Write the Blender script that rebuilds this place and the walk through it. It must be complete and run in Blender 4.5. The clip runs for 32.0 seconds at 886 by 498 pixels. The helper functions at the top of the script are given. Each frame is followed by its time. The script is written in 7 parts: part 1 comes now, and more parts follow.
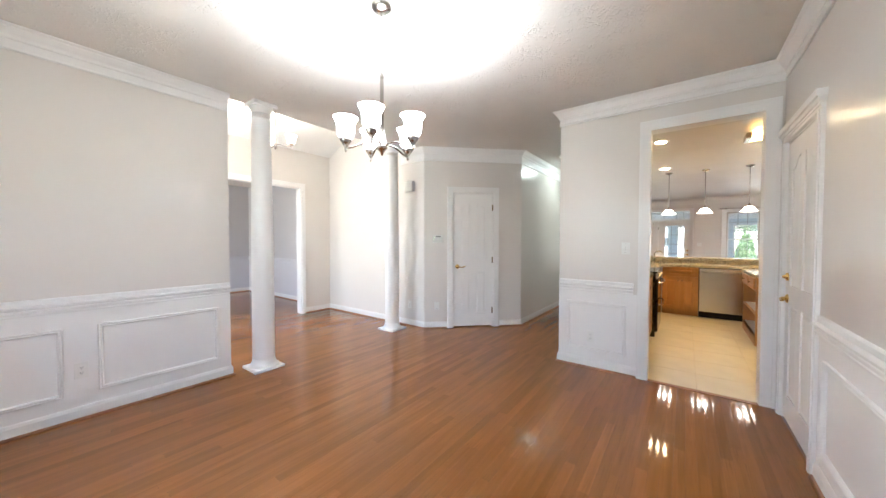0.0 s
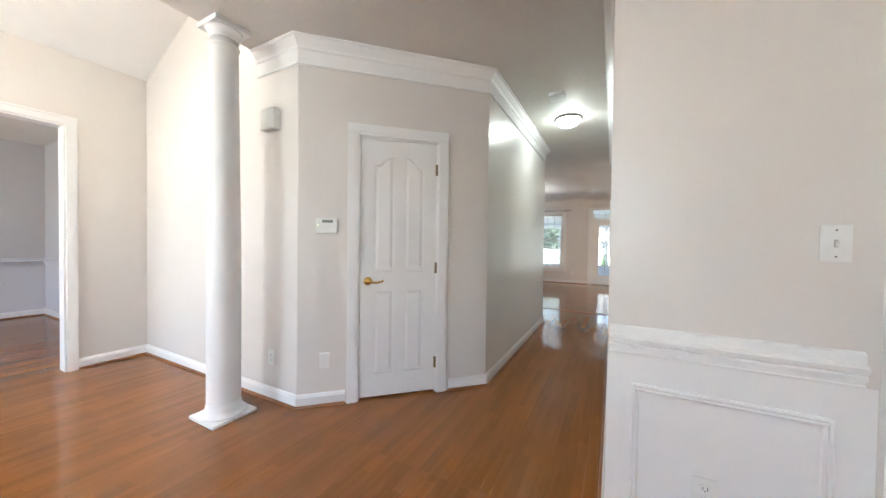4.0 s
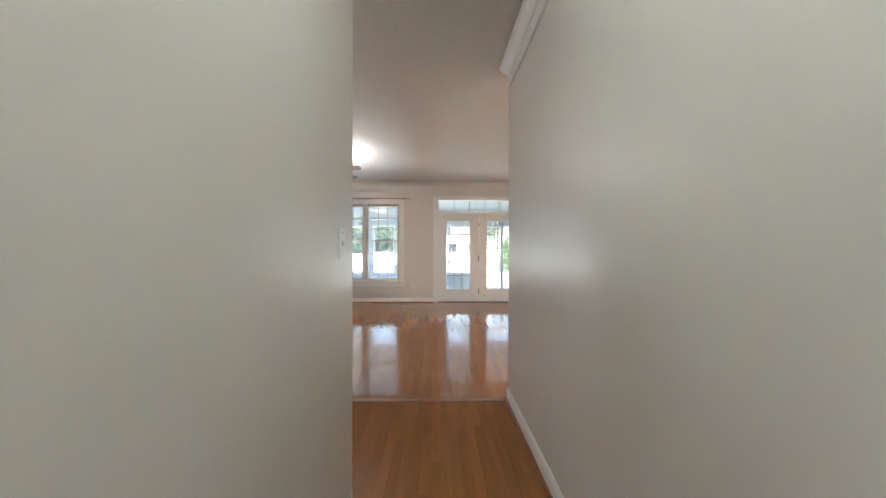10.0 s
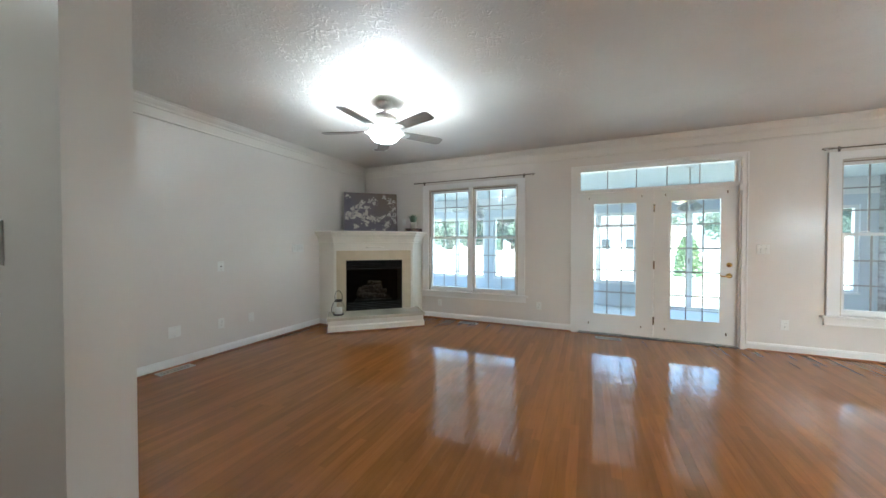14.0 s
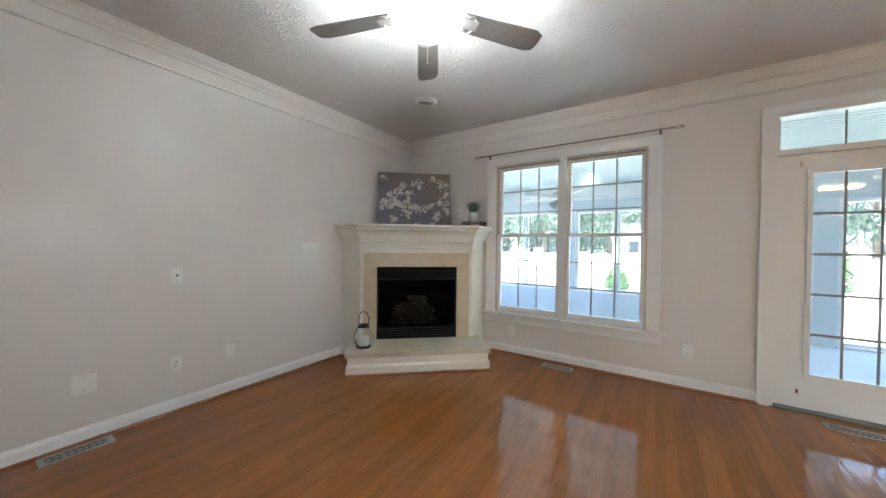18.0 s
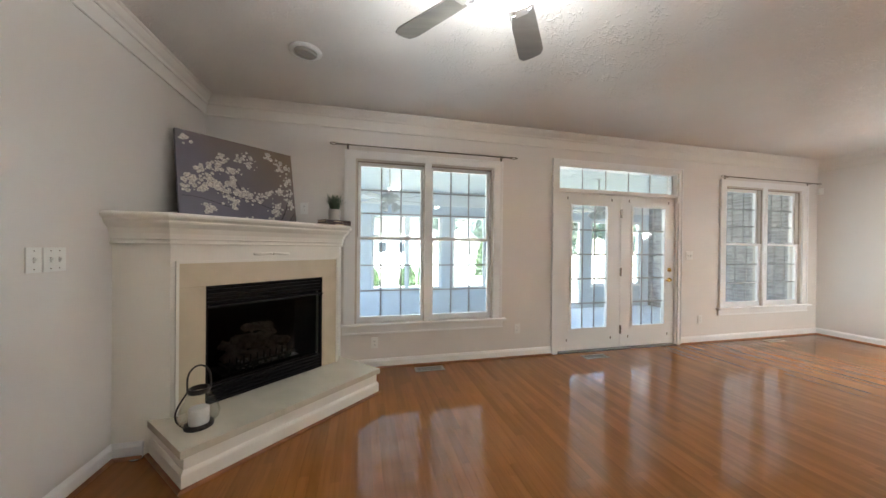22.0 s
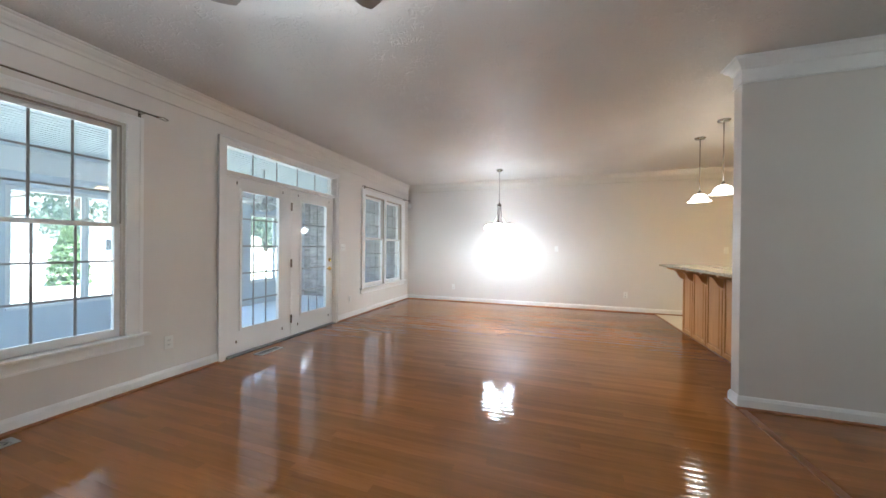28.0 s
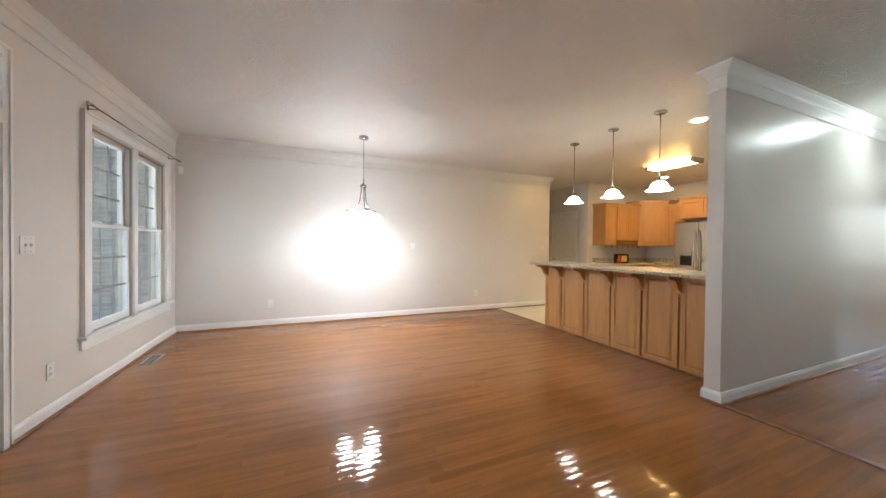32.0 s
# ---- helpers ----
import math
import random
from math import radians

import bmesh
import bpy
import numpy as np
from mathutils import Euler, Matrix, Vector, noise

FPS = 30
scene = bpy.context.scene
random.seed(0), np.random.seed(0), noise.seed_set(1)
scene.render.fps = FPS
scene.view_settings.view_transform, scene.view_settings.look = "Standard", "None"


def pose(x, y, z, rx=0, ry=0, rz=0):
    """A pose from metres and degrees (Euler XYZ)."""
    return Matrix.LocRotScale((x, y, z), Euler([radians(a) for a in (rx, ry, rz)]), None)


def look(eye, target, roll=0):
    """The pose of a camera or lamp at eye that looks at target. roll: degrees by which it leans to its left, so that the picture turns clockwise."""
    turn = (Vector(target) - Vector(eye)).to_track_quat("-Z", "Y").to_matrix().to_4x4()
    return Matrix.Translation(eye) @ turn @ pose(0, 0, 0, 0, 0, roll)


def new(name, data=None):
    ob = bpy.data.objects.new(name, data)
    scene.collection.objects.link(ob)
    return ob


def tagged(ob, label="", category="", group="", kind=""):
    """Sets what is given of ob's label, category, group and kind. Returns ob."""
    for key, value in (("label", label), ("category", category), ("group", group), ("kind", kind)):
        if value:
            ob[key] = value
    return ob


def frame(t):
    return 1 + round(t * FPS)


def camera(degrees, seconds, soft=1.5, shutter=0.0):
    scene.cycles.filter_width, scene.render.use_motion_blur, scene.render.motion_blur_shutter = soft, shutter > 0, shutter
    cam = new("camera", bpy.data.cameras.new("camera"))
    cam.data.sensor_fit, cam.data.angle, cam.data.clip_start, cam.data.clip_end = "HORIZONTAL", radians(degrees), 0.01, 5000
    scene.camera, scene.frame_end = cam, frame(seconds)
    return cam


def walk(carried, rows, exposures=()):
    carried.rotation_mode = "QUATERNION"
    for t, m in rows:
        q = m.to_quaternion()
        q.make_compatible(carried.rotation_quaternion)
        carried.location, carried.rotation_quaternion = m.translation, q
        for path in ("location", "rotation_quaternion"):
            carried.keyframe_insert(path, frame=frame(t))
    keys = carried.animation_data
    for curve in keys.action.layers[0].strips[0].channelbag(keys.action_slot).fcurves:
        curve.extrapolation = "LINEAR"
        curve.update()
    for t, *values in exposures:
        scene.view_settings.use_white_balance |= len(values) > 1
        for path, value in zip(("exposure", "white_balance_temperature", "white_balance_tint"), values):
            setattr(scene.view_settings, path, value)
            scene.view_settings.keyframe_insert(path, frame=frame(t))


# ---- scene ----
cam = camera(107.8, 32.0)
PATH = [
    (0, (1.099, -3.592, 1.317), (-0.101, -1.993, 1.268), 0.1),
    (0.5, (1.037, -3.409, 1.296), (-0.188, -1.83, 1.24), 0.1),
    (1, (0.886, -3.154, 1.276), (-0.356, -1.587, 1.218), 0.2),
    (1.5, (0.74, -2.889, 1.261), (-0.503, -1.323, 1.207), 0.2),
    (2, (0.576, -2.596, 1.27), (-0.657, -1.021, 1.215), 0.3),
    (2.5, (0.416, -2.336, 1.265), (-0.802, -0.751, 1.209), 0.4),
    (3, (0.259, -2.054, 1.248), (-0.867, -0.401, 1.207), 0.6),
    (3.5, (0.139, -1.769, 1.233), (-0.892, -0.056, 1.197), 0.6),
    (5.5, (-0.373, -0.614, 1.231), (-0.945, 1.302, 1.2), 1.3),
    (6, (-0.456, -0.298, 1.219), (-0.904, 1.651, 1.189), 1.2),
    (6.5, (-0.525, 0.074, 1.201), (-0.838, 2.049, 1.182), 1.2),
    (7, (-0.561, 0.428, 1.212), (-0.763, 2.418, 1.199), 0.8),
    (7.5, (-0.59, 0.684, 1.217), (-0.71, 2.68, 1.214), 0.9),
    (8, (-0.624, 1.01, 1.219), (-0.687, 3.009, 1.217), 0.7),
    (8.5, (-0.611, 1.292, 1.218), (-0.636, 3.292, 1.218), 0.5),
    (9, (-0.571, 1.661, 1.217), (-0.575, 3.661, 1.209), 0.3),
    (9.5, (-0.552, 2.026, 1.233), (-0.542, 4.026, 1.228), 0.6),
    (10, (-0.574, 2.324, 1.23), (-0.543, 4.324, 1.224), 0.1),
    (10.5, (-0.526, 2.673, 1.257), (-0.496, 4.673, 1.245), 0.6),
    (11, (-0.508, 2.955, 1.272), (-0.484, 4.955, 1.253), 0.3),
    (11.5, (-0.475, 3.243, 1.325), (-0.505, 5.243, 1.292), -0.2),
    (12, (-0.457, 3.506, 1.32), (-0.58, 5.502, 1.283), 0.1),
    (12.5, (-0.453, 3.792, 1.318), (-0.718, 5.774, 1.28), -0.1),
    (13, (-0.46, 4.064, 1.318), (-0.897, 6.015, 1.276), 0.0),
    (13.5, (-0.43, 4.305, 1.317), (-1.07, 6.2, 1.274), -0.0),
    (14, (-0.469, 4.564, 1.281), (-1.282, 6.39, 1.25), -0.0),
    (14.5, (-0.466, 4.782, 1.275), (-1.433, 6.532, 1.246), 0.0),
    (15, (-0.491, 4.979, 1.285), (-1.582, 6.655, 1.252), 0.0),
    (15.5, (-0.554, 5.241, 1.276), (-1.737, 6.853, 1.243), -0.2),
    (17.5, (-1.162, 5.906, 1.263), (-2.356, 7.51, 1.238), 0.6),
    (18, (-1.384, 6.027, 1.267), (-2.483, 7.698, 1.242), 0.6),
    (18.5, (-1.622, 6.141, 1.254), (-2.581, 7.896, 1.237), 0.6),
    (19, (-1.806, 6.216, 1.26), (-2.624, 8.041, 1.244), 0.6),
    (19.5, (-2.009, 6.208, 1.261), (-2.639, 8.106, 1.246), 0.7),
    (20, (-2.107, 6.218, 1.28), (-2.514, 8.176, 1.272), 0.5),
    (20.5, (-2.34, 6.217, 1.298), (-2.45, 8.214, 1.279), 0.8),
    (21, (-2.529, 6.215, 1.286), (-2.427, 8.212, 1.275), 0.6),
    (21.5, (-2.722, 6.165, 1.293), (-2.426, 8.143, 1.279), 0.7),
    (22, (-2.919, 6.126, 1.294), (-2.438, 8.067, 1.285), 0.6),
    (22.5, (-3.107, 6.08, 1.303), (-2.449, 7.968, 1.289), 0.8),
    (23, (-3.285, 5.991, 1.29), (-2.462, 7.814, 1.286), 0.6),
    (23.5, (-3.42, 5.87, 1.279), (-2.452, 7.62, 1.277), 0.5),
    (24, (-3.538, 5.78, 1.268), (-2.433, 7.447, 1.268), 0.4),
    (24.5, (-3.627, 5.706, 1.247), (-2.421, 7.302, 1.246), 0.4),
    (25, (-3.703, 5.669, 1.224), (-2.381, 7.169, 1.222), 0.4),
    (25.5, (-3.748, 5.656, 1.169), (-2.317, 7.054, 1.18), 0.1),
    (26, (-3.682, 5.663, 1.181), (-2.138, 6.935, 1.179), 0.3),
    (26.5, (-3.544, 5.756, 1.171), (-1.888, 6.877, 1.18), 0.3),
    (28.5, (-2.968, 6.545, 1.237), (-1.019, 6.993, 1.225), 0.6),
    (29, (-2.806, 6.787, 1.23), (-0.818, 7.001, 1.224), 0.6),
    (29.5, (-2.632, 7.024, 1.245), (-0.632, 7.0, 1.24), 0.7),
    (30, (-2.441, 7.215, 1.275), (-0.451, 7.013, 1.259), 0.7),
    (30.5, (-2.212, 7.424, 1.252), (-0.246, 7.055, 1.242), 0.7),
    (31, (-2.0, 7.643, 1.252), (-0.07, 7.121, 1.239), 0.7),
    (31.5, (-1.769, 7.825, 1.245), (0.121, 7.17, 1.234), 0.6),
    (32, (-1.498, 7.98, 1.248), (0.345, 7.203, 1.225), 0.7),
]
EXPOSURES = [(0, 3.03, 6300, 11), (3, 3.02, 6300, 11), (6, 3.21, 6300, 11), (8, 3.21, 6350, 8), (10, 3.14, 6500, 12), (11, 3.17, 6550, 12), (12, 3.31, 6400, 11),
             (13, 3.26, 5900, 5), (14, 3.08, 5800, 1), (16, 3.08, 5790, 4), (19, 3.18, 6230, 6), (21, 3.14, 6510, 7), (22.2, 3.10, 6480, 9), (24, 3.02, 5860, 5), (26.5, 2.95, 5820, 6),
             (29, 2.98, 5840, 7), (31, 3.02, 6070, 7), (32, 3.02, 6140, 8)]
walk(cam, [(t, look(eye, target, roll)) for t, eye, target, roll in PATH], EXPOSURES)


# ---- world, sun, exposure ----
SUN_EL, SUN_AZ = radians(70), radians(165)
world = bpy.data.worlds.new("sky")
world.use_nodes = True
scene.world = world
wn = world.node_tree.nodes
sky = wn.new("ShaderNodeTexSky")
sky.sky_type, sky.sun_disc = "NISHITA", False
sky.sun_elevation, sky.sun_rotation = SUN_EL, SUN_AZ
wn["Background"].inputs["Strength"].default_value = 0.15
world.node_tree.links.new(sky.outputs["Color"], wn["Background"].inputs["Color"])
sun_data = bpy.data.lights.new("sun", "SUN")
sun_data.energy, sun_data.angle, sun_data.color = 5.0, radians(0.5), (1.0, 0.95, 0.88)
sun = new("sun", sun_data)
sun_from = Vector((math.sin(SUN_AZ) * math.cos(SUN_EL), math.cos(SUN_AZ) * math.cos(SUN_EL), math.sin(SUN_EL)))
sun.matrix_world = look(sun_from * 30, (0, 0, 0))


def sky_lamp(x, y, z, tx, ty, tz, w, h, watts, color=(0.9, 0.95, 1.0)):
    """An area lamp added at a window's opening to stand for sky light."""
    d = bpy.data.lights.new("sky_light", "AREA")
    d.shape, d.size, d.size_y, d.energy, d.color = "RECTANGLE", w, h, watts, color
    new("sky_light", d).matrix_world = look((x, y, z), (tx, ty, tz))


def bulb(x, y, z, watts, color, radius=0.03):
    d = bpy.data.lights.new("bulb", "POINT")
    d.energy, d.color, d.shadow_soft_size = watts, color, radius
    new("bulb", d).location = (x, y, z)


COOL, WARM, YELLOW, DAY = (0.93, 0.97, 1.0), (1.0, 0.9, 0.74), (1.0, 0.62, 0.19), (0.88, 0.93, 1.0)
# windows of the porch side
for wx in (-2.22, 2.88):
    sky_lamp(wx, 9.86, 1.36, wx, 8, 1.2, 1.5, 1.6, 0.8, DAY)
sky_lamp(0.3, 9.86, 1.2, 0.3, 8, 1.1, 1.5, 1.9, 0.8, DAY)

# ---- materials ----
def surf(name, color, rough=0.5, metal=0.0, color2=None, scale=6.0, detail=4.0, stretch=(1, 1, 1), bump=0.0, bump_scale=60.0,
         rough_var=0.06, coat=0.0, island=0.0, by_object=0.0, spec=0.5, bump_dist=0.002, distortion=0.0, coat_rough=0.1):
    m = bpy.data.materials.new(name)
    m.use_nodes = True
    nt = m.node_tree
    n, l = nt.nodes, nt.links
    p = n["Principled BSDF"]
    p.inputs["Metallic"].default_value = metal
    p.inputs["Specular IOR Level"].default_value = spec
    p.inputs["Coat Weight"].default_value = coat
    p.inputs["Coat Roughness"].default_value = coat_rough
    co = n.new("ShaderNodeTexCoord")
    mp = n.new("ShaderNodeMapping")
    mp.inputs["Scale"].default_value = stretch
    l.new(co.outputs["Object"], mp.inputs["Vector"])
    no = n.new("ShaderNodeTexNoise")
    no.inputs["Scale"].default_value, no.inputs["Detail"].default_value, no.inputs["Distortion"].default_value = scale, detail, distortion
    l.new(mp.outputs["Vector"], no.inputs["Vector"])
    c2 = color2 or tuple(v * 0.9 for v in color)
    mix = n.new("ShaderNodeMix")
    mix.data_type = "RGBA"
    mix.inputs["A"].default_value, mix.inputs["B"].default_value = (*color, 1), (*c2, 1)
    ramp = n.new("ShaderNodeMapRange")
    ramp.inputs["From Min"].default_value, ramp.inputs["From Max"].default_value = 0.3, 0.7
    l.new(no.outputs["Fac"], ramp.inputs["Value"])
    l.new(ramp.outputs["Result"], mix.inputs["Factor"])
    out = mix.outputs["Result"]
    if island or by_object:
        src = n.new("ShaderNodeNewGeometry").outputs["Random Per Island"] if island else n.new("ShaderNodeObjectInfo").outputs["Random"]
        hs = n.new("ShaderNodeHueSaturation")
        vr = n.new("ShaderNodeMapRange")
        k = island or by_object
        vr.inputs["To Min"].default_value, vr.inputs["To Max"].default_value = 1 - k, 1 + k
        l.new(src, vr.inputs["Value"])
        l.new(vr.outputs["Result"], hs.inputs["Value"])
        l.new(out, hs.inputs["Color"])
        out = hs.outputs["Color"]
    l.new(out, p.inputs["Base Color"])
    rr = n.new("ShaderNodeMapRange")
    rr.inputs["To Min"].default_value, rr.inputs["To Max"].default_value = max(rough - rough_var, 0.02), rough + rough_var
    l.new(no.outputs["Fac"], rr.inputs["Value"])
    l.new(rr.outputs["Result"], p.inputs["Roughness"])
    if bump:
        bn = n.new("ShaderNodeTexNoise")
        bn.inputs["Scale"].default_value, bn.inputs["Detail"].default_value = bump_scale, 3
        l.new(mp.outputs["Vector"], bn.inputs["Vector"])
        bu = n.new("ShaderNodeBump")
        bu.inputs["Strength"].default_value, bu.inputs["Distance"].default_value = bump, bump_dist
        l.new(bn.outputs["Fac"], bu.inputs["Height"])
        l.new(bu.outputs["Normal"], p.inputs["Normal"])
    return m


def glow(name, color, strength, base=(0.9, 0.9, 0.9)):
    m = bpy.data.materials.new(name)
    m.use_nodes = True
    p = m.node_tree.nodes["Principled BSDF"]
    p.inputs["Base Color"].default_value = (*base, 1)
    p.inputs["Emission Color"].default_value = (*color, 1)
    p.inputs["Emission Strength"].default_value = strength
    p.inputs["Roughness"].default_value = 0.3
    return m


def thin_glass(name, tint=(1, 1, 1), gloss=0.035, edge=0.9, glare=0.0):
    m = bpy.data.materials.new(name)
    m.use_nodes = True
    nt = m.node_tree
    n, l = nt.nodes, nt.links
    n.remove(n["Principled BSDF"])
    tr, gl, mx, fr = (n.new("ShaderNode" + k) for k in ("BsdfTransparent", "BsdfGlossy", "MixShader", "LayerWeight"))
    tr.inputs["Color"].default_value = (*tint, 1)
    gl.inputs["Roughness"].default_value = 0.02
    fr.inputs["Blend"].default_value = 0.5
    pw, ad = n.new("ShaderNodeMath"), n.new("ShaderNodeMath")
    pw.operation, pw.inputs[1].default_value = "POWER", 4.0
    ad.operation, ad.inputs[1].default_value, ad.inputs[2].default_value = "MULTIPLY_ADD", edge, gloss
    l.new(fr.outputs["Facing"], pw.inputs[0])
    l.new(pw.outputs["Value"], ad.inputs[0])
    l.new(ad.outputs["Value"], mx.inputs["Fac"])
    l.new(tr.outputs["BSDF"], mx.inputs[1])
    l.new(gl.outputs["BSDF"], mx.inputs[2])
    out = mx.outputs["Shader"]
    # a little pale translucency imitates the glare that veils the view outside
    if glare:
        glare_mix, tl = n.new("ShaderNodeMixShader"), n.new("ShaderNodeBsdfTranslucent")
        tl.inputs["Color"].default_value = (0.9, 0.95, 0.95, 1)
        glare_mix.inputs["Fac"].default_value = glare
        l.new(out, glare_mix.inputs[1])
        l.new(tl.outputs["BSDF"], glare_mix.inputs[2])
        out = glare_mix.outputs["Shader"]
    l.new(out, n["Material Output"].inputs["Surface"])
    return m


def stomp_ceiling():
    """White ceiling paint with a brushed crow's-foot texture."""
    m = surf("ceiling_paint", (0.68, 0.65, 0.61), 0.5, color2=(0.64, 0.61, 0.57), scale=1.5, rough_var=0.03)
    nt = m.node_tree
    n, l = nt.nodes, nt.links
    co = n.new("ShaderNodeTexCoord")
    no, wide = n.new("ShaderNodeTexNoise"), n.new("ShaderNodeTexNoise")
    no.inputs["Scale"].default_value, no.inputs["Detail"].default_value, no.inputs["Distortion"].default_value = 17.0, 3.0, 2.6
    wide.inputs["Scale"].default_value, wide.inputs["Detail"].default_value = 6.0, 2.0
    ridge, clump, mul = n.new("ShaderNodeMapRange"), n.new("ShaderNodeMapRange"), n.new("ShaderNodeMath")
    ridge.inputs["From Min"].default_value, ridge.inputs["From Max"].default_value = 0.52, 0.68
    clump.inputs["From Min"].default_value, clump.inputs["From Max"].default_value, clump.inputs["To Min"].default_value = 0.42, 0.6, 0.15
    mul.operation = "MULTIPLY"
    for node, ramp in ((no, ridge), (wide, clump)):
        l.new(co.outputs["Object"], node.inputs["Vector"])
        l.new(node.outputs["Fac"], ramp.inputs["Value"])
    l.new(ridge.outputs["Result"], mul.inputs[0])
    l.new(clump.outputs["Result"], mul.inputs[1])
    bu = n.new("ShaderNodeBump")
    bu.inputs["Strength"].default_value, bu.inputs["Distance"].default_value = 0.55, 0.009
    l.new(mul.outputs["Value"], bu.inputs["Height"])
    l.new(bu.outputs["Normal"], n["Principled BSDF"].inputs["Normal"])
    return m


def granite():
    m = surf("granite", (0.42, 0.37, 0.27), 0.18, color2=(0.62, 0.58, 0.46), scale=9, detail=6, rough_var=0.03)
    nt = m.node_tree
    n, l = nt.nodes, nt.links
    vo = n.new("ShaderNodeTexNoise")
    vo.inputs["Scale"].default_value, vo.inputs["Detail"].default_value = 55, 4
    co = n.new("ShaderNodeTexCoord")
    l.new(co.outputs["Object"], vo.inputs["Vector"])
    r = n.new("ShaderNodeMapRange")
    r.inputs["From Min"].default_value, r.inputs["From Max"].default_value = 0.52, 0.66
    l.new(vo.outputs["Fac"], r.inputs["Value"])
    mx = n.new("ShaderNodeMix")
    mx.data_type = "RGBA"
    p = n["Principled BSDF"]
    old = p.inputs["Base Color"].links[0].from_socket
    l.new(old, mx.inputs["A"])
    mx.inputs["B"].default_value = (0.1, 0.085, 0.07, 1)
    l.new(r.outputs["Result"], mx.inputs["Factor"])
    l.new(mx.outputs["Result"], p.inputs["Base Color"])
    return m


def canvas_paint():
    """Lilac grey paint that turns brown towards one upper corner."""
    m = surf("painted_canvas", (0.16, 0.145, 0.185), 0.6, color2=(0.125, 0.115, 0.145), scale=3.5, detail=6, bump=0.15, bump_scale=300)
    nt = m.node_tree
    n, l = nt.nodes, nt.links
    co, sp, no = n.new("ShaderNodeTexCoord"), n.new("ShaderNodeSeparateXYZ"), n.new("ShaderNodeTexNoise")
    no.inputs["Scale"].default_value, no.inputs["Detail"].default_value = 3.0, 4
    l.new(co.outputs["Object"], sp.inputs["Vector"])
    l.new(co.outputs["Object"], no.inputs["Vector"])
    a, b = n.new("ShaderNodeMath"), n.new("ShaderNodeMath")
    a.operation = b.operation = "MULTIPLY_ADD"
    a.inputs[1].default_value, b.inputs[1].default_value = 0.9, 1.2
    l.new(sp.outputs["X"], a.inputs[0])
    l.new(no.outputs["Fac"], a.inputs[2])
    l.new(sp.outputs["Z"], b.inputs[0])
    l.new(a.outputs["Value"], b.inputs[2])
    r = n.new("ShaderNodeMapRange")
    r.inputs["From Min"].default_value, r.inputs["From Max"].default_value = 0.75, 1.45
    l.new(b.outputs["Value"], r.inputs["Value"])
    mx = n.new("ShaderNodeMix")
    mx.data_type = "RGBA"
    p = n["Principled BSDF"]
    l.new(p.inputs["Base Color"].links[0].from_socket, mx.inputs["A"])
    mx.inputs["B"].default_value = (0.2, 0.15, 0.105, 1)
    l.new(r.outputs["Result"], mx.inputs["Factor"])
    l.new(mx.outputs["Result"], p.inputs["Base Color"])
    return m


def wood_planks(name, **k):
    """Glossy stained oak: tone from board to board, long dark grain lines and small flecks."""
    m = surf(name, (0.288, 0.115, 0.032), 0.075, color2=(0.235, 0.092, 0.0245), scale=2.0, detail=6, stretch=(14, 1, 14), rough_var=0.03, spec=0.32, **k)
    nt = m.node_tree
    n, l = nt.nodes, nt.links
    co, mp, no, r, mx = n.new("ShaderNodeTexCoord"), n.new("ShaderNodeMapping"), n.new("ShaderNodeTexNoise"), n.new("ShaderNodeMapRange"), n.new("ShaderNodeMix")
    mp.inputs["Scale"].default_value = (60, 1.6, 60)
    no.inputs["Scale"].default_value, no.inputs["Detail"].default_value, no.inputs["Distortion"].default_value = 1.6, 5, 0.6
    l.new(co.outputs["Object"], mp.inputs["Vector"])
    l.new(mp.outputs["Vector"], no.inputs["Vector"])
    r.inputs["From Min"].default_value, r.inputs["From Max"].default_value, r.inputs["To Max"].default_value = 0.56, 0.72, 0.32
    l.new(no.outputs["Fac"], r.inputs["Value"])
    mx.data_type = "RGBA"
    p = n["Principled BSDF"]
    l.new(p.inputs["Base Color"].links[0].from_socket, mx.inputs["A"])
    mx.inputs["B"].default_value = (0.12, 0.042, 0.011, 1)
    l.new(r.outputs["Result"], mx.inputs["Factor"])
    l.new(mx.outputs["Result"], p.inputs["Base Color"])
    return m


M_WALL = surf("wall_paint", (0.69, 0.655, 0.618), 0.32, color2=(0.67, 0.635, 0.598), scale=0.8, bump=0.1, bump_scale=45, rough_var=0.03, spec=0.45, coat=0.2, coat_rough=0.17)
M_TRIM = surf("trim_paint", (0.8, 0.795, 0.785), 0.35, color2=(0.77, 0.765, 0.755), scale=2, bump=0.03, bump_scale=90, rough_var=0.05)
M_CREAM = surf("cream_moulding_paint", (0.69, 0.66, 0.61), 0.35, color2=(0.67, 0.64, 0.59), scale=2, bump=0.03, bump_scale=90, rough_var=0.05)
M_STUDY = surf("study_paint", (0.56, 0.54, 0.545), 0.4, color2=(0.54, 0.52, 0.525), scale=0.8, bump=0.05, bump_scale=140)
M_DADO = surf("study_dado_paint", (0.63, 0.615, 0.64), 0.35, color2=(0.6, 0.585, 0.61), scale=1.0, bump=0.04, bump_scale=90)
M_CEIL = stomp_ceiling()
M_PLANK = wood_planks("oak_plank", by_object=0.125)
M_PLANKS = wood_planks("oak_planks", island=0.125)
M_SUB = surf("plank_joint", (0.13, 0.052, 0.016), 0.4)
M_SHOE = surf("shoe_moulding_wood", (0.3, 0.115, 0.035), 0.35, color2=(0.2, 0.07, 0.02), scale=5, stretch=(3, 3, 3))
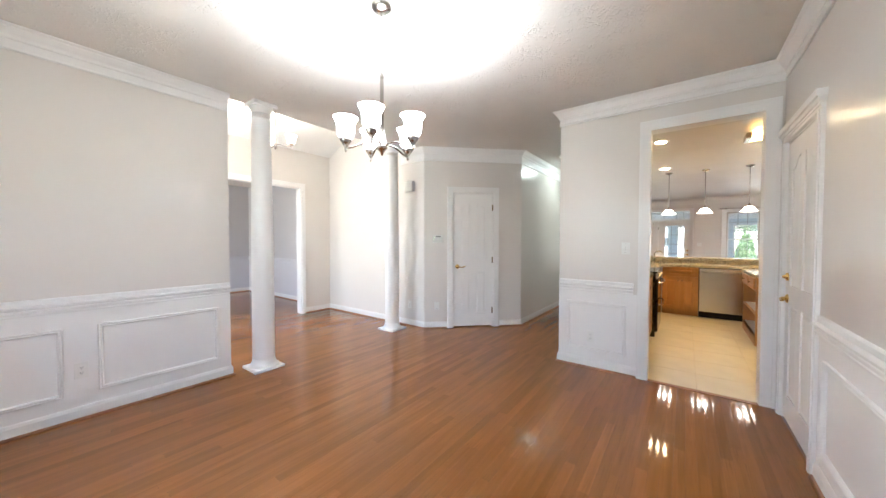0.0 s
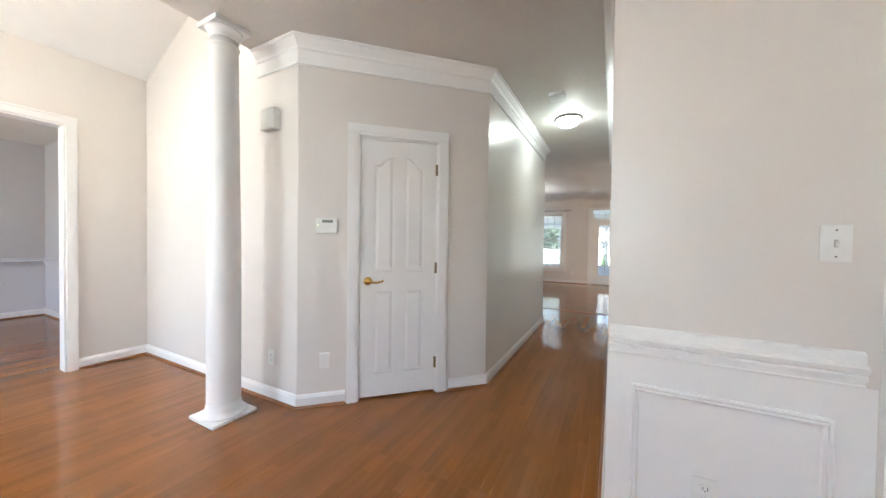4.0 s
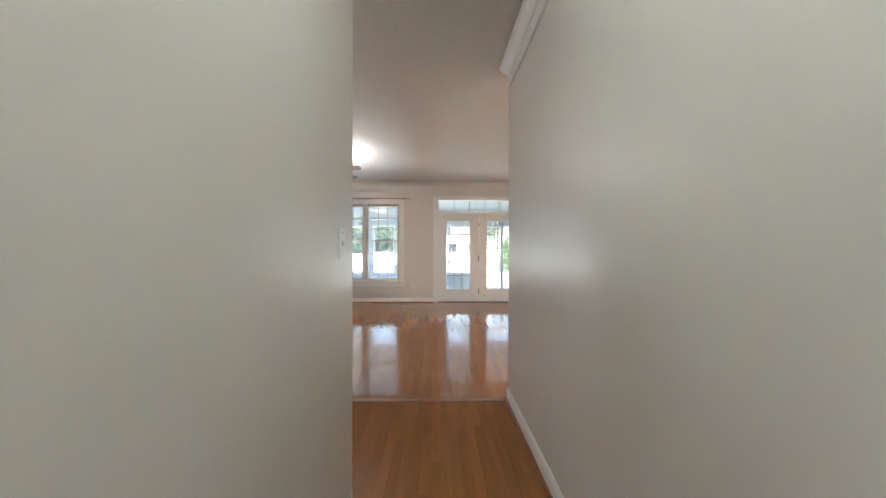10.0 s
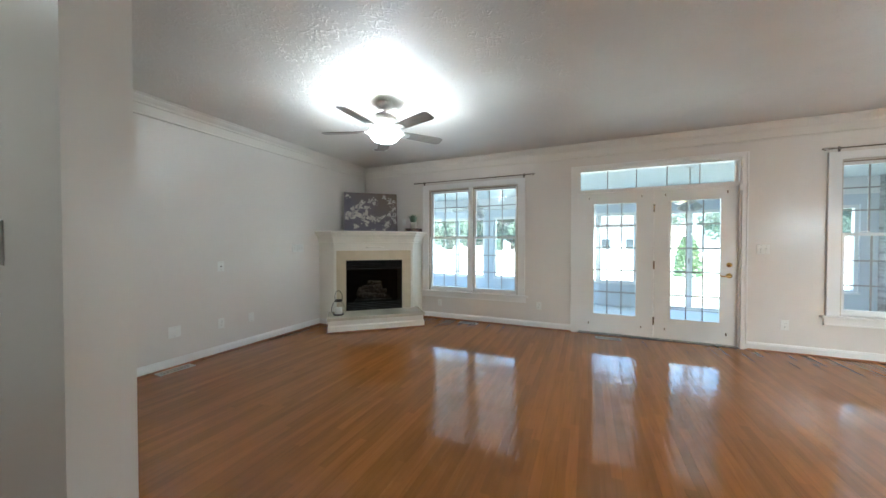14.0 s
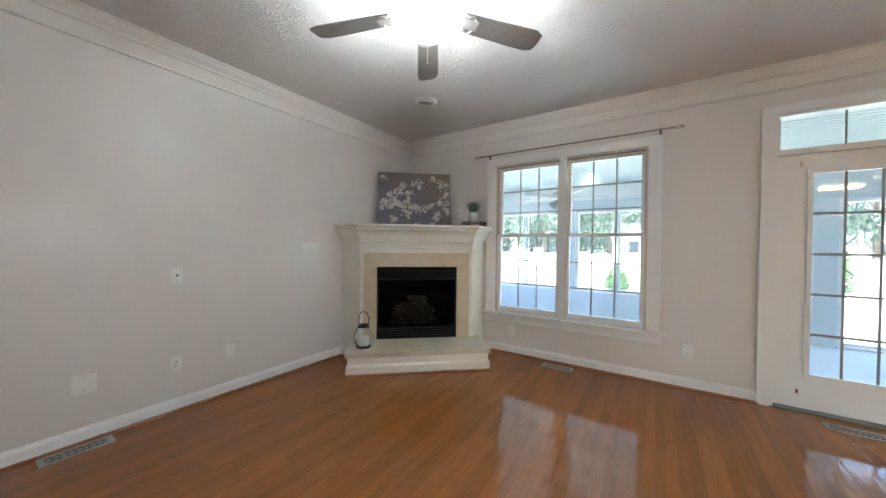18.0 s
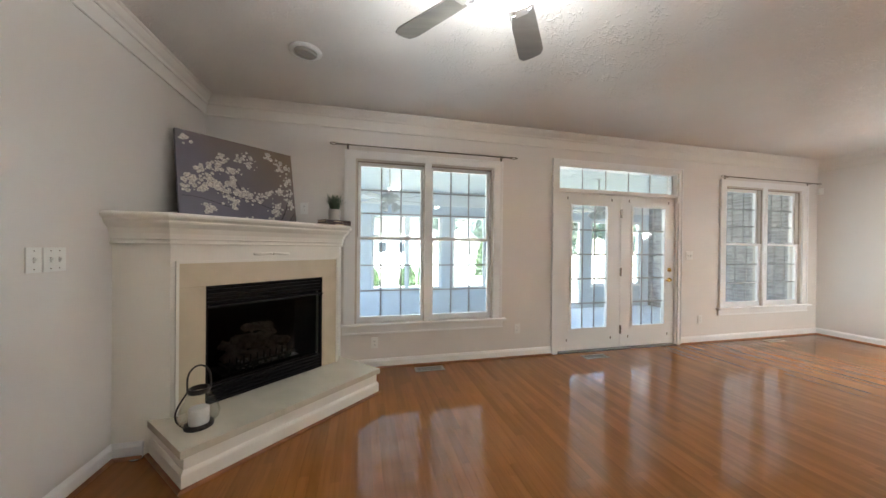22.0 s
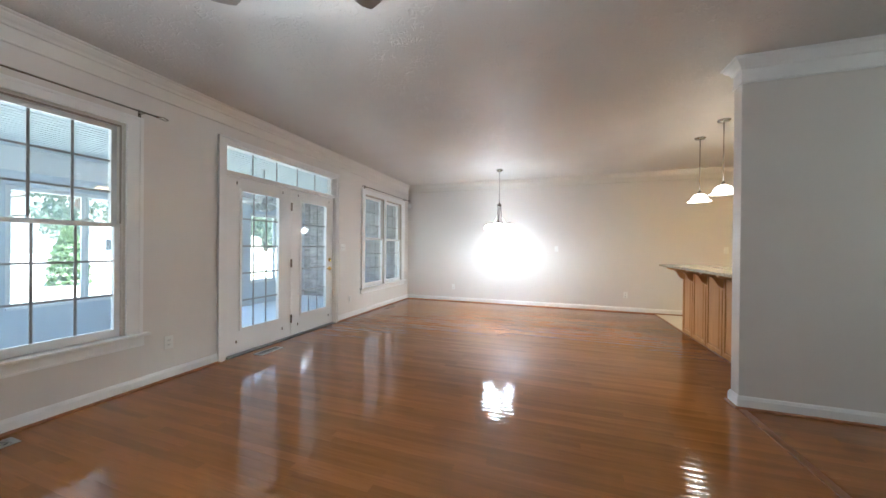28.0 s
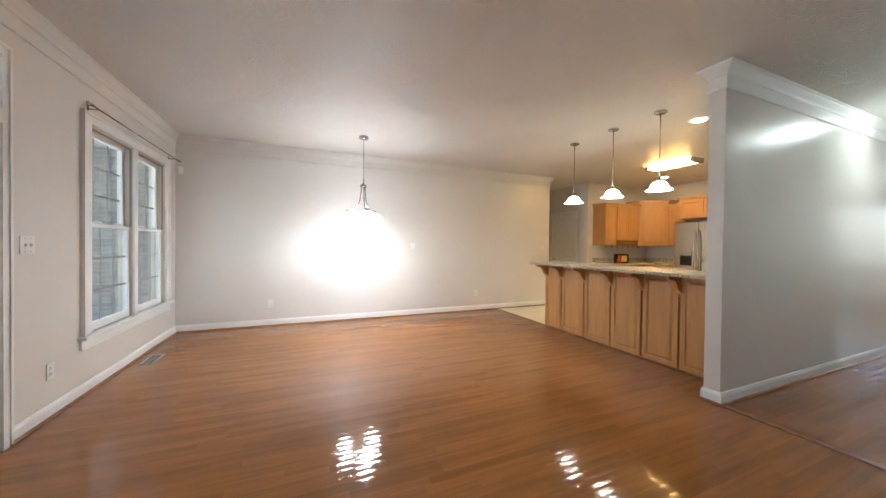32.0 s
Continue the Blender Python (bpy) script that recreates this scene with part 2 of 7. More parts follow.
M_TILE = surf("floor_tile", (0.68, 0.62, 0.48), 0.36, color2=(0.61, 0.555, 0.425), scale=4, detail=6, bump=0.05, bump_scale=30, by_object=0.03)
M_GROUT = surf("grout", (0.64, 0.58, 0.445), 0.6, bump=0.2, bump_scale=90)
M_OAK = surf("cabinet_wood", (0.5, 0.26, 0.095), 0.36, color2=(0.43, 0.205, 0.07), scale=3, detail=7, stretch=(7, 7, 0.6), bump=0.05, bump_scale=40)
# cabinet wood in a darker colour that stands for shade in recesses and joints
M_OAKSHADE = surf("shaded_cabinet_wood", (0.2, 0.085, 0.03), 0.45, color2=(0.15, 0.06, 0.02), scale=4, stretch=(6, 6, 0.7))
M_PALEOAK = surf("bar_panel_wood", (0.56, 0.285, 0.1), 0.36, color2=(0.47, 0.22, 0.07), scale=3, detail=7, stretch=(6, 6, 0.6), bump=0.04, bump_scale=40)
M_GRANITE = granite()
M_STEEL = surf("stainless_steel", (0.6, 0.58, 0.54), 0.23, metal=1.0, color2=(0.54, 0.52, 0.48), scale=3, stretch=(1, 1, 40), rough_var=0.03)
M_NICKEL = surf("brushed_nickel", (0.38, 0.36, 0.33), 0.23, metal=1.0, scale=20, rough_var=0.03)
M_BRASS = surf("polished_brass", (0.83, 0.55, 0.18), 0.18, metal=1.0, scale=20, rough_var=0.04)
M_HINGE = surf("aged_brass", (0.22, 0.17, 0.1), 0.35, metal=1.0, scale=20)
M_FANMETAL = surf("fan_nickel", (0.62, 0.59, 0.55), 0.4, metal=0.85, scale=20, rough_var=0.04)
M_IRON = surf("dark_iron", (0.035, 0.03, 0.028), 0.45, metal=0.4, scale=30, bump=0.1)
M_BLACK = surf("firebox_black", (0.01, 0.0095, 0.0095), 0.5, scale=8, color2=(0.014, 0.013, 0.013), spec=0.12)
M_GLOSSBLACK = surf("range_black", (0.012, 0.012, 0.013), 0.1, scale=8)
M_MARBLE = surf("cream_marble", (0.66, 0.57, 0.42), 0.22, color2=(0.58, 0.5, 0.36), scale=3, detail=8, rough_var=0.04, distortion=1.0)
M_HEARTH = surf("hearth_slab", (0.62, 0.58, 0.47), 0.2, color2=(0.54, 0.5, 0.4), scale=3, detail=8, rough_var=0.05, distortion=1.0)
M_PLASTIC = surf("white_plastic", (0.8, 0.8, 0.77), 0.35, scale=8, rough_var=0.03)
M_SLOT = surf("dark_slot", (0.05, 0.05, 0.05), 0.6)
M_DARKPANE = surf("dark_house_pane", (0.03, 0.037, 0.045), 0.3)
M_SCREEN = surf("grey_screen", (0.22, 0.24, 0.23), 0.2)
# the last value mixes a pale glare veil into the panes
M_GLASS = thin_glass("window_glass", (0.97, 0.985, 0.98), glare=0.02)
M_SMOKED = thin_glass("smoked_glass", (0.7, 0.69, 0.67), 0.004, 0.2)
M_MANTEL = surf("mantel_paint", (0.8, 0.775, 0.7), 0.35, color2=(0.77, 0.745, 0.67), scale=2, bump=0.03, bump_scale=90, rough_var=0.05)
M_CLEAR = thin_glass("lantern_glass", (0.985, 0.99, 0.99), 0.03, 0.45)
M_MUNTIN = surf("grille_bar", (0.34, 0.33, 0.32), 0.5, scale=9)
M_WEATHER = surf("weatherstrip_brown", (0.26, 0.21, 0.17), 0.6)
M_JAMB = surf("tan_jamb_liner", (0.56, 0.51, 0.45), 0.5, color2=(0.52, 0.47, 0.41), scale=5)
M_REGISTER = surf("register_metal", (0.36, 0.33, 0.28), 0.4, metal=0.3, scale=30)
M_ALU = surf("threshold_metal", (0.2, 0.19, 0.18), 0.35, metal=0.8, scale=30)
M_PORCHW = surf("porch_white", (0.86, 0.87, 0.88), 0.5, scale=2, color2=(0.82, 0.83, 0.84))
M_PORCHFAN = surf("porch_fan_paint", (0.5, 0.51, 0.5), 0.5, scale=3)
M_PORCHB = surf("porch_blue_siding", (0.64, 0.7, 0.77), 0.6, scale=2, color2=(0.61, 0.67, 0.74))
M_PORCHC = surf("porch_ceiling_paint", (0.62, 0.68, 0.7), 0.5, color2=(0.58, 0.64, 0.66), scale=2)
M_PORCHF = surf("porch_floor", (0.82, 0.84, 0.86), 0.5, scale=3, bump=0.1)
M_GRASS = surf("lawn", (0.4, 0.42, 0.34), 0.9, color2=(0.5, 0.5, 0.42), scale=2.5, detail=8, bump=0.6, bump_scale=60, bump_dist=0.03)
M_LEAF = surf("leaf_green", (0.09, 0.14, 0.09), 0.55, color2=(0.055, 0.095, 0.06), scale=4, island=0.3)
M_LEAFY = surf("leaf_bright", (0.1, 0.17, 0.05), 0.55, color2=(0.06, 0.12, 0.035), scale=4, island=0.3)
M_BARK = surf("bark", (0.12, 0.085, 0.06), 0.85, bump=0.8, bump_scale=25, bump_dist=0.02)
M_SIDING = surf("vinyl_siding", (0.8, 0.8, 0.78), 0.6, scale=2)
M_ROOF = surf("roof_shingle", (0.14, 0.13, 0.125), 0.85, scale=14, bump=0.4)
M_BRICK = surf("painted_brick", (0.46, 0.435, 0.43), 0.75, color2=(0.3, 0.28, 0.275), scale=7, by_object=0.24, bump=0.4, bump_scale=70)
M_BRICKS = surf("painted_bricks", (0.46, 0.435, 0.43), 0.75, color2=(0.3, 0.28, 0.275), scale=7, island=0.24, bump=0.4, bump_scale=70)
M_MORTAR = surf("mortar", (0.55, 0.54, 0.53), 0.9, bump=0.3, bump_scale=80)
M_POT = surf("grey_ceramic", (0.42, 0.4, 0.37), 0.5, scale=30, bump=0.1)
M_BOOK = surf("dark_book", (0.05, 0.02, 0.018), 0.4, scale=20)
M_PAGES = surf("book_pages", (0.6, 0.5, 0.36), 0.8, stretch=(1, 1, 60))
M_CANDLE = surf("candle_wax", (0.75, 0.73, 0.68), 0.5, scale=10)
M_LOG = surf("ceramic_log", (0.06, 0.048, 0.04), 0.85, color2=(0.19, 0.155, 0.13), scale=22, detail=6, bump=0.6, bump_scale=30, bump_dist=0.01)
M_EMBER = surf("ember_stone", (0.35, 0.34, 0.34), 0.6, color2=(0.05, 0.05, 0.055), scale=60, island=0.5)
M_CANVAS = canvas_paint()
M_PETAL = surf("petal_paint", (0.66, 0.63, 0.56), 0.6, color2=(0.46, 0.43, 0.39), scale=45, island=0.26)
M_EYE = surf("blossom_centre_paint", (0.3, 0.25, 0.2), 0.6)
M_TWIG = surf("twig_paint", (0.07, 0.055, 0.06), 0.6)
M_FANBLADE = surf("fan_blade", (0.3, 0.275, 0.245), 0.4, scale=3, stretch=(1, 8, 1), color2=(0.25, 0.23, 0.205))
M_RED = surf("red_print", (0.55, 0.05, 0.03), 0.4)
M_YELLOWP = surf("yellow_print", (0.75, 0.5, 0.05), 0.4)
G_FAN = glow("lit_frosted_bowl", COOL, 3.6)
G_DINE = glow("lit_frosted_bell", COOL, 3.4)
G_FOYER = glow("lit_foyer_glass", WARM, 2.7)
G_HALL = glow("lit_hall_dome", (0.87, 1.0, 0.94), 7.8)
G_PASS = glow("lit_passage_dome", (1.0, 0.98, 0.93), 5.8)
G_BREAK = glow("lit_alabaster_dome", COOL, 6.0)
G_KP = glow("lit_pendant_bell", (1.0, 0.93, 0.82), 0.95)
G_FLUO = glow("lit_fluorescent_cover", YELLOW, 8.5)
G_CAN = glow("lit_can_lens", (1.0, 0.78, 0.46), 26)
G_LED = glow("green_indicator", (0.4, 1, 0.2), 4)


# ---- mesh helpers ----
def part(name, bm, material, parent=None, label="", smooth=False):
    me = bpy.data.meshes.new(name)
    bm.normal_update()
    bm.to_mesh(me)
    bm.free()
    me.materials.append(material)
    if smooth:
        me.shade_smooth()
    ob = new(name, me)
    ob.parent = parent
    if label:
        tagged(ob, label)
    return ob


def thing(name, label, category, x=0.0, y=0.0, z=0.0, rz=0.0, group="", kind=""):
    ob = new(name)
    ob.empty_display_size = 0.1
    ob.matrix_basis = pose(x, y, z, 0, 0, rz)
    return tagged(ob, label, category, group, kind)


def solo(name, bm, material, label, category, group="", kind="", smooth=False):
    return tagged(part(name, bm, material, smooth=smooth), label, category, group, kind)


def box(bm, x0, x1, y0, y1, z0, z1, bevel=0.0):
    vs = [bm.verts.new((x, y, z)) for z in (z0, z1) for x, y in ((x0, y0), (x1, y0), (x1, y1), (x0, y1))]
    fs = [bm.faces.new([vs[i] for i in f]) for f in ((3, 2, 1, 0), (4, 5, 6, 7), (0, 1, 5, 4), (1, 2, 6, 5), (2, 3, 7, 6), (3, 0, 4, 7))]
    if bevel:
        es = list({e for f in fs for e in f.edges})
        bmesh.ops.bevel(bm, geom=es, offset=bevel, segments=2, affect="EDGES", profile=0.6)
    return bm


def boxes(*rows):
    bm = bmesh.new()
    for r in rows:
        box(bm, *r)
    return bm


def prism(bm, pts, z0, z1):
    a = [bm.verts.new((x, y, z0)) for x, y in pts]
    b = [bm.verts.new((x, y, z1)) for x, y in pts]
    bm.faces.new(a[::-1])
    bm.faces.new(b)
    for i in range(len(pts)):
        j = (i + 1) % len(pts)
        bm.faces.new((a[i], a[j], b[j], b[i]))
    bmesh.ops.recalc_face_normals(bm, faces=bm.faces)
    return bm


def lathe(bm, profile, seg=24, m=Matrix(), wave=None):
    """Turns (radius, height) rows round z. wave(angle) scales the radius."""
    rings = []
    for r, z in profile:
        ring = []
        for i in range(seg):
            a = 2 * math.pi * i / seg
            k = r * (wave(a, z) if wave else 1)
            ring.append(bm.verts.new(m @ Vector((k * math.cos(a), k * math.sin(a), z))))
        rings.append(ring)
    for p, q in zip(rings, rings[1:]):
        for i in range(seg):
            j = (i + 1) % seg
            bm.faces.new((p[i], p[j], q[j], q[i]))
    for ring, flip in ((rings[0], True), (rings[-1], False)):
        if (ring[0].co - ring[seg // 2].co).length > 1e-4:
            bm.faces.new(ring[::-1] if flip else ring)
    return bm


def shell(profile, thick=0.003, seg=28, m=Matrix(), wave=None):
    """An open turned shade with thickness."""
    bm = bmesh.new()
    inner = [(max(r - thick, 0.001), z) for r, z in profile[::-1]]
    loop = list(profile) + inner + [profile[0]]
    rings = []
    for r, z in loop[:-1]:
        rings.append([bm.verts.new(m @ Vector((r * (wave(a, z) if wave else 1) * math.cos(a), r * (wave(a, z) if wave else 1) * math.sin(a), z)))
                      for a in (2 * math.pi * i / seg for i in range(seg))])
    rings.append(rings[0])
    for p, q in zip(rings, rings[1:]):
        for i in range(seg):
            j = (i + 1) % seg
            bm.faces.new((p[i], p[j], q[j], q[i]))
    bmesh.ops.recalc_face_normals(bm, faces=bm.faces)
    return bm


def cyl(bm, a, b, r, seg=12, r2=None):
    a, b = Vector(a), Vector(b)
    m = Matrix.Translation(a) @ (b - a).to_track_quat("Z", "Y").to_matrix().to_4x4()
    return lathe(bm, [(r, 0), (r2 if r2 is not None else r, (b - a).length)], seg, m)


def tube(bm, pts, r, seg=8):
    """A round bar along points."""
    pts = [Vector(p) for p in pts]
    rings = []
    for i, p in enumerate(pts):
        d = (pts[min(i + 1, len(pts) - 1)] - pts[max(i - 1, 0)]).normalized()
        q = d.to_track_quat("Z", "Y").to_matrix()
        rings.append([bm.verts.new(p + q @ Vector((r * math.cos(2 * math.pi * k / seg), r * math.sin(2 * math.pi * k / seg), 0))) for k in range(seg)])
    for u, v in zip(rings, rings[1:]):
        best = min(range(seg), key=lambda s: sum((u[k].co - v[(k + s) % seg].co).length for k in range(seg)))
        for k in range(seg):
            bm.faces.new((u[k], u[(k + 1) % seg], v[(k + 1 + best) % seg], v[(k + best) % seg]))
    bm.faces.new(rings[0][::-1])
    bm.faces.new(rings[-1])
    bmesh.ops.recalc_face_normals(bm, faces=bm.faces)
    return bm


def curve_pts(p0, p1, p2, p3, n=10):
    p0, p1, p2, p3 = (Vector(p) for p in (p0, p1, p2, p3))
    return [p0 * (1 - t) ** 3 + p1 * 3 * t * (1 - t) ** 2 + p2 * 3 * t * t * (1 - t) + p3 * t ** 3 for t in (i / n for i in range(n + 1))]


def sweep(bm, profile, path, closed=False):
    """A moulding: (distance from the wall, height) rows along a path that keeps the room on its left, mitred at the corners."""
    n = len(path)
    rings = []
    for i in range(n):
        p = Vector(path[i])
        prev = Vector(path[i - 1]) if (i or closed) else None
        nxt = Vector(path[(i + 1) % n]) if (i < n - 1 or closed) else None
        d1 = (p - prev).normalized() if prev is not None else (nxt - p).normalized()
        d2 = (nxt - p).normalized() if nxt is not None else d1
        n1, n2 = Vector((-d1.y, d1.x)), Vector((-d2.y, d2.x))
        mid = (n1 + n2).normalized()
        mid /= max(mid.dot(n1), 0.2)
        rings.append([bm.verts.new((p.x + mid.x * d, p.y + mid.y * d, z)) for d, z in profile])
    k = len(profile)
    pairs = list(zip(rings, rings[1:])) + ([(rings[-1], rings[0])] if closed else [])
    for a, b in pairs:
        for i in range(k):
            j = (i + 1) % k
            bm.faces.new((a[i], b[i], b[j], a[j]))
    if not closed:
        bm.faces.new(rings[0])
        bm.faces.new(rings[-1][::-1])
    bmesh.ops.recalc_face_normals(bm, faces=bm.faces)
    return bm


def wall(name, x0, x1, y0, y1, holes=(), z0=0.0, z1=2.735, material=None, label="smooth greige painted wall"):
    """A wall box along its longer side, with holes (from, to, bottom, top)."""
    bm = bmesh.new()
    along_x = (x1 - x0) > (y1 - y0)
    s = x0 if along_x else y0
    e = x1 if along_x else y1

    def piece(a, b, c, d):
        if b - a > 1e-4 and d - c > 1e-4:
            box(bm, *((a, b, y0, y1) if along_x else (x0, x1, a, b)), c, d)

    for a, b, c, d in sorted(holes):
        piece(s, a, z0, z1)
        piece(a, b, z0, c)
        piece(a, b, d, z1)
        s = b
    piece(s, e, z0, z1)
    return solo(name, bm, material or M_WALL, label, "wall", kind="structure")


H = 2.71


def crown_profile(b):
    """Crown moulding over a flat frieze whose bead lies at the height b."""
    return [(0, b), (0.011, b), (0.014, b + 0.006), (0.011, b + 0.015), (0.006, b + 0.019), (0.006, 2.622), (0.014, 2.624), (0.018, 2.632), (0.018, 2.64),
            (0.024, 2.65), (0.036, 2.662), (0.052, 2.682), (0.055, 2.692), (0.064, 2.697), (0.069, 2.702), (0.069, 2.7085), (0, 2.7085)]


BASE = [(0, 0.004), (0.015, 0.004), (0.015, 0.075), (0.012, 0.082), (0.01, 0.09), (0.005, 0.1), (0, 0.1)]
SHOE = [(0.015, 0.003), (0.032, 0.003), (0.031, 0.01), (0.027, 0.016), (0.015, 0.02)]


def crown(path, material=None, paint="white", low=2.515):
    solo("crown_moulding", sweep(bmesh.new(), crown_profile(low), path), material or M_TRIM, paint + " painted crown moulding with a flat frieze", "moulding", kind="structure")


def base(path):
    solo("baseboard", sweep(bmesh.new(), BASE, path), M_TRIM, "white painted wooden baseboard", "baseboard", kind="structure")
    solo("shoe_moulding", sweep(bmesh.new(), SHOE, path), M_SHOE, "brown stained wooden shoe moulding", "moulding", kind="structure")


# ---- structure: walls, floors, ceilings ----
YN, XW, XE, HL = 9.64, -4.37, 4.0, -0.95
wall("wall_north", -4.5, 4.12, YN, YN + 0.16, [(-3.0, -1.45, 0.48, 2.22), (-0.602, 1.248, 0.0, 2.33), (2.1, 3.65, 0.48, 2.22)])
wall("wall_west", -4.5, XW, 5.38, YN)
solo("wall_chamfer", prism(bmesh.new(), [(XW, 5.38), (-3.97, 4.98), (-4.06, 4.86), (-4.5, 5.3), (-4.5, 5.38)], 0, H), M_WALL, "smooth greige painted wall across a corner", "wall", kind="structure")
wall("wall_great_south", -4.06, -1.48, 4.86, 4.98)
wall("wall_passage_west", -4.5, -4.38, 3.75, 4.86)
wall("wall_passage_south", -4.5, HL - 0.12, 3.63, 3.75)
wall("wall_hall_left", HL - 0.12, HL, 1.165, 3.75)
wall("wall_hall_right", 0.0, 0.115, 0.0, 4.94)
wall("wall_kitchen_south", 0.115, 1.7, 0.0, 0.115, [(0.815, 1.605, 0.0, 2.36)])
wall("wall_kitchen_south_b", 1.82, 4.12, 0.0, 0.115)
wall("wall_dining_right", 1.7, 1.82, -4.6, 0.115, [(-0.86, -0.12, 0.0, 2.05)])
wall("wall_dining_south", -2.56, 1.82, -4.72, -4.6, [(-1.2, 0.6, 0.6, 2.2)])
wall("wall_dining_left", -2.56, -2.44, -4.6, -2.33)
wall("wall_foyer_west", -4.55, -4.43, -3.9, 0.11, [(-2.35, -0.47, 0.0, 2.27)], z1=3.0)
wall("wall_foyer_north", -4.55, -2.03, 0.11, 0.23, z1=4.2)
wall("wall_foyer_south", -4.55, -2.56, -4.02, -3.9, [(-4.1, -2.9, 0.3, 2.6)], z1=4.2)
wall("wall_foyer_upper", -2.56, -2.5, -3.9, 0.11, z0=2.78, z1=4.2)
wall("wall_study_north", -8.2, -4.55, 0.14, 0.26, material=M_STUDY, label="lilac grey painted wall")
wall("wall_study_west", -8.2, -8.08, -4.0, 0.14, material=M_STUDY, label="lilac grey painted wall")
wall("wall_study_south", -8.2, -4.55, -4.12, -4.0, [(-7.4, -5.4, 0.6, 2.3)], material=M_STUDY, label="lilac grey painted wall")
wall("wall_east", XE, 4.12, 3.2, YN)
wall("wall_kitchen_east", XE, 4.12, 0.115, 2.1)
wall("wall_entry_north", 4.12, 5.6, 3.2, 3.32)
wall("wall_entry_south", 4.12, 5.6, 1.98, 2.1, [(4.36, 5.12, 0.0, 2.05)])
wall("wall_entry_east", 5.6, 5.72, 1.98, 3.32)

# the wall across the closet corner, with its door opening
CLO = Matrix.Translation((-2.03, 0.11, 0)) @ Matrix.Rotation(math.atan2(1.055, 1.08), 4, "Z")
CLO_L = math.hypot(1.055, 1.08)
bm = boxes((0, 0.428, 0, 0.1, 0, H), (1.063, CLO_L, 0, 0.1, 0, H), (0.428, 1.063, 0, 0.1, 2.05, H))
bm.transform(CLO)
solo("wall_closet", bm, M_WALL, "smooth greige painted wall across the closet corner", "wall", kind="structure")
bm = boxes((-2.03, -1.08, 1.17, 1.27, 0, H), (-2.03, -1.93, 0.24, 1.17, 0, H))
solo("wall_closet_inside", bm, M_WALL, "plain painted wall inside the closet", "wall", kind="structure")

bm = boxes((-2.5, 1.82, -4.72, 0.11, H, H + 0.06), (-2.5, 5.72, 0.11, 9.8, H, H + 0.06), (-4.5, -2.5, 0.2, 9.8, H, H + 0.06))
solo("ceiling", bm, M_CEIL, "white ceiling with brushed stomp texture", "ceiling", kind="structure")
bm = boxes((-8.2, -4.55, -4.12, 0.26, H, H + 0.06))
solo("ceiling_study", bm, M_CEIL, "white textured ceiling of the study", "ceiling", kind="structure")
bm = bmesh.new()
v = [bm.verts.new(p) for p in ((-4.55, -4.02, 2.86), (-2.45, -4.02, 3.87), (-2.45, 0.23, 3.87), (-4.55, 0.23, 2.86))]
w = [bm.verts.new(p.co + Vector((0, 0, 0.08))) for p in v]
bm.faces.new(v[::-1]), bm.faces.new(w)
for i in range(4):
    bm.faces.new((v[i], v[(i + 1) % 4], w[(i + 1) % 4], w[i]))
solo("ceiling_foyer", bm, M_TRIM, "white sloped foyer ceiling", "ceiling", kind="structure")
# unseen flat slab, added over the ceilings to keep sun and sky out
solo("unseen_roof_slab", boxes((-8.3, 5.8, -4.8, 9.8, 4.3, 4.35)), M_ROOF, "unseen dark slab added above the rooms to block sky light", "roof", kind="structure")

# ---- mouldings ----
crown([(5.6, 3.2), (XE, 3.2), (XE, YN), (XW, YN), (XW, 5.38), (-3.97, 4.98), (-1.48, 4.98), (-1.48, 4.86), (-4.38, 4.86)], M_CREAM, "cream")
crown([(-2.44, -2.33), (-2.44, -4.6), (1.7, -4.6), (1.7, 0.0), (0.0, 0.0), (0.0, 0.4)], low=2.555)
crown([(0.0, 0.4), (0.0, 4.94), (0.115, 4.94), (0.115, 4.5)])
crown([(-4.38, 3.75), (HL, 3.75), (HL, 1.165), (-2.03, 0.11), (-2.5, 0.11)])
base([(5.6, 3.2), (XE, 3.2), (XE, YN), (1.29, YN)])
base([(-0.67, YN), (-3.1, YN)])
base([(-4.205, 8.467), (XW, 8.467), (XW, 5.38), (-3.97, 4.98), (-1.48, 4.98), (-1.48, 4.86), (-4.38, 4.86)])
base([(0.735, 0.0), (0.0, 0.0), (0.0, 4.94), (0.115, 4.94), (0.115, 4.5)])
base([(-2.56, -2.33), (-2.44, -2.33), (-2.44, -4.6), (1.7, -4.6), (1.7, -0.94)])
cu = lambda u: tuple((CLO @ Vector((u, 0, 0))).xy)
base([(-4.38, 3.75), (HL, 3.75), (HL, 1.165), cu(1.165)])
base([cu(0.34), (-2.03, 0.11), (-4.43, 0.11), (-4.43, -0.4)])
base([(-4.55, 0.14), (-8.08, 0.14), (-8.08, -4.0)])
RAIL = [(0, 0.8), (0.012, 0.8), (0.014, 0.808), (0.01, 0.812), (0.01, 0.822), (0.022, 0.826), (0.024, 0.84), (0.018, 0.846), (0.03, 0.852), (0.034, 0.868),
        (0.026, 0.874), (0.014, 0.878), (0.014, 0.905), (0.008, 0.912), (0, 0.914)]


def rail(path):
    solo("chair_rail", sweep(bmesh.new(), RAIL, path), M_TRIM, "white painted chair rail moulding", "moulding", kind="structure")


rail([(-2.44, -2.335), (-2.44, -4.6), (1.7, -4.6), (1.7, -0.94)])
rail([(0.705, 0.0), (0.005, 0.0)])
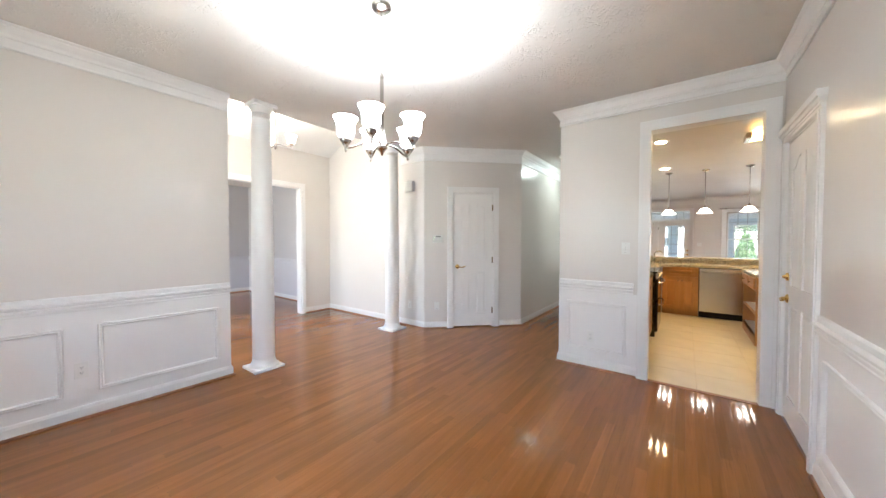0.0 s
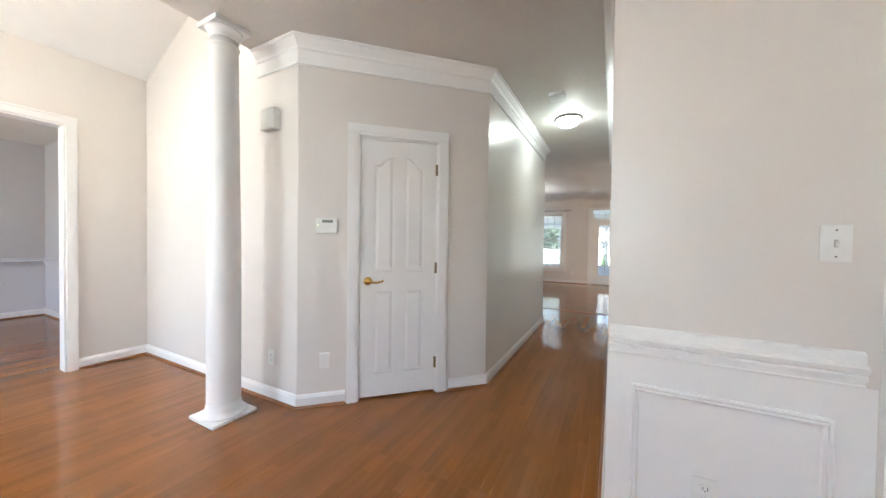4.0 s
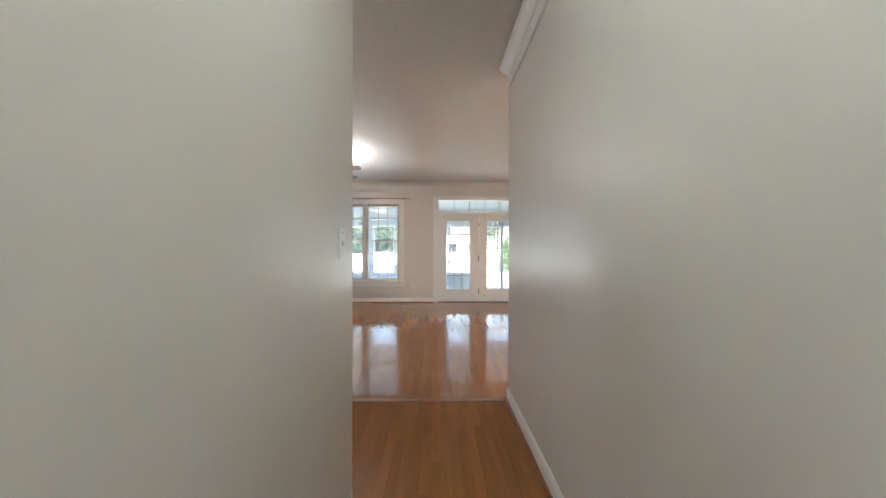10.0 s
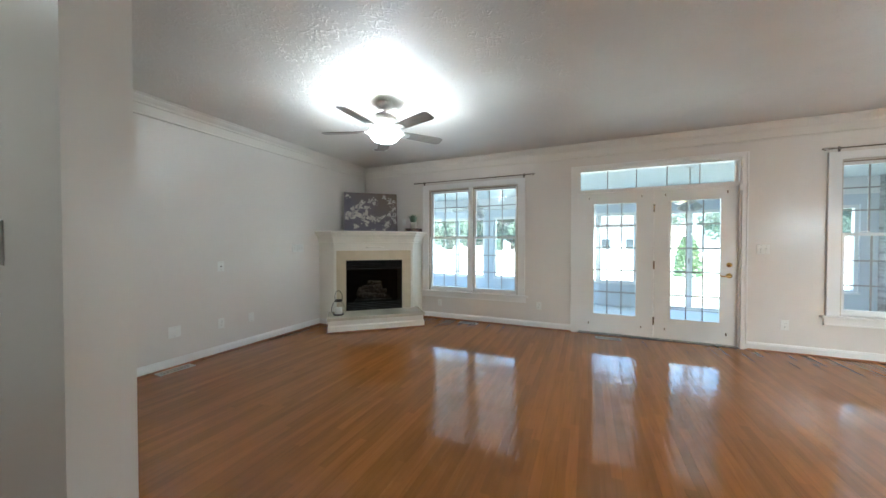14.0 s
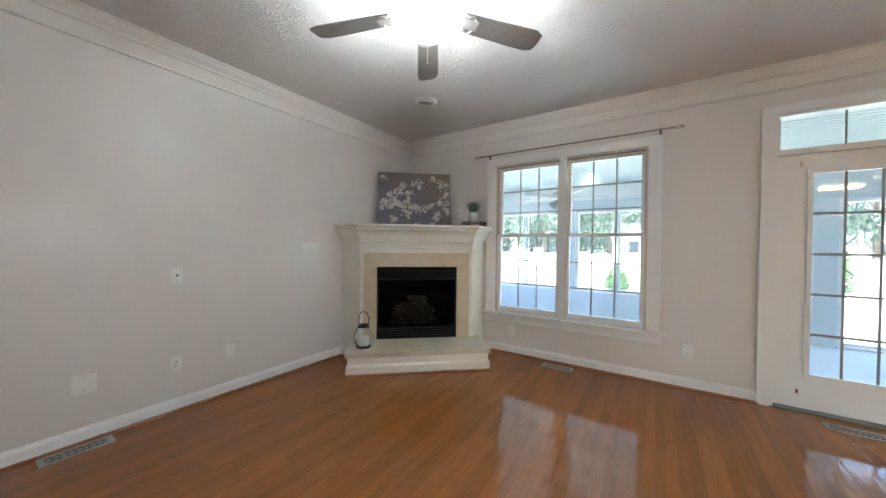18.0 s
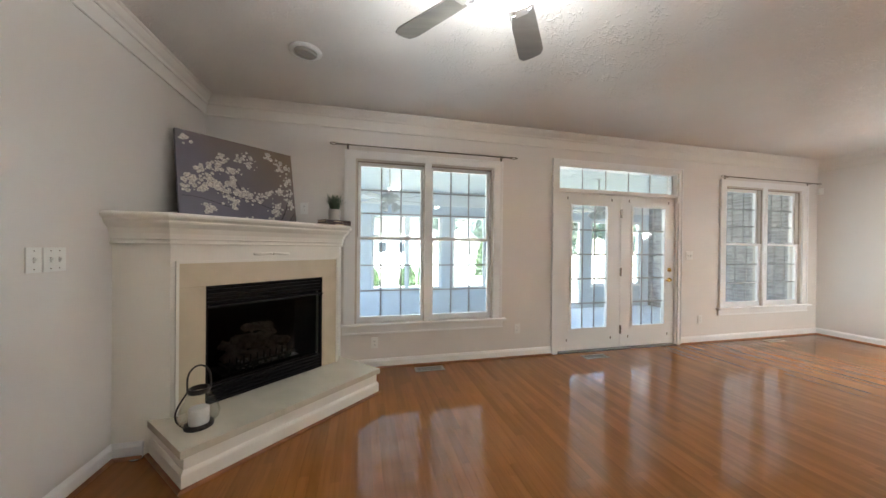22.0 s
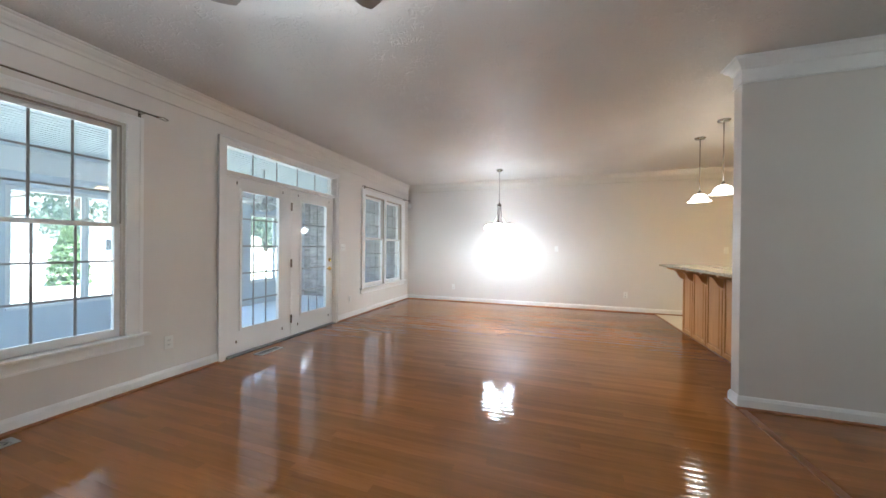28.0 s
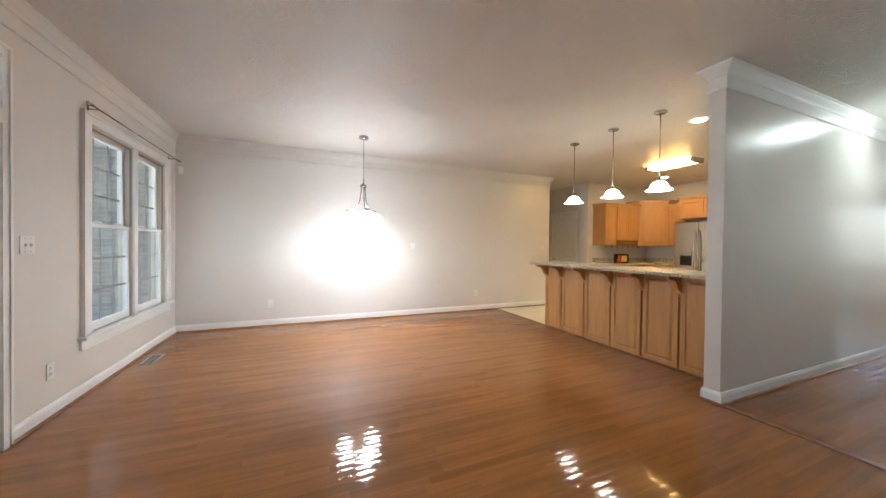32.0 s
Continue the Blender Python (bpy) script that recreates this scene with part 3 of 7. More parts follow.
solo("chair_rail", sweep(bmesh.new(), RAIL, [(-4.55, 0.14), (-8.08, 0.14), (-8.08, -4.0)]), M_DADO, "lilac white painted chair rail in the study", "moulding", kind="structure")
# white dado below the rail
for a in ((-2.44, -2.437, -4.6, -2.33), (1.697, 1.7, -4.6, -0.94), (0.0, 0.735, -0.003, 0.0), (-2.44, 1.7, -4.6, -4.597), (-8.08, -8.077, -4.0, 0.14), (-8.08, -4.55, 0.137, 0.14)):
    solo("dado_panel", boxes((*a, 0.1, 0.8)), M_DADO if a[0] < -4.5 else M_TRIM, "white painted dado below the chair rail" if a[0] > -4.5 else "lilac white painted dado below the chair rail", "panel", kind="structure")
PICT = [(0, 0), (0.012, 0.0), (0.016, 0.006), (0.012, 0.014), (0.016, 0.02), (0.01, 0.028), (0, 0.03)]


def picture_frame(o, ux, uy, w, z0, z1):
    """A rectangle of applied moulding; the wall runs along (ux, uy) from o with the room on its left."""
    t = thing("panel_moulding", "white applied picture-frame moulding on the dado", "moulding", kind="structure", group="dado mouldings")
    nx, ny = -uy, ux
    p = lambda s, d, z: (o[0] + ux * s + nx * d, o[1] + uy * s + ny * d, z)
    corners = [(0, z0), (w, z0), (w, z1), (0, z1)]
    bm = bmesh.new()
    rings = []
    for i, (s, z) in enumerate(corners):
        ds, dz = (1 if i in (0, 3) else -1), (1 if i < 2 else -1)
        rings.append([bm.verts.new(p(s + ds * q, d + 0.003, z + dz * q)) for d, q in PICT])
    for i in range(4):
        a, b = rings[i], rings[(i + 1) % 4]
        for k in range(len(PICT)):
            j = (k + 1) % len(PICT)
            bm.faces.new((a[k], b[k], b[j], a[j]))
    bmesh.ops.recalc_face_normals(bm, faces=bm.faces)
    part("frame", bm, M_TRIM, t)


for y in (-2.43, -3.39):
    picture_frame((-2.44, y), 0, -1, 0.79, 0.19, 0.69)
picture_frame((0.645, 0.0), -1, 0, 0.56, 0.18, 0.69)
for y in (-1.9, -2.85, -3.8):
    picture_frame((1.7, y), 0, 1, 0.85, 0.19, 0.69)


def casing_y(name, x0, x1, y, z1, side, w=0.07, label="white painted door casing"):
    """Casing round an opening in a wall along x; side -1: the face looks to -y."""
    t = thing(name, label, "casing", kind="structure")
    a, b = sorted((y, y + side * 0.018))
    c, d = sorted((y + side * 0.018, y + side * 0.026))
    for s0, s1 in ((x0 - w, x0), (x1, x1 + w)):
        part("jamb_casing", boxes((s0, s1, a, b, 0, z1), (*((s0, s0 + 0.02) if s1 == x0 else (s1 - 0.02, s1)), c, d, 0, z1 + w)), M_TRIM, t)
    part("head_casing", boxes((x0 - w, x1 + w, a, b, z1, z1 + w), (x0 - w + 0.02, x1 + w - 0.02, c, d, z1 + w - 0.02, z1 + w)), M_TRIM, t)
    return t


# cased opening to the kitchen
t = casing_y("door_casing", 0.815, 1.605, 0.0, 2.36, -1, 0.075, "white casing of the kitchen opening")
part("jamb_lining", boxes((0.8151, 0.829, -0.018, 0.133, 0, 2.346), (1.591, 1.6049, -0.018, 0.133, 0, 2.346), (0.8151, 1.6049, -0.018, 0.133, 2.346, 2.3599)), M_TRIM, t)
t = casing_y("door_casing", 0.815, 1.605, 0.115, 2.36, 1, 0.075, "white casing of the kitchen opening")
# cased opening to the study
t = thing("door_casing", "white casing of the wide study opening", "casing", kind="structure")
part("jamb_casing", boxes((-4.43, -4.41, -0.47, -0.4, 0, 2.27), (-4.43, -4.41, -2.42, -2.35, 0, 2.27)), M_TRIM, t)
part("head_casing", boxes((-4.43, -4.41, -2.42, -0.4, 2.27, 2.34), (-4.41, -4.4, -2.42, -0.4, 2.325, 2.34)), M_TRIM, t)
part("jamb_lining", boxes((-4.56, -4.43, -0.486, -0.4701, 0, 2.254), (-4.56, -4.43, -2.3499, -2.334, 0, 2.254), (-4.56, -4.43, -2.3499, -0.4701, 2.254, 2.2699)), M_TRIM, t)


# ---- doors ----
def plate_xz(bm, pts, y0, y1):
    a = [bm.verts.new((x, y0, z)) for x, z in pts]
    b = [bm.verts.new((x, y1, z)) for x, z in pts]
    bm.faces.new(a), bm.faces.new(b[::-1])
    for i in range(len(pts)):
        j = (i + 1) % len(pts)
        bm.faces.new((a[i], b[i], b[j], a[j]))
    return bm


def arch(x0, x1, zlow, zhigh, rising, n=8):
    """An S-shaped panel top from x0 to x1."""
    out = []
    for i in range(n + 1):
        t = i / n
        k = max(0.0, min(1.0, (t - 0.12) / 0.76))
        s = k * k * (3 - 2 * k)
        out.append((x0 + (x1 - x0) * t, zlow + (zhigh - zlow) * (s if rising else 1 - s)))
    return out


def panel_door(t, w, h, hinge_right=True, handle=True, lever_z=0.93):
    """A moulded four-panel door in the plane y = 0 that looks to -y, from x = 0 to w."""
    st, cs, bot, l0, l1, top = 0.105, 0.085, 0.2, 0.86, 1.0, 0.13
    mid = w / 2
    pans = []
    for x0, x1, up in ((st, mid - cs / 2, True), (mid + cs / 2, w - st, False)):
        pans.append([(x0, bot), (x1, bot), (x1, l0), (x0, l0)])
        pans.append([(x0, l1), (x1, l1)] + arch(x0, x1, h - top - 0.075, h - top, up)[::-1])
    bm = boxes((0, w, 0.009, 0.035, 0.02, h))
    box(bm, 0, st, 0, 0.009, 0.02, h), box(bm, w - st, w, 0, 0.009, 0.02, h), box(bm, mid - cs / 2, mid + cs / 2, 0, 0.009, bot, h - top)
    box(bm, st, w - st, 0, 0.009, 0.02, bot), box(bm, st, mid - cs / 2, 0, 0.009, l0, l1), box(bm, mid + cs / 2, w - st, 0, 0.009, l0, l1)
    for x0, x1, up in ((st, mid - cs / 2, True), (mid + cs / 2, w - st, False)):
        plate_xz(bm, arch(x0, x1, h - top - 0.075, h - top, up) + [(x1, h), (x0, h)], 0, 0.009)
    box(bm, mid - cs / 2, mid + cs / 2, 0, 0.009, h - top, h)
    slab = part("door_slab", bm, M_TRIM, t)
    for pts in pans:
        cx, cz = sum(p[0] for p in pts) / len(pts), sum(p[1] for p in pts) / len(pts)
        bm = bmesh.new()
        ww = max(p[0] for p in pts) - min(p[0] for p in pts)
        hh = max(p[1] for p in pts) - min(p[1] for p in pts)
        ring = lambda d: [(cx + (x - cx) * (1 - 2 * d / ww), cz + (z - cz) * (1 - 2 * d / hh)) for x, z in pts]
        o = [bm.verts.new((x, 0.009, z)) for x, z in ring(0.012)]
        i = [bm.verts.new((x, 0.0025, z)) for x, z in ring(0.034)]
        for a in range(len(pts)):
            b = (a + 1) % len(pts)
            bm.faces.new((o[a], o[b], i[b], i[a]))
        bm.faces.new(i)
        bmesh.ops.recalc_face_normals(bm, faces=bm.faces)
        part("raised_panel", bm, M_TRIM, slab)
    hx = 0.06 if hinge_right else w - 0.06
    s = 1 if hinge_right else -1
    if handle:
        bm = lathe(bmesh.new(), [(0.0, 0), (0.033, 0), (0.032, 0.006), (0.024, 0.012), (0.012, 0.014), (0.011, 0.035), (0.0, 0.036)], 20, pose(hx, 0, lever_z, 90))
        hd = part("lever_handle", bm, M_BRASS, t, "polished brass lever handle", smooth=True)
        pts = curve_pts((hx, -0.032, lever_z), (hx + s * 0.03, -0.05, lever_z - 0.002), (hx + s * 0.07, -0.042, lever_z - 0.02), (hx + s * 0.115, -0.04, lever_z + 0.008))
        part("lever", tube(bmesh.new(), pts, 0.008), M_BRASS, hd, smooth=True)
    part("jamb", boxes((-0.013, -0.002, -0.004, 0.1, 0, h + 0.014), (w + 0.002, w + 0.013, -0.004, 0.1, 0, h + 0.014), (-0.002, w + 0.002, -0.004, 0.1, h + 0.003, h + 0.014)), M_TRIM, t)
    part("door_stop", boxes((-0.002, 0.012, 0.036, 0.06, 0, h + 0.003), (w - 0.012, w + 0.002, 0.036, 0.06, 0, h + 0.003)), M_TRIM, t)
    xh = w + 0.003 if hinge_right else -0.003
    for z in (0.25, 1.03, 1.83):
        bm = cyl(bmesh.new(), (xh, -0.006, z - 0.045), (xh, -0.006, z + 0.045), 0.007, 10)
        box(bm, xh - 0.012, xh + 0.012, -0.002, 0.0, z - 0.045, z + 0.045)
        part("hinge", bm, M_HINGE, t)


def door_casing_local(t, w, h, c=0.06):
    for a, b in ((-0.012 - c, -0.012), (w + 0.012, w + 0.012 + c)):
        part("jamb_casing", boxes((a, b, -0.022, -0.004, 0, h + 0.015), (a + 0.006, b - 0.02, -0.028, -0.022, 0, h + 0.015)), M_TRIM, t)
    part("head_casing", boxes((-0.012 - c, w + 0.012 + c, -0.022, -0.004, h + 0.015, h + 0.015 + c), (-0.012 - c, w + 0.012 + c, -0.028, -0.022, h + 0.035, h + 0.07)), M_TRIM, t)


rz = math.degrees(math.atan2(1.055, 1.08))
cx, cy = (CLO @ Vector((0.445, 0.004, 0))).xy
t = thing("door_1", "closed white four-panel closet door with brass lever", "door", cx, cy, 0, rz, kind="structure")
panel_door(t, 0.604, 2.035)
door_casing_local(t, 0.604, 2.035, 0.085)
t = thing("door_2", "closed white panelled door with brass lever and deadbolt", "door", 1.704, -0.13, 0, -90, kind="structure")
panel_door(t, 0.72, 2.035, lever_z=0.9)
door_casing_local(t, 0.72, 2.035)
part("header_cap", boxes((-0.09, 0.82, -0.05, -0.004, 2.112, 2.15), (-0.08, 0.81, -0.036, -0.004, 2.085, 2.112)), M_TRIM, t)
part("deadbolt", lathe(bmesh.new(), [(0, 0), (0.03, 0), (0.028, 0.01), (0.012, 0.016), (0.01, 0.03), (0, 0.03)], 18, pose(0.06, 0, 1.06, 90)), M_BRASS, t, "polished brass deadbolt", smooth=True)
t = thing("door_3", "closed white panelled door off the kitchen entry", "door", 5.11, 2.096, 0, 180, kind="structure")
panel_door(t, 0.74, 2.035)
door_casing_local(t, 0.74, 2.035)


# ---- windows and french doors to the porch ----
def double_hung(name, xc, label, bars=3):
    """A pair of double-hung windows in the north wall, centred on xc."""
    t = thing(name, label, "window", xc, YN, 0, kind="structure")
    part("casing", boxes((-0.885, -0.775, -0.02, 0, 0.48, 2.22), (0.775, 0.885, -0.02, 0, 0.48, 2.22), (-0.035, 0.035, -0.014, 0.1, 0.48, 2.22),
                         (-0.885, 0.885, -0.02, 0, 2.22, 2.3), (-0.885, -0.86, -0.028, -0.02, 0.48, 2.3), (0.86, 0.885, -0.028, -0.02, 0.48, 2.3), (-0.86, 0.86, -0.028, -0.02, 2.28, 2.3)), M_TRIM, t)
    part("jamb_liner", boxes((-0.775, -0.755, 0.0, 0.12, 0.48, 2.22), (0.755, 0.775, 0.0, 0.12, 0.48, 2.22), (-0.755, -0.035, 0, 0.12, 2.2, 2.22), (0.035, 0.755, 0, 0.12, 2.2, 2.22), (-0.0395, -0.0352, 0.004, 0.12, 0.48, 2.2), (0.0352, 0.0395, 0.004, 0.12, 0.48, 2.2)), M_JAMB, t, "tan vinyl jamb liner")
    part("window_sill", box(bmesh.new(), -0.93, 0.93, -0.06, 0.12, 0.455, 0.48, 0.006), M_TRIM, t)
    part("apron", boxes((-0.9, 0.9, -0.016, 0, 0.37, 0.455), (-0.9, 0.9, -0.022, -0.016, 0.37, 0.385)), M_TRIM, t)
    for x0, x1 in ((-0.755, -0.035), (0.035, 0.755)):
        part("weatherstrip", boxes((x0, x1, 0.012, 0.03, 2.188, 2.1995), (x0, x0 + 0.006, 0.012, 0.0295, 1.4, 2.188), (x1 - 0.006, x1, 0.012, 0.0295, 1.4, 2.188)), M_WEATHER, t, "dark brown weatherstrip")
        for z0, z1, y in ((0.48, 1.4, 0.03), (1.375, 2.2, 0.075)):
            fb, ft, fs = (0.065, 0.03, 0.035) if z0 < 1 else (0.03, 0.04, 0.035)
            s = part("sash", boxes((x0, x0 + fs, y, y + 0.04, z0, z1), (x1 - fs, x1, y, y + 0.04, z0, z1), (x0 + fs, x1 - fs, y, y + 0.04, z0, z0 + fb), (x0 + fs, x1 - fs, y, y + 0.04, z1 - ft, z1)), M_TRIM, t)
            g0, g1, h0, h1 = x0 + fs, x1 - fs, z0 + fb, z1 - ft
            pane = part("pane", boxes((g0, g1, y + 0.02, y + 0.0215, h0, h1)), M_GLASS, s)
            pane.visible_shadow = False
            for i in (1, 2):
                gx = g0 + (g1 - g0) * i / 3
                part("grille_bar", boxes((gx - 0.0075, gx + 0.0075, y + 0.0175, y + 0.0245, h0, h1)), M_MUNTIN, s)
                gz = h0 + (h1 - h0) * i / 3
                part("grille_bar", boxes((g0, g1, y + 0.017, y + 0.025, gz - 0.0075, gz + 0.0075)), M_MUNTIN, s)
            if z0 < 1:
                for k in (0.27, 0.73):
                    lx = x0 + (x1 - x0) * k
                    part("sash_lock", tube(bmesh.new(), curve_pts((lx - 0.035, y + 0.03, z1 + 0.004), (lx - 0.01, y + 0.03, z1 + 0.024), (lx + 0.02, y + 0.01, z1 + 0.02), (lx + 0.04, y, z1 + 0.008), 6), 0.006, 6), M_PLASTIC, s)
    return t


double_hung("window_1", -2.225, "white double-hung window pair with grille bars facing the porch")
double_hung("window_2", 2.875, "white double-hung window pair facing a painted brick wall")


def front_window(name, label, x, y, half, z0, z1):
    """A plain two-light window, unseen, added in a front wall to let daylight in."""
    t = thing(name, label, "window", x, y, 0, kind="structure")
    zm = (z0 + z1) / 2
    part("window_frame", boxes((-half - 0.08, -half, -0.02, 0.02, z0 - 0.08, z1 + 0.08), (half, half + 0.08, -0.02, 0.02, z0 - 0.08, z1 + 0.08), (-half, half, -0.02, 0.02, z1, z1 + 0.08), (-half, half, -0.02, 0.03, z0 - 0.08, z0)), M_TRIM, t)
    part("mullion", boxes((-0.03, 0.03, -0.06, 0.0, z0, z1)), M_TRIM, t)
    for a, b in ((-half, -0.03), (0.03, half)):
        part("meeting_rail", boxes((a, b, -0.06, -0.02, zm - 0.02, zm + 0.02)), M_TRIM, t)
    part("pane", boxes((-half, half, -0.066, -0.062, z0, z1)), M_GLASS, t).visible_shadow = False


# unseen windows, added so that daylight can reach the front rooms
front_window("window_3", "unseen white framed dining room window, added for daylight", -0.3, -4.6, 0.9, 0.6, 2.2)
front_window("window_4", "unseen white framed tall foyer window, added for daylight", -3.5, -3.9, 0.6, 0.3, 2.6)
front_window("window_5", "unseen white framed study window, added for daylight", -6.4, -4.0, 1.0, 0.6, 2.3)


def french_doors():
    t = thing("door_4", "white french doors with a transom, leading to the porch", "door", 0.018, YN, 0, kind="structure")
    part("casing", boxes((-0.7, -0.62, -0.02, 0, 0, 2.33), (1.23, 1.29, -0.02, 0, 0, 2.33), (-0.7, 1.29, -0.02, 0, 2.33, 2.395), (-0.7, -0.68, -0.028, -0.02, 0, 2.395), (1.272, 1.29, -0.028, -0.02, 0, 2.395),
                         (-0.68, 1.272, -0.028, -0.02, 2.377, 2.395)), M_TRIM, t)
    part("frame", boxes((-0.62, -0.6, 0, 0.13, 0, 2.33), (1.21, 1.23, 0, 0.13, 0, 2.33), (-0.6, 1.21, 0, 0.13, 2.31, 2.33), (-0.6, 1.21, -0.004, 0.13, 2.0, 2.045)), M_TRIM, t)
    part("transom_frame", boxes((-0.6, -0.575, 0.05, 0.09, 2.045, 2.31), (1.185, 1.21, 0.05, 0.09, 2.045, 2.31)), M_TRIM, t)
    pane = part("transom_pane", boxes((-0.575, 1.185, 0.07, 0.0715, 2.045, 2.31)), M_GLASS, t)
    pane.visible_shadow = False
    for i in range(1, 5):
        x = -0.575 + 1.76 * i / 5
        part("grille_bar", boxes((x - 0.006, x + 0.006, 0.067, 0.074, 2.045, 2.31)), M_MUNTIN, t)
    part("threshold", boxes((-0.6, 1.21, -0.03, 0.14, 0.003, 0.016)), M_ALU, t)
    for x0, x1, g0, g1 in ((-0.6, 0.33, -0.4, 0.13), (0.335, 1.21, 0.52, 1.045)):
        leaf = part("door_leaf", boxes((x0, g0, 0.03, 0.074, 0.02, 1.998), (g1, x1, 0.03, 0.074, 0.02, 1.998), (g0, g1, 0.03, 0.074, 0.02, 0.29), (g0, g1, 0.03, 0.074, 1.85, 1.998)), M_TRIM, t)
        part("glazing_bead", boxes((g0 - 0.025, g0 + 0.004, 0.02, 0.03, 0.265, 1.875), (g1 - 0.004, g1 + 0.025, 0.02, 0.03, 0.265, 1.875), (g0 + 0.004, g1 - 0.004, 0.02, 0.03, 0.265, 0.294), (g0 + 0.004, g1 - 0.004, 0.02, 0.03, 1.846, 1.875)), M_TRIM, leaf)
        pane = part("pane", boxes((g0, g1, 0.05, 0.0515, 0.29, 1.85)), M_GLASS, leaf)
        pane.visible_shadow = False
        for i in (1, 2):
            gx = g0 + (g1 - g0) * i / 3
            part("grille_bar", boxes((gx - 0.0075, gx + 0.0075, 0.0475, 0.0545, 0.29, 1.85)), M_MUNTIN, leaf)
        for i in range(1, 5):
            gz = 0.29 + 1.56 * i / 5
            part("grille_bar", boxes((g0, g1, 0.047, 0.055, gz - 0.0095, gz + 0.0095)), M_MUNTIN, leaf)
        for sx in (g0 + 0.0 - 0.06, g1 + 0.06):
            for sz in (0.15, 1.93):
                part("door_clip", boxes((sx - 0.006, sx + 0.006, 0.024, 0.03, sz - 0.016, sz + 0.016)), M_NICKEL, leaf)
    for z in (0.25, 1.0, 1.76):
        part("hinge", boxes((0.325, 0.342, 0.012, 0.03, z - 0.055, z + 0.055)), M_NICKEL, t)
    part("deadbolt", lathe(bmesh.new(), [(0, 0), (0.03, 0), (0.028, 0.012), (0.012, 0.018), (0, 0.02)], 18, pose(1.13, 0.03, 1.02, 90)), M_BRASS, t, "polished brass deadbolt", smooth=True)
    hd = part("lever_handle", lathe(bmesh.new(), [(0, 0), (0.032, 0), (0.03, 0.01), (0.012, 0.016), (0.011, 0.04), (0, 0.04)], 18, pose(1.13, 0.03, 0.885, 90)), M_BRASS, t, "polished brass lever handle", smooth=True)
    part("lever", tube(bmesh.new(), curve_pts((1.13, -0.006, 0.885), (1.1, -0.025, 0.885), (1.06, -0.02, 0.868), (1.02, -0.016, 0.89)), 0.008), M_BRASS, hd, smooth=True)
    part("door_sensor", boxes((1.2, 1.235, -0.02, 0.004, 1.93, 2.02)), M_PLASTIC, t, "small white plastic contact sensor")


french_doors()


# ---- columns of the dining room ----
def column(y):
    t = thing("column", "white round column between dining room and foyer", "column", -2.4, y, 0, group="dining room columns")
    part("plinth", box(bmesh.new(), -0.148, 0.148, -0.148, 0.148, 0.002, 0.024, 0.004), M_TRIM, t)
    part("base_ring", lathe(bmesh.new(), [(0.142, 0.024), (0.144, 0.03), (0.14, 0.036), (0.13, 0.042), (0.119, 0.056), (0.11, 0.078), (0.104, 0.108)], 40), M_TRIM, t, smooth=True)
    shaft = [(0.104, 0.1079)] + [(0.104 - 0.02 * max(0, (k - 0.3) / 0.7) ** 1.4, 0.108 + 2.5 * k) for k in (0.05 * i for i in range(21))]
    part("shaft", lathe(bmesh.new(), shaft, 40), M_TRIM, t, smooth=True)
    part("astragal", lathe(bmesh.new(), [(0.083, 2.556), (0.091, 2.558), (0.094, 2.564), (0.091, 2.57), (0.083, 2.572)], 40), M_TRIM, t, smooth=True)
    part("capital", lathe(bmesh.new(), [(0.084, 2.608), (0.09, 2.612), (0.092, 2.622), (0.091, 2.632), (0.098, 2.645), (0.108, 2.66), (0.113, 2.672)], 40), M_TRIM, t, smooth=True)
    part("abacus", box(bmesh.new(), -0.114, 0.114, -0.114, 0.114, 2.672, 2.708, 0.004), M_TRIM, t)


column(-2.04)
column(-0.196)


# ---- great room: corner fireplace ----
FA = radians(42)
FM = Matrix.Translation((-3.605, 8.89, 0)) @ Matrix.Rotation(FA, 4, "Z")


def fw(x, y):
    return tuple((FM @ Vector((x, y, 0))).xy)


t = thing("fireplace", "cream painted corner fireplace with marble surround and raised hearth", "fireplace")
FL, FR = fw(-0.63, 0), fw(0.63, 0)
PATH_F = [(FR[0], YN - 0.001), FR, FL, (XW + 0.001, FL[1])]
OW, OZ0, OZ1 = 0.445, 0.222, 1.02
for pts in ((-0.63, -OW, 0, 0.08, 0.2205, 1.3), (OW, 0.63, 0, 0.08, 0.2205, 1.3), (-OW, OW, 0, 0.08, OZ1, 1.3)):
    bm = boxes(pts)
    bm.transform(FM)
    part("front_board", bm, M_MANTEL, t)
part("side_return", prism(bmesh.new(), [fw(-0.6302, 0.0), (XW + 0.001, FL[1]), (XW + 0.001, FL[1] + 0.06), fw(-0.6302, 0.08)], 0.0, 1.3), M_MANTEL, t)
part("side_return", prism(bmesh.new(), [fw(0.6302, 0.0), fw(0.6302, 0.08), (FR[0] - 0.06, YN - 0.001), (FR[0], YN - 0.001)], 0.0, 1.3), M_MANTEL, t)
MANTEL = [(0, 1.292), (0.02, 1.292), (0.024, 1.302), (0.018, 1.31), (0.018, 1.322), (0.026, 1.328), (0.026, 1.338), (0.03, 1.362), (0.046, 1.396), (0.072, 1.422), (0.078, 1.432), (0.078, 1.442),
          (0.09, 1.45), (0.1, 1.458), (0.104, 1.47), (0.1, 1.481), (0.09, 1.487), (0, 1.487)]
part("mantel_crown", sweep(bmesh.new(), MANTEL, PATH_F), M_MANTEL, t)
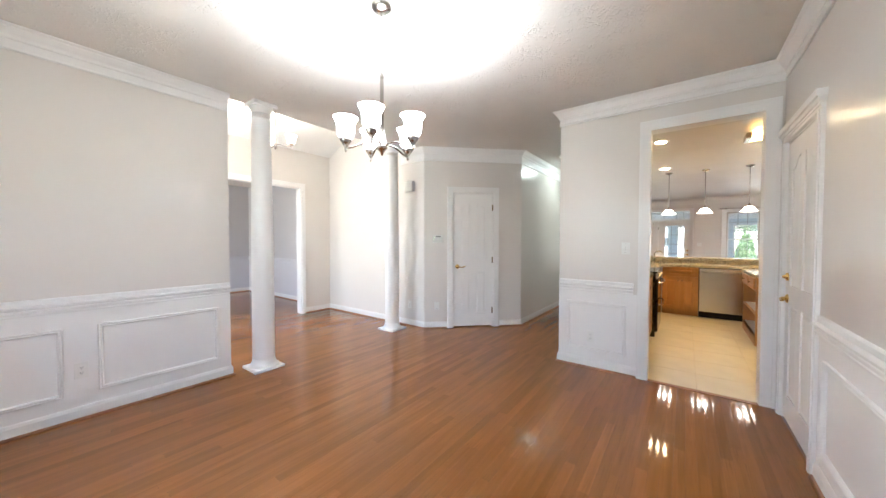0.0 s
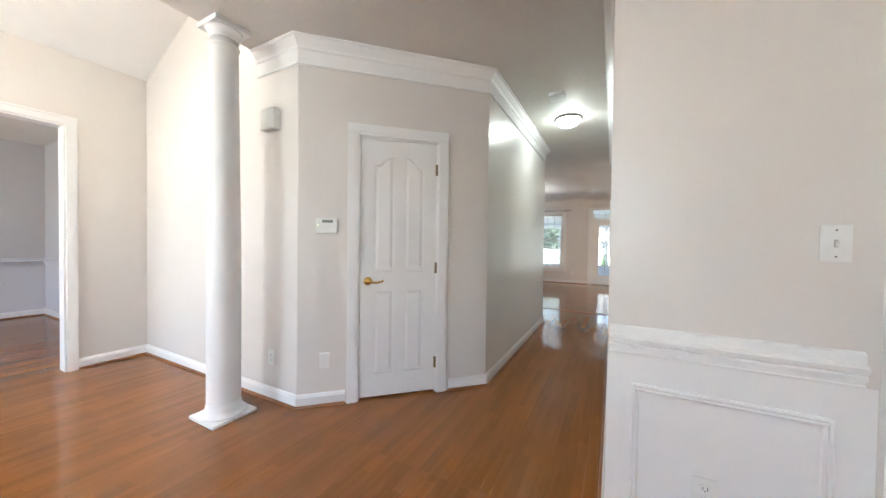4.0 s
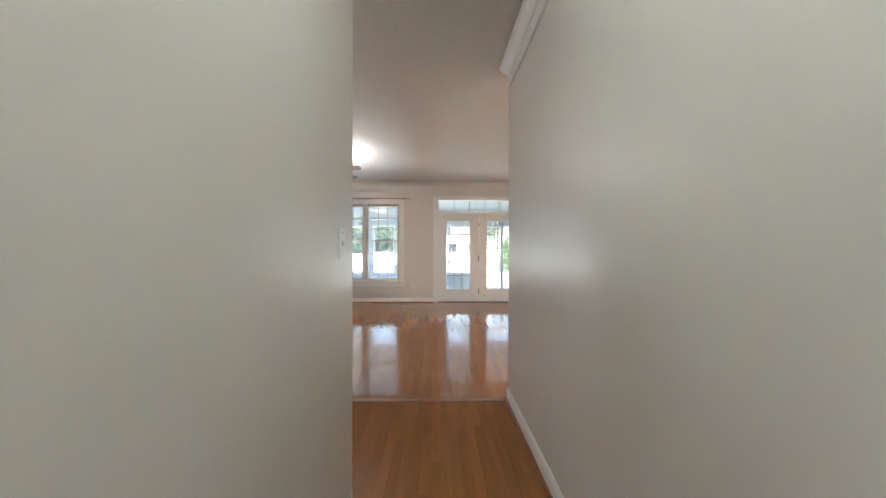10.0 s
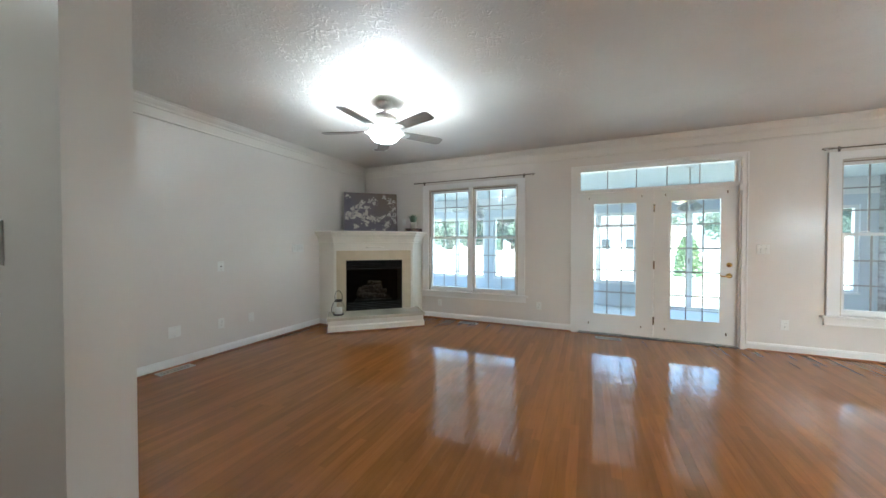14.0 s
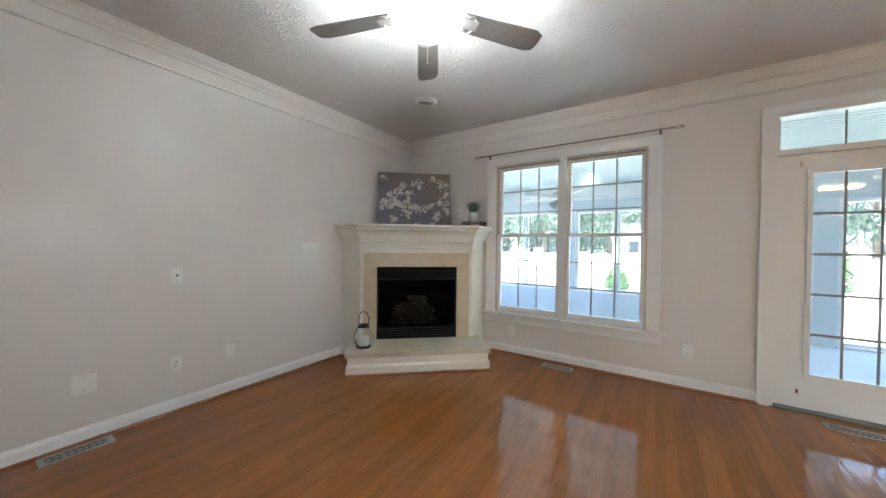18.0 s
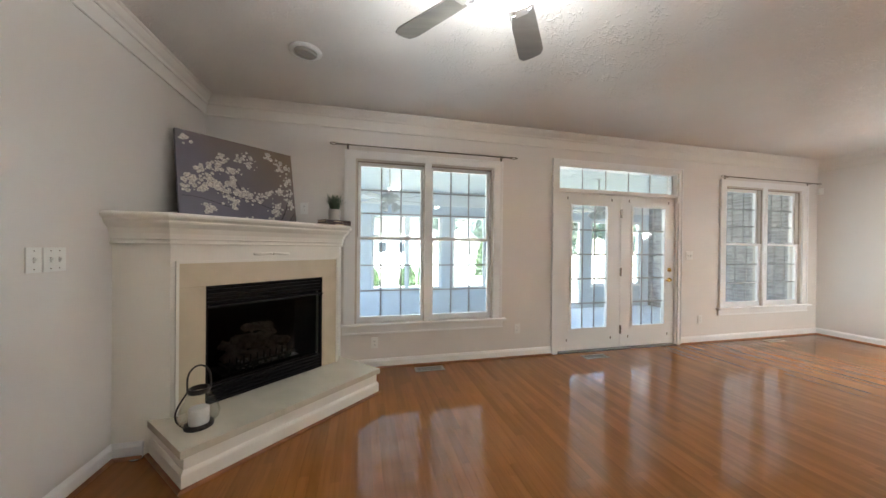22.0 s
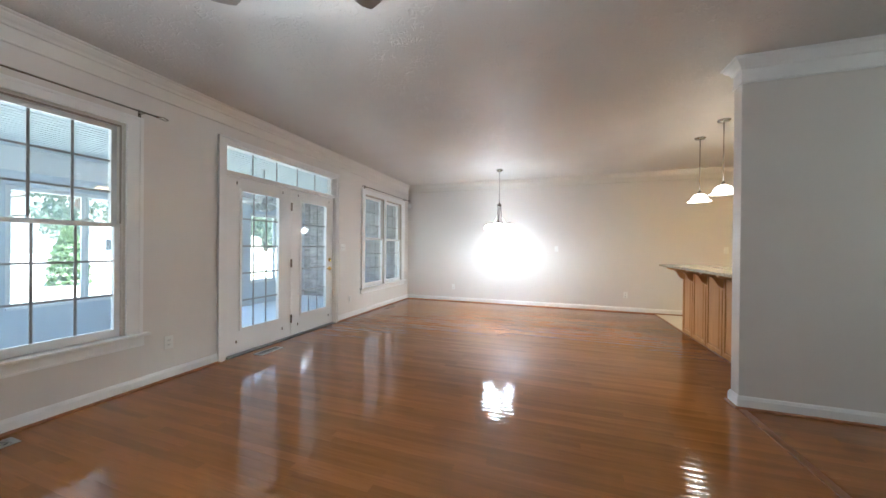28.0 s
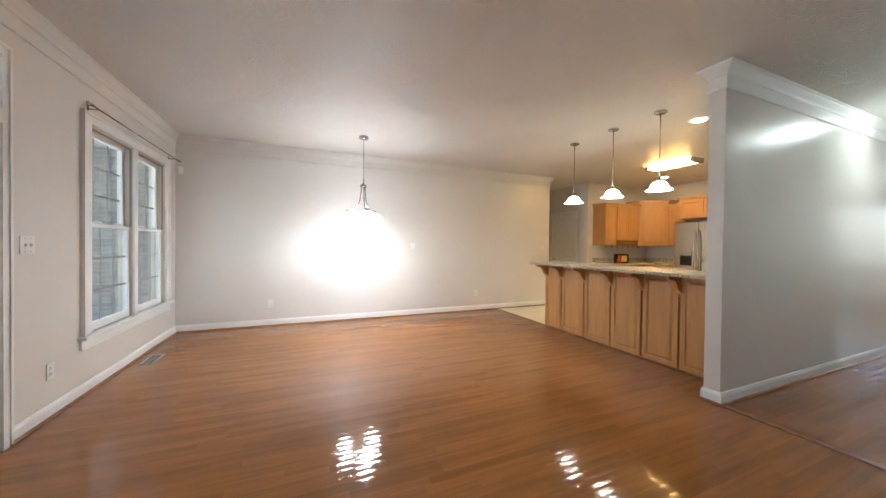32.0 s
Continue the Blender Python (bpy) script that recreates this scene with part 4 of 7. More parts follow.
part("mantel_shelf", prism(bmesh.new(), [FR, (FR[0], YN - 0.002), (XW + 0.002, YN - 0.002), (XW + 0.002, FL[1]), FL], 1.455, 1.4866), M_MANTEL, t)
for row in ((-0.59, -OW, -0.012, 0, 0.2205, OZ1), (OW, 0.59, -0.012, 0, 0.2205, OZ1), (-0.59, 0.59, -0.012, 0, OZ1 + 0.001, 1.175)):
    bm = boxes(row)
    bm.transform(FM)
    part("marble_slab", bm, M_MARBLE, t, "veined cream marble slab")
bm = boxes((-0.606, -0.59, -0.02, 0, 0.22, 1.191), (0.59, 0.606, -0.02, 0, 0.22, 1.191), (-0.59, 0.59, -0.02, 0, 1.175, 1.191))
bm.transform(FM)
part("surround_bead", bm, M_MANTEL, t)
bm = bmesh.new()
for sx in (-1, 1):
    for k in range(4):
        pts = curve_pts((0, 0, 1.232 + 0.002 * k), (sx * 0.03, 0, 1.25 - 0.006 * k), (sx * 0.07, 0, 1.215 + 0.008 * k), (sx * (0.14 - 0.02 * k), 0, 1.232), 6)
        tube(bm, [(p.x, -0.006, p.z) for p in pts], 0.0095, 6)
bm.transform(FM)
part("carved_applique", bm, M_MANTEL, t, "small carved floral applique", smooth=True)
hp = [fw(-0.715, -0.462), fw(0.715, -0.462), fw(0.715, 0.33), fw(0.63, 0.0), fw(-0.63, 0.0), fw(-0.715, 0.22)]
hin = [fw(-0.695, -0.442), fw(0.695, -0.442), fw(0.695, 0.3), fw(0.63, -0.0), fw(-0.63, 0.0), fw(-0.695, 0.2)]
part("hearth_base", prism(bmesh.new(), hin, 0.004, 0.178), M_MANTEL, t, "white painted hearth riser")
part("hearth_moulding", sweep(bmesh.new(), [(0, 0.004), (0.014, 0.004), (0.014, 0.085), (0.01, 0.095), (0.004, 0.105), (0, 0.105)], [hin[2], hin[1], hin[0], hin[5]]), M_MANTEL, t)
part("hearth_shoe", sweep(bmesh.new(), [(d, z) for d, z in SHOE], [hin[2], hin[1], hin[0], hin[5]]), M_SHOE, t, "brown stained shoe moulding")
part("hearth_slab", prism(bmesh.new(), hp, 0.178, 0.22), M_HEARTH, t, "polished cream stone hearth slab")
# firebox
bm = boxes((-OW, OW, 0.42, 0.45, OZ0, OZ1), (-OW - 0.02, -OW, 0.0801, 0.45, OZ0, OZ1), (OW, OW + 0.02, 0.0801, 0.45, OZ0, OZ1), (-OW, OW, 0.0801, 0.42, OZ0 - 0.02, OZ0), (-OW, OW, 0.0801, 0.42, OZ1, OZ1 + 0.02))
bm.transform(FM)
part("firebox", bm, M_BLACK, t, "black metal firebox")
bm = boxes((-OW, -OW + 0.014, -0.008, 0.03, OZ0, OZ1), (OW - 0.014, OW, -0.008, 0.03, OZ0, OZ1), (-OW + 0.014, OW - 0.014, -0.006, 0.03, OZ1 - 0.014, OZ1), (-OW + 0.014, OW - 0.014, -0.006, 0.03, OZ0, OZ0 + 0.012))
bm.transform(FM)
part("firebox_frame", bm, M_BLACK, t)
for z0, n in ((OZ1 - 0.122, 4), (OZ0 + 0.018, 4)):
    for k in range(n):
        bm = boxes((-OW + 0.014, OW - 0.014, -0.012, 0.014, z0 + 0.027 * k, z0 + 0.027 * k + 0.014), (-OW + 0.014, OW - 0.014, 0.014, 0.02, z0 + 0.027 * k - 0.004, z0 + 0.027 * k + 0.026))
        bm.transform(FM)
        part("louvre", bm, M_BLACK, t)
bm = prism(bmesh.new(), [(-OW + 0.014, -0.045), (OW - 0.014, -0.045), (OW - 0.014, 0.03), (-OW + 0.014, 0.03)], OZ1 - 0.146, OZ1 - 0.134)
bm.transform(FM)
part("hood", bm, M_BLACK, t)
bm = boxes((-OW + 0.014, OW - 0.014, 0.034, 0.036, OZ0 + 0.13, OZ1 - 0.16))
bm.transform(FM)
pane = part("glass_front", bm, M_SMOKED, t)
rl = random.Random(8)
LOGS = ((-0.02, 0.17, 0.425, 0.5, 3, 0.04), (-0.05, 0.25, 0.495, 0.4, -8, 0.038), (0.04, 0.2, 0.565, 0.2, 24, 0.034), (-0.1, 0.21, 0.56, 0.16, -30, 0.032), (0.15, 0.18, 0.5, 0.17, -62, 0.033),
        (0.02, 0.26, 0.625, 0.2, -6, 0.032), (-0.2, 0.18, 0.49, 0.14, 60, 0.03))
for k, (x, y, z, l, a, r) in enumerate(LOGS):
    n = 12
    pts = [(-l / 2 + l * i / n, 0.01 * math.sin(i * 1.3 + k), 0.008 * math.sin(i * 2.1 + k)) for i in range(n + 1)]
    bm = tube(bmesh.new(), pts, r, 10)
    for v in bm.verts:
        v.co += Vector((rl.uniform(-1, 1), rl.uniform(-1, 1), rl.uniform(-1, 1))) * 0.009
    bm.transform(FM @ pose(x, y, z, 0, rl.uniform(-8, 8), a))
    part("log", bm, M_LOG, t, "charred grey-brown ceramic gas log")
bm = boxes((-0.3, 0.3, 0.1, 0.34, OZ0, OZ0 + 0.13))
bm.transform(FM)
part("burner_tray", bm, M_BLACK, t)
bm = bmesh.new()
for i in range(11):
    x = -0.25 + i * 0.05
    tube(bm, [(x, 0.3, OZ0 + 0.165), (x, 0.14, OZ0 + 0.165), (x, 0.115, OZ0 + 0.18), (x, 0.11, OZ0 + 0.235)], 0.006, 6)
tube(bm, [(-0.27, 0.115, OZ0 + 0.17), (0.27, 0.115, OZ0 + 0.17)], 0.007, 6)
for x in (-0.24, 0.24):
    cyl(bm, (x, 0.14, OZ0 + 0.13), (x, 0.14, OZ0 + 0.166), 0.008, 6)
bm.transform(FM)
part("grate", bm, M_IRON, t)
bm = bmesh.new()
for i in range(60):
    q = rl.uniform(0.006, 0.013)
    p = Vector((rl.uniform(-0.2, 0.2), rl.uniform(0.115, 0.15), OZ0 + 0.132 + rl.uniform(0.0, 0.07)))
    bmesh.ops.create_icosphere(bm, subdivisions=1, radius=q, matrix=Matrix.Translation(p))
bm.transform(FM)
tagged(part("embers", bm, M_EMBER, t, "pale speckled ember stones"), kind="stuff")


# painting that leans on the mantel
def painting():
    px, py = fw(-0.01, 0.4)
    t = thing("painting", "unframed canvas of white blossom on grey-brown ground, leaning on the mantel", "painting", px, py, 1.4885, 41)
    lean = pose(0, 0, 0, -10)
    bm = box(bmesh.new(), -0.455, 0.455, 0.0, 0.035, 0, 0.7, 0.003)
    bm.transform(lean)
    part("canvas", bm, M_CANVAS, t)
    r = random.Random(21)

    def flower(bm, x, z, s, y):
        turn = r.random() * 6.28
        for k in range(5):
            a = turn + k * 1.257
            c = (x + math.cos(a) * s * 0.55, z + math.sin(a) * s * 0.5)
            w = s * (0.42 + 0.16 * r.random())
            vs = [bm.verts.new((c[0] + math.cos(q) * w, y - 0.0003 * k, c[1] + math.sin(q) * w * 0.9)) for q in (i * math.pi / 4 for i in range(8))]
            bm.faces.new(vs[::-1])

    clusters = ((-0.41, 0.65), (-0.43, 0.32), (-0.43, 0.25), (-0.36, 0.32), (-0.31, 0.28), (-0.25, 0.31), (-0.20, 0.28), (-0.14, 0.28), (-0.27, 0.41), (-0.20, 0.45), (-0.16, 0.52), (-0.28, 0.09), (-0.11, 0.19), (-0.07, 0.16), (-0.08, 0.43), (-0.08, 0.33), (-0.01, 0.56), (0.07, 0.53), (0.23, 0.65), (-0.01, 0.25), (0.06, 0.22), (0.13, 0.24), (0.20, 0.27), (0.33, 0.54), (0.39, 0.54), (0.40, 0.43), (0.42, 0.31), (0.31, 0.30), (0.28, 0.16), (0.25, 0.10), (0.39, 0.19), (0.44, 0.19), (0.04, 0.02), (0.16, 0.02))
    bm, eyes = bmesh.new(), bmesh.new()
    for x, z in clusters:
        big = 7 if -0.35 < x < 0.0 and 0.2 < z < 0.5 else 5
        for k in range(big * 3):
            fx, fz = x + r.gauss(0, 0.026), z + r.gauss(0, 0.026)
            if abs(fx) < 0.43 and 0.03 < fz < 0.665:
                q, y = r.choice((0.006, 0.009, 0.012, 0.015, 0.019)), -0.001 - 0.0016 * r.random()
                flower(bm, fx, fz, q, y)
                if q > 0.012:
                    e = [eyes.verts.new((fx + math.cos(a) * q * 0.2, y - 0.002, fz + math.sin(a) * q * 0.2)) for a in (i * math.pi / 3 for i in range(6))]
                    eyes.faces.new(e[::-1])
    eyes.transform(lean)
    tagged(part("blossom_centres", eyes, M_EYE, t, "dark painted blossom centres"), kind="stuff")
    bm.transform(lean)
    tagged(part("blossom", bm, M_PETAL, t, "white painted blossom"), kind="stuff")
    bm = bmesh.new()
    for a, b, c, d, w in (((0.3, 0.03), (0.36, 0.12), (0.38, 0.2), (0.41, 0.34), 0.006), ((0.34, 0.09), (0.2, 0.16), (0.0, 0.22), (-0.2, 0.24), 0.004), ((0.38, 0.02), (0.41, 0.08), (0.43, 0.1), (0.44, 0.11), 0.005), ((-0.1, 0.12), (-0.2, 0.14), (-0.3, 0.19), (-0.43, 0.18), 0.003),
                          ((0.02, 0.24), (-0.1, 0.36), (-0.05, 0.42), (-0.03, 0.44), 0.003)):
        tube(bm, [(p.x, -0.0005, p.z) for p in curve_pts((a[0], 0, a[1]), (b[0], 0, b[1]), (c[0], 0, c[1]), (d[0], 0, d[1]), 8)], w * 0.75, 5)
    bm.transform(lean)
    part("twig", bm, M_TWIG, t, "dark painted twigs")


painting()


def lantern():
    x, y = -3.855, 8.33
    t = thing("candle_lantern", "clear glass candle lantern with dark metal handle on the hearth", "lantern", x, y, 0.2205, 20)
    part("base_ring", lathe(bmesh.new(), [(0.0, 0), (0.074, 0), (0.076, 0.006), (0.074, 0.016), (0.068, 0.018), (0, 0.018)], 28), M_IRON, t, smooth=True)
    part("glass_body", shell([(0.07, 0.018), (0.098, 0.045), (0.106, 0.075), (0.098, 0.11), (0.07, 0.16), (0.054, 0.2), (0.053, 0.225)], 0.0025), M_CLEAR, t, "clear blown glass", smooth=True)
    part("top_ring", shell([(0.052, 0.2), (0.055, 0.206), (0.055, 0.222), (0.052, 0.228)], 0.008), M_IRON, t, smooth=True)
    bm = bmesh.new()
    tube(bm, [(0.055, 0, 0.21)] + [(0.055 * math.cos(a) * 1.02, 0, 0.275 + 0.085 * math.sin(a)) for a in (i * math.pi / 12 for i in range(13))] + [(-0.055, 0, 0.21)], 0.005, 8)
    tube(bm, curve_pts((-0.055, 0, 0.21), (-0.085, 0, 0.16), (-0.15, 0, 0.08), (-0.076, 0, 0.012)), 0.005, 8)
    part("handle", bm, M_IRON, t, smooth=True)
    part("candle", lathe(bmesh.new(), [(0, 0.019), (0.05, 0.019), (0.051, 0.024), (0.051, 0.105), (0.046, 0.11), (0, 0.106)], 24), M_CANDLE, t, "white pillar candle", smooth=True)


lantern()


def potted_plant():
    x, y = -3.19, 9.42
    for k, (h, w, a) in enumerate(((0.03, 0.075, 46), (0.026, 0.07, 40))):
        b = thing("book", "small dark hardback book stacked on the mantel", "book", x, y, 1.4875 + (0 if k == 0 else 0.031), a, group="books on the mantel")
        part("cover", boxes((-0.14, 0.14, -w, w, 0, 0.003), (-0.14, 0.14, -w, w, h - 0.003, h), (-0.14, 0.14, -w, -w + 0.003, 0.003, h - 0.003)), M_BOOK, b)
        part("pages", boxes((-0.135, 0.135, -w + 0.0035, w - 0.004, 0.003, h - 0.003)), M_PAGES, b)
        part("title_bar", boxes((-0.05, 0.05, -w - 0.0006, -w, 0.01, h - 0.01)), M_PAGES, b)
    t = thing("potted_plant", "small green grass plant in a grey ceramic pot on books", "plant", x, y, 1.5445, 42)
    part("pot", lathe(bmesh.new(), [(0, 0), (0.05, 0), (0.054, 0.01), (0.058, 0.105), (0.053, 0.106), (0.052, 0.094), (0, 0.093)], 22), M_POT, t, smooth=True)
    r = random.Random(3)
    bm = bmesh.new()
    for _ in range(320):
        a, q = r.uniform(0, 6.283), r.uniform(0, 0.042)
        h, out = r.uniform(0.09, 0.17), r.uniform(0.0, 0.11)
        p0 = Vector((math.cos(a) * q, math.sin(a) * q, 0.092))
        p1 = p0 + Vector((math.cos(a) * out * 0.4, math.sin(a) * out * 0.4, h * 0.6))
        p2 = p0 + Vector((math.cos(a) * out, math.sin(a) * out, h))
        s = Vector((-math.sin(a), math.cos(a), 0)) * 0.0022
        v = [bm.verts.new(p) for p in (p0 - s, p0 + s, p1 + s, p1 - s, p2)]
        bm.faces.new((v[0], v[1], v[2], v[3])), bm.faces.new((v[3], v[2], v[4]))
    g = part("grass_tuft", bm, M_LEAF, t, "narrow green blades")
    tagged(g, kind="stuff")


potted_plant()


def curtain_rod(xc, z, half):
    t = thing("curtain_rod", "slim brushed metal curtain rod with twisted finials above a window", "curtain rod", xc, YN - 0.075, z, group="curtain rods")
    part("rod", cyl(bmesh.new(), (-half, 0, 0), (half, 0, 0), 0.007, 10), M_NICKEL, t, smooth=True)
    for s in (-1, 1):
        bm = bmesh.new()
        for k in range(4):
            a = k * math.pi / 2
            tube(bm, [(s * (half + 0.085 * q), 0.016 * math.sin(math.pi * q) * math.cos(a + 2.2 * q), 0.016 * math.sin(math.pi * q) * math.sin(a + 2.2 * q)) for q in (i / 8 for i in range(9))], 0.0025, 5)
        cyl(bm, (s * (half - 0.01), 0, 0), (s * (half + 0.006), 0, 0), 0.01, 10)
        part("finial", bm, M_NICKEL, t)
        bx = s * (half - 0.09)
        part("bracket", boxes((bx - 0.005, bx + 0.005, 0.004, 0.075, -0.006, 0.004), (bx - 0.01, bx + 0.01, 0.07, 0.075, -0.035, 0.035)), M_NICKEL, t)


curtain_rod(-2.22, 2.335, 0.95)
curtain_rod(2.92, 2.33, 0.93)


# ---- wall plates ----
def plate(kind, x, y, z, rz, group="wall plates", w=0.072, gangs=1):
    """A cover plate in the plane y = 0 that looks to -y, turned by rz."""
    names = {"outlet": ("wall_outlet", "white duplex outlet plate low on the wall", "outlet"), "switch": ("light_switch", "white toggle light switch plate on the wall", "light switch"),
             "blank": ("blank_plate", "blank white cover plate on the wall", "wall plate"), "jack": ("wall_jack", "white wall plate with a small jack", "wall plate")}
    n, lab, cat = names[kind]
    W = w + 0.046 * (gangs - 1)
    if gangs == 2:
        lab = "white two-gang toggle switch plate on the wall"
    t = thing(n, lab, cat, x, y, z, rz, group=group)
    part("cover", box(bmesh.new(), -W / 2, W / 2, -0.006, 0.0, -0.058, 0.058, 0.002), M_PLASTIC, t)
    for g in range(gangs):
        gx = (g - (gangs - 1) / 2) * 0.046
        if kind == "outlet":
            for s in (-0.02, 0.02):
                part("socket", box(bmesh.new(), gx - 0.017, gx + 0.017, -0.0085, -0.006, s - 0.014, s + 0.014, 0.001), M_PLASTIC, t)
                part("slot", boxes((gx - 0.008, gx - 0.0055, -0.0092, -0.0085, s - 0.003, s + 0.007), (gx + 0.0055, gx + 0.008, -0.0092, -0.0085, s - 0.003, s + 0.007), (gx - 0.002, gx + 0.002, -0.0092, -0.0085, s - 0.009, s - 0.005)), M_SLOT, t)
        elif kind == "switch":
            bm = box(bmesh.new(), -0.0042, 0.0042, -0.011, 0.0, -0.008, 0.008, 0.0015)
            bm.transform(pose(gx, -0.006, 0.002, 25))
            part("toggle", bm, M_PLASTIC, t)
            part("toggle_slot", boxes((gx - 0.005, gx + 0.005, -0.0068, -0.006, -0.012, 0.012)), M_POT, t)
        elif kind == "jack":
            part("jack", boxes((gx - 0.008, gx + 0.008, -0.0075, -0.006, -0.008, 0.006)), M_SLOT, t)
        for s in (-0.042, 0.042):
            if kind != "outlet":
                part("screw", cyl(bmesh.new(), (gx, -0.0055, s), (gx, -0.0072, s), 0.003, 8), M_NICKEL, t)


FACE_E, FACE_S, FACE_W, FACE_N = 90, 0, -90, 180  # the way a plate looks
plate("blank", XW, 6.48, 0.37, FACE_E, w=0.11)
plate("outlet", XW, 6.945, 0.355, FACE_E)
plate("blank", XW, 7.315, 0.35, FACE_E)
plate("jack", XW, 6.95, 1.02, FACE_E)
plate("switch", XW, 7.99, 1.217, FACE_E)
plate("switch", XW, 8.095, 1.217, FACE_E, gangs=2)
plate("outlet", -2.79, YN, 0.27, FACE_S)
plate("outlet", -1.13, YN, 0.34, FACE_S)
plate("outlet", 1.655, YN, 0.33, FACE_S)
plate("switch", 1.455, YN, 1.217, FACE_S, gangs=2)
plate("outlet", -3.5, YN, 1.675, FACE_S)
plate("outlet", XE, 8.48, 0.335, FACE_W)
plate("outlet", XE, 4.97, 0.335, FACE_W)
plate("switch", XE, 6.25, 1.225, FACE_W)
plate("switch", XE, 3.38, 1.225, FACE_W)
plate("switch", 0.0, 0.245, 1.25, FACE_W)
plate("switch", HL, 3.58, 1.247, FACE_E)
plate("switch", -1.858, 4.86, 1.284, FACE_S)
plate("switch", 0.634, 0.0, 1.248, FACE_S)
plate("outlet", 0.325, -0.003, 0.33, FACE_S)
plate("outlet", -2.437, -3.305, 0.365, FACE_E)
plate("outlet", -2.32, 0.11, 0.33, FACE_S)
cx, cy = (CLO @ Vector((0.19, 0, 0))).xy
plate("blank", cx, cy, 0.34, rz)


def keypad():
    cx, cy = (CLO @ Vector((0.2, 0, 0))).xy
    t = thing("alarm_keypad", "white alarm keypad with small grey screen on the closet wall", "keypad", cx, cy, 1.35, rz)
    part("housing", box(bmesh.new(), -0.075, 0.075, -0.028, 0, -0.057, 0.057, 0.005), M_PLASTIC, t)
    part("screen", boxes((-0.03, 0.045, -0.0285, -0.028, 0.024, 0.044)), M_SCREEN, t)
    part("flap", box(bmesh.new(), -0.07, 0.07, -0.032, -0.0285, -0.052, 0.014, 0.001), M_PLASTIC, t)
    part("indicator", boxes((-0.06, -0.054, -0.0324, -0.032, 0.003, 0.007)), G_LED, t)


keypad()
t = thing("door_chime", "small white plastic chime box on the foyer wall", "chime", -2.31, 0.11, 2.15)
part("housing", box(bmesh.new(), -0.085, 0.085, -0.06, 0, -0.078, 0.078, 0.008), M_PLASTIC, t)
part("lower_grille", boxes((-0.06, 0.06, -0.063, -0.06, -0.06, -0.052), (-0.06, 0.06, -0.063, -0.06, -0.042, -0.034), (-0.06, 0.06, -0.063, -0.06, -0.024, -0.016)), M_PLASTIC, t)
t = thing("motion_detector", "small white corner sensor under the crown moulding", "sensor", 3.93, 9.57, 2.22, 135)
part("housing", box(bmesh.new(), -0.03, 0.03, -0.02, 0.025, -0.05, 0.05, 0.008), M_PLASTIC, t)
t = thing("smoke_alarm", "square white alarm on the hall ceiling", "alarm", -0.5, 1.86, H - 0.0385)
part("housing", box(bmesh.new(), -0.075, 0.075, -0.075, 0.075, 0, 0.038, 0.008), M_PLASTIC, t)


t = thing("gas_valve_plate", "small oval chrome gas key plate in the floor beside the hearth", "valve plate", -4.235, 8.46, 0.001, 20)
part("escutcheon", lathe(bmesh.new(), [(0, 0.0), (0.036, 0.0), (0.034, 0.006), (0.02, 0.009), (0.016, 0.009), (0.014, 0.004), (0, 0.004)], 24), M_NICKEL, t, smooth=True)
part("key_socket", boxes((-0.005, 0.005, -0.005, 0.005, 0.004, 0.007)), M_IRON, t)


# ---- floor registers ----
def register(x, y, rz):
    t = thing("floor_register", "grey-bronze metal floor register with scrolled openings", "vent", x, y, 0.001, rz, group="floor registers")
    part("frame", boxes((-0.155, 0.155, -0.06, -0.038, 0, 0.005), (-0.155, 0.155, 0.038, 0.06, 0, 0.005), (-0.155, -0.13, -0.038, 0.038, 0, 0.005), (0.13, 0.155, -0.038, 0.038, 0, 0.005)), M_REGISTER, t)
    part("dark_well", boxes((-0.13, 0.13, -0.038, 0.038, 0.0, 0.001)), M_SLOT, t)
    part("middle_bar", boxes((-0.13, 0.13, -0.004, 0.004, 0.001, 0.0048)), M_REGISTER, t)
    for k in range(9):
        x = -0.12 + k * 0.03
        part("slat", tube(bmesh.new(), [(x - 0.012, -0.038, 0.003), (x + 0.004, -0.018, 0.003), (x + 0.012, 0.0, 0.003), (x + 0.004, 0.018, 0.003), (x - 0.012, 0.038, 0.003)], 0.0036, 5), M_REGISTER, t)


register(-2.22, 9.49, 0)
register(-0.2, 9.45, 0)
register(-4.28, 6.44, 90)
register(2.83, 9.48, 0)


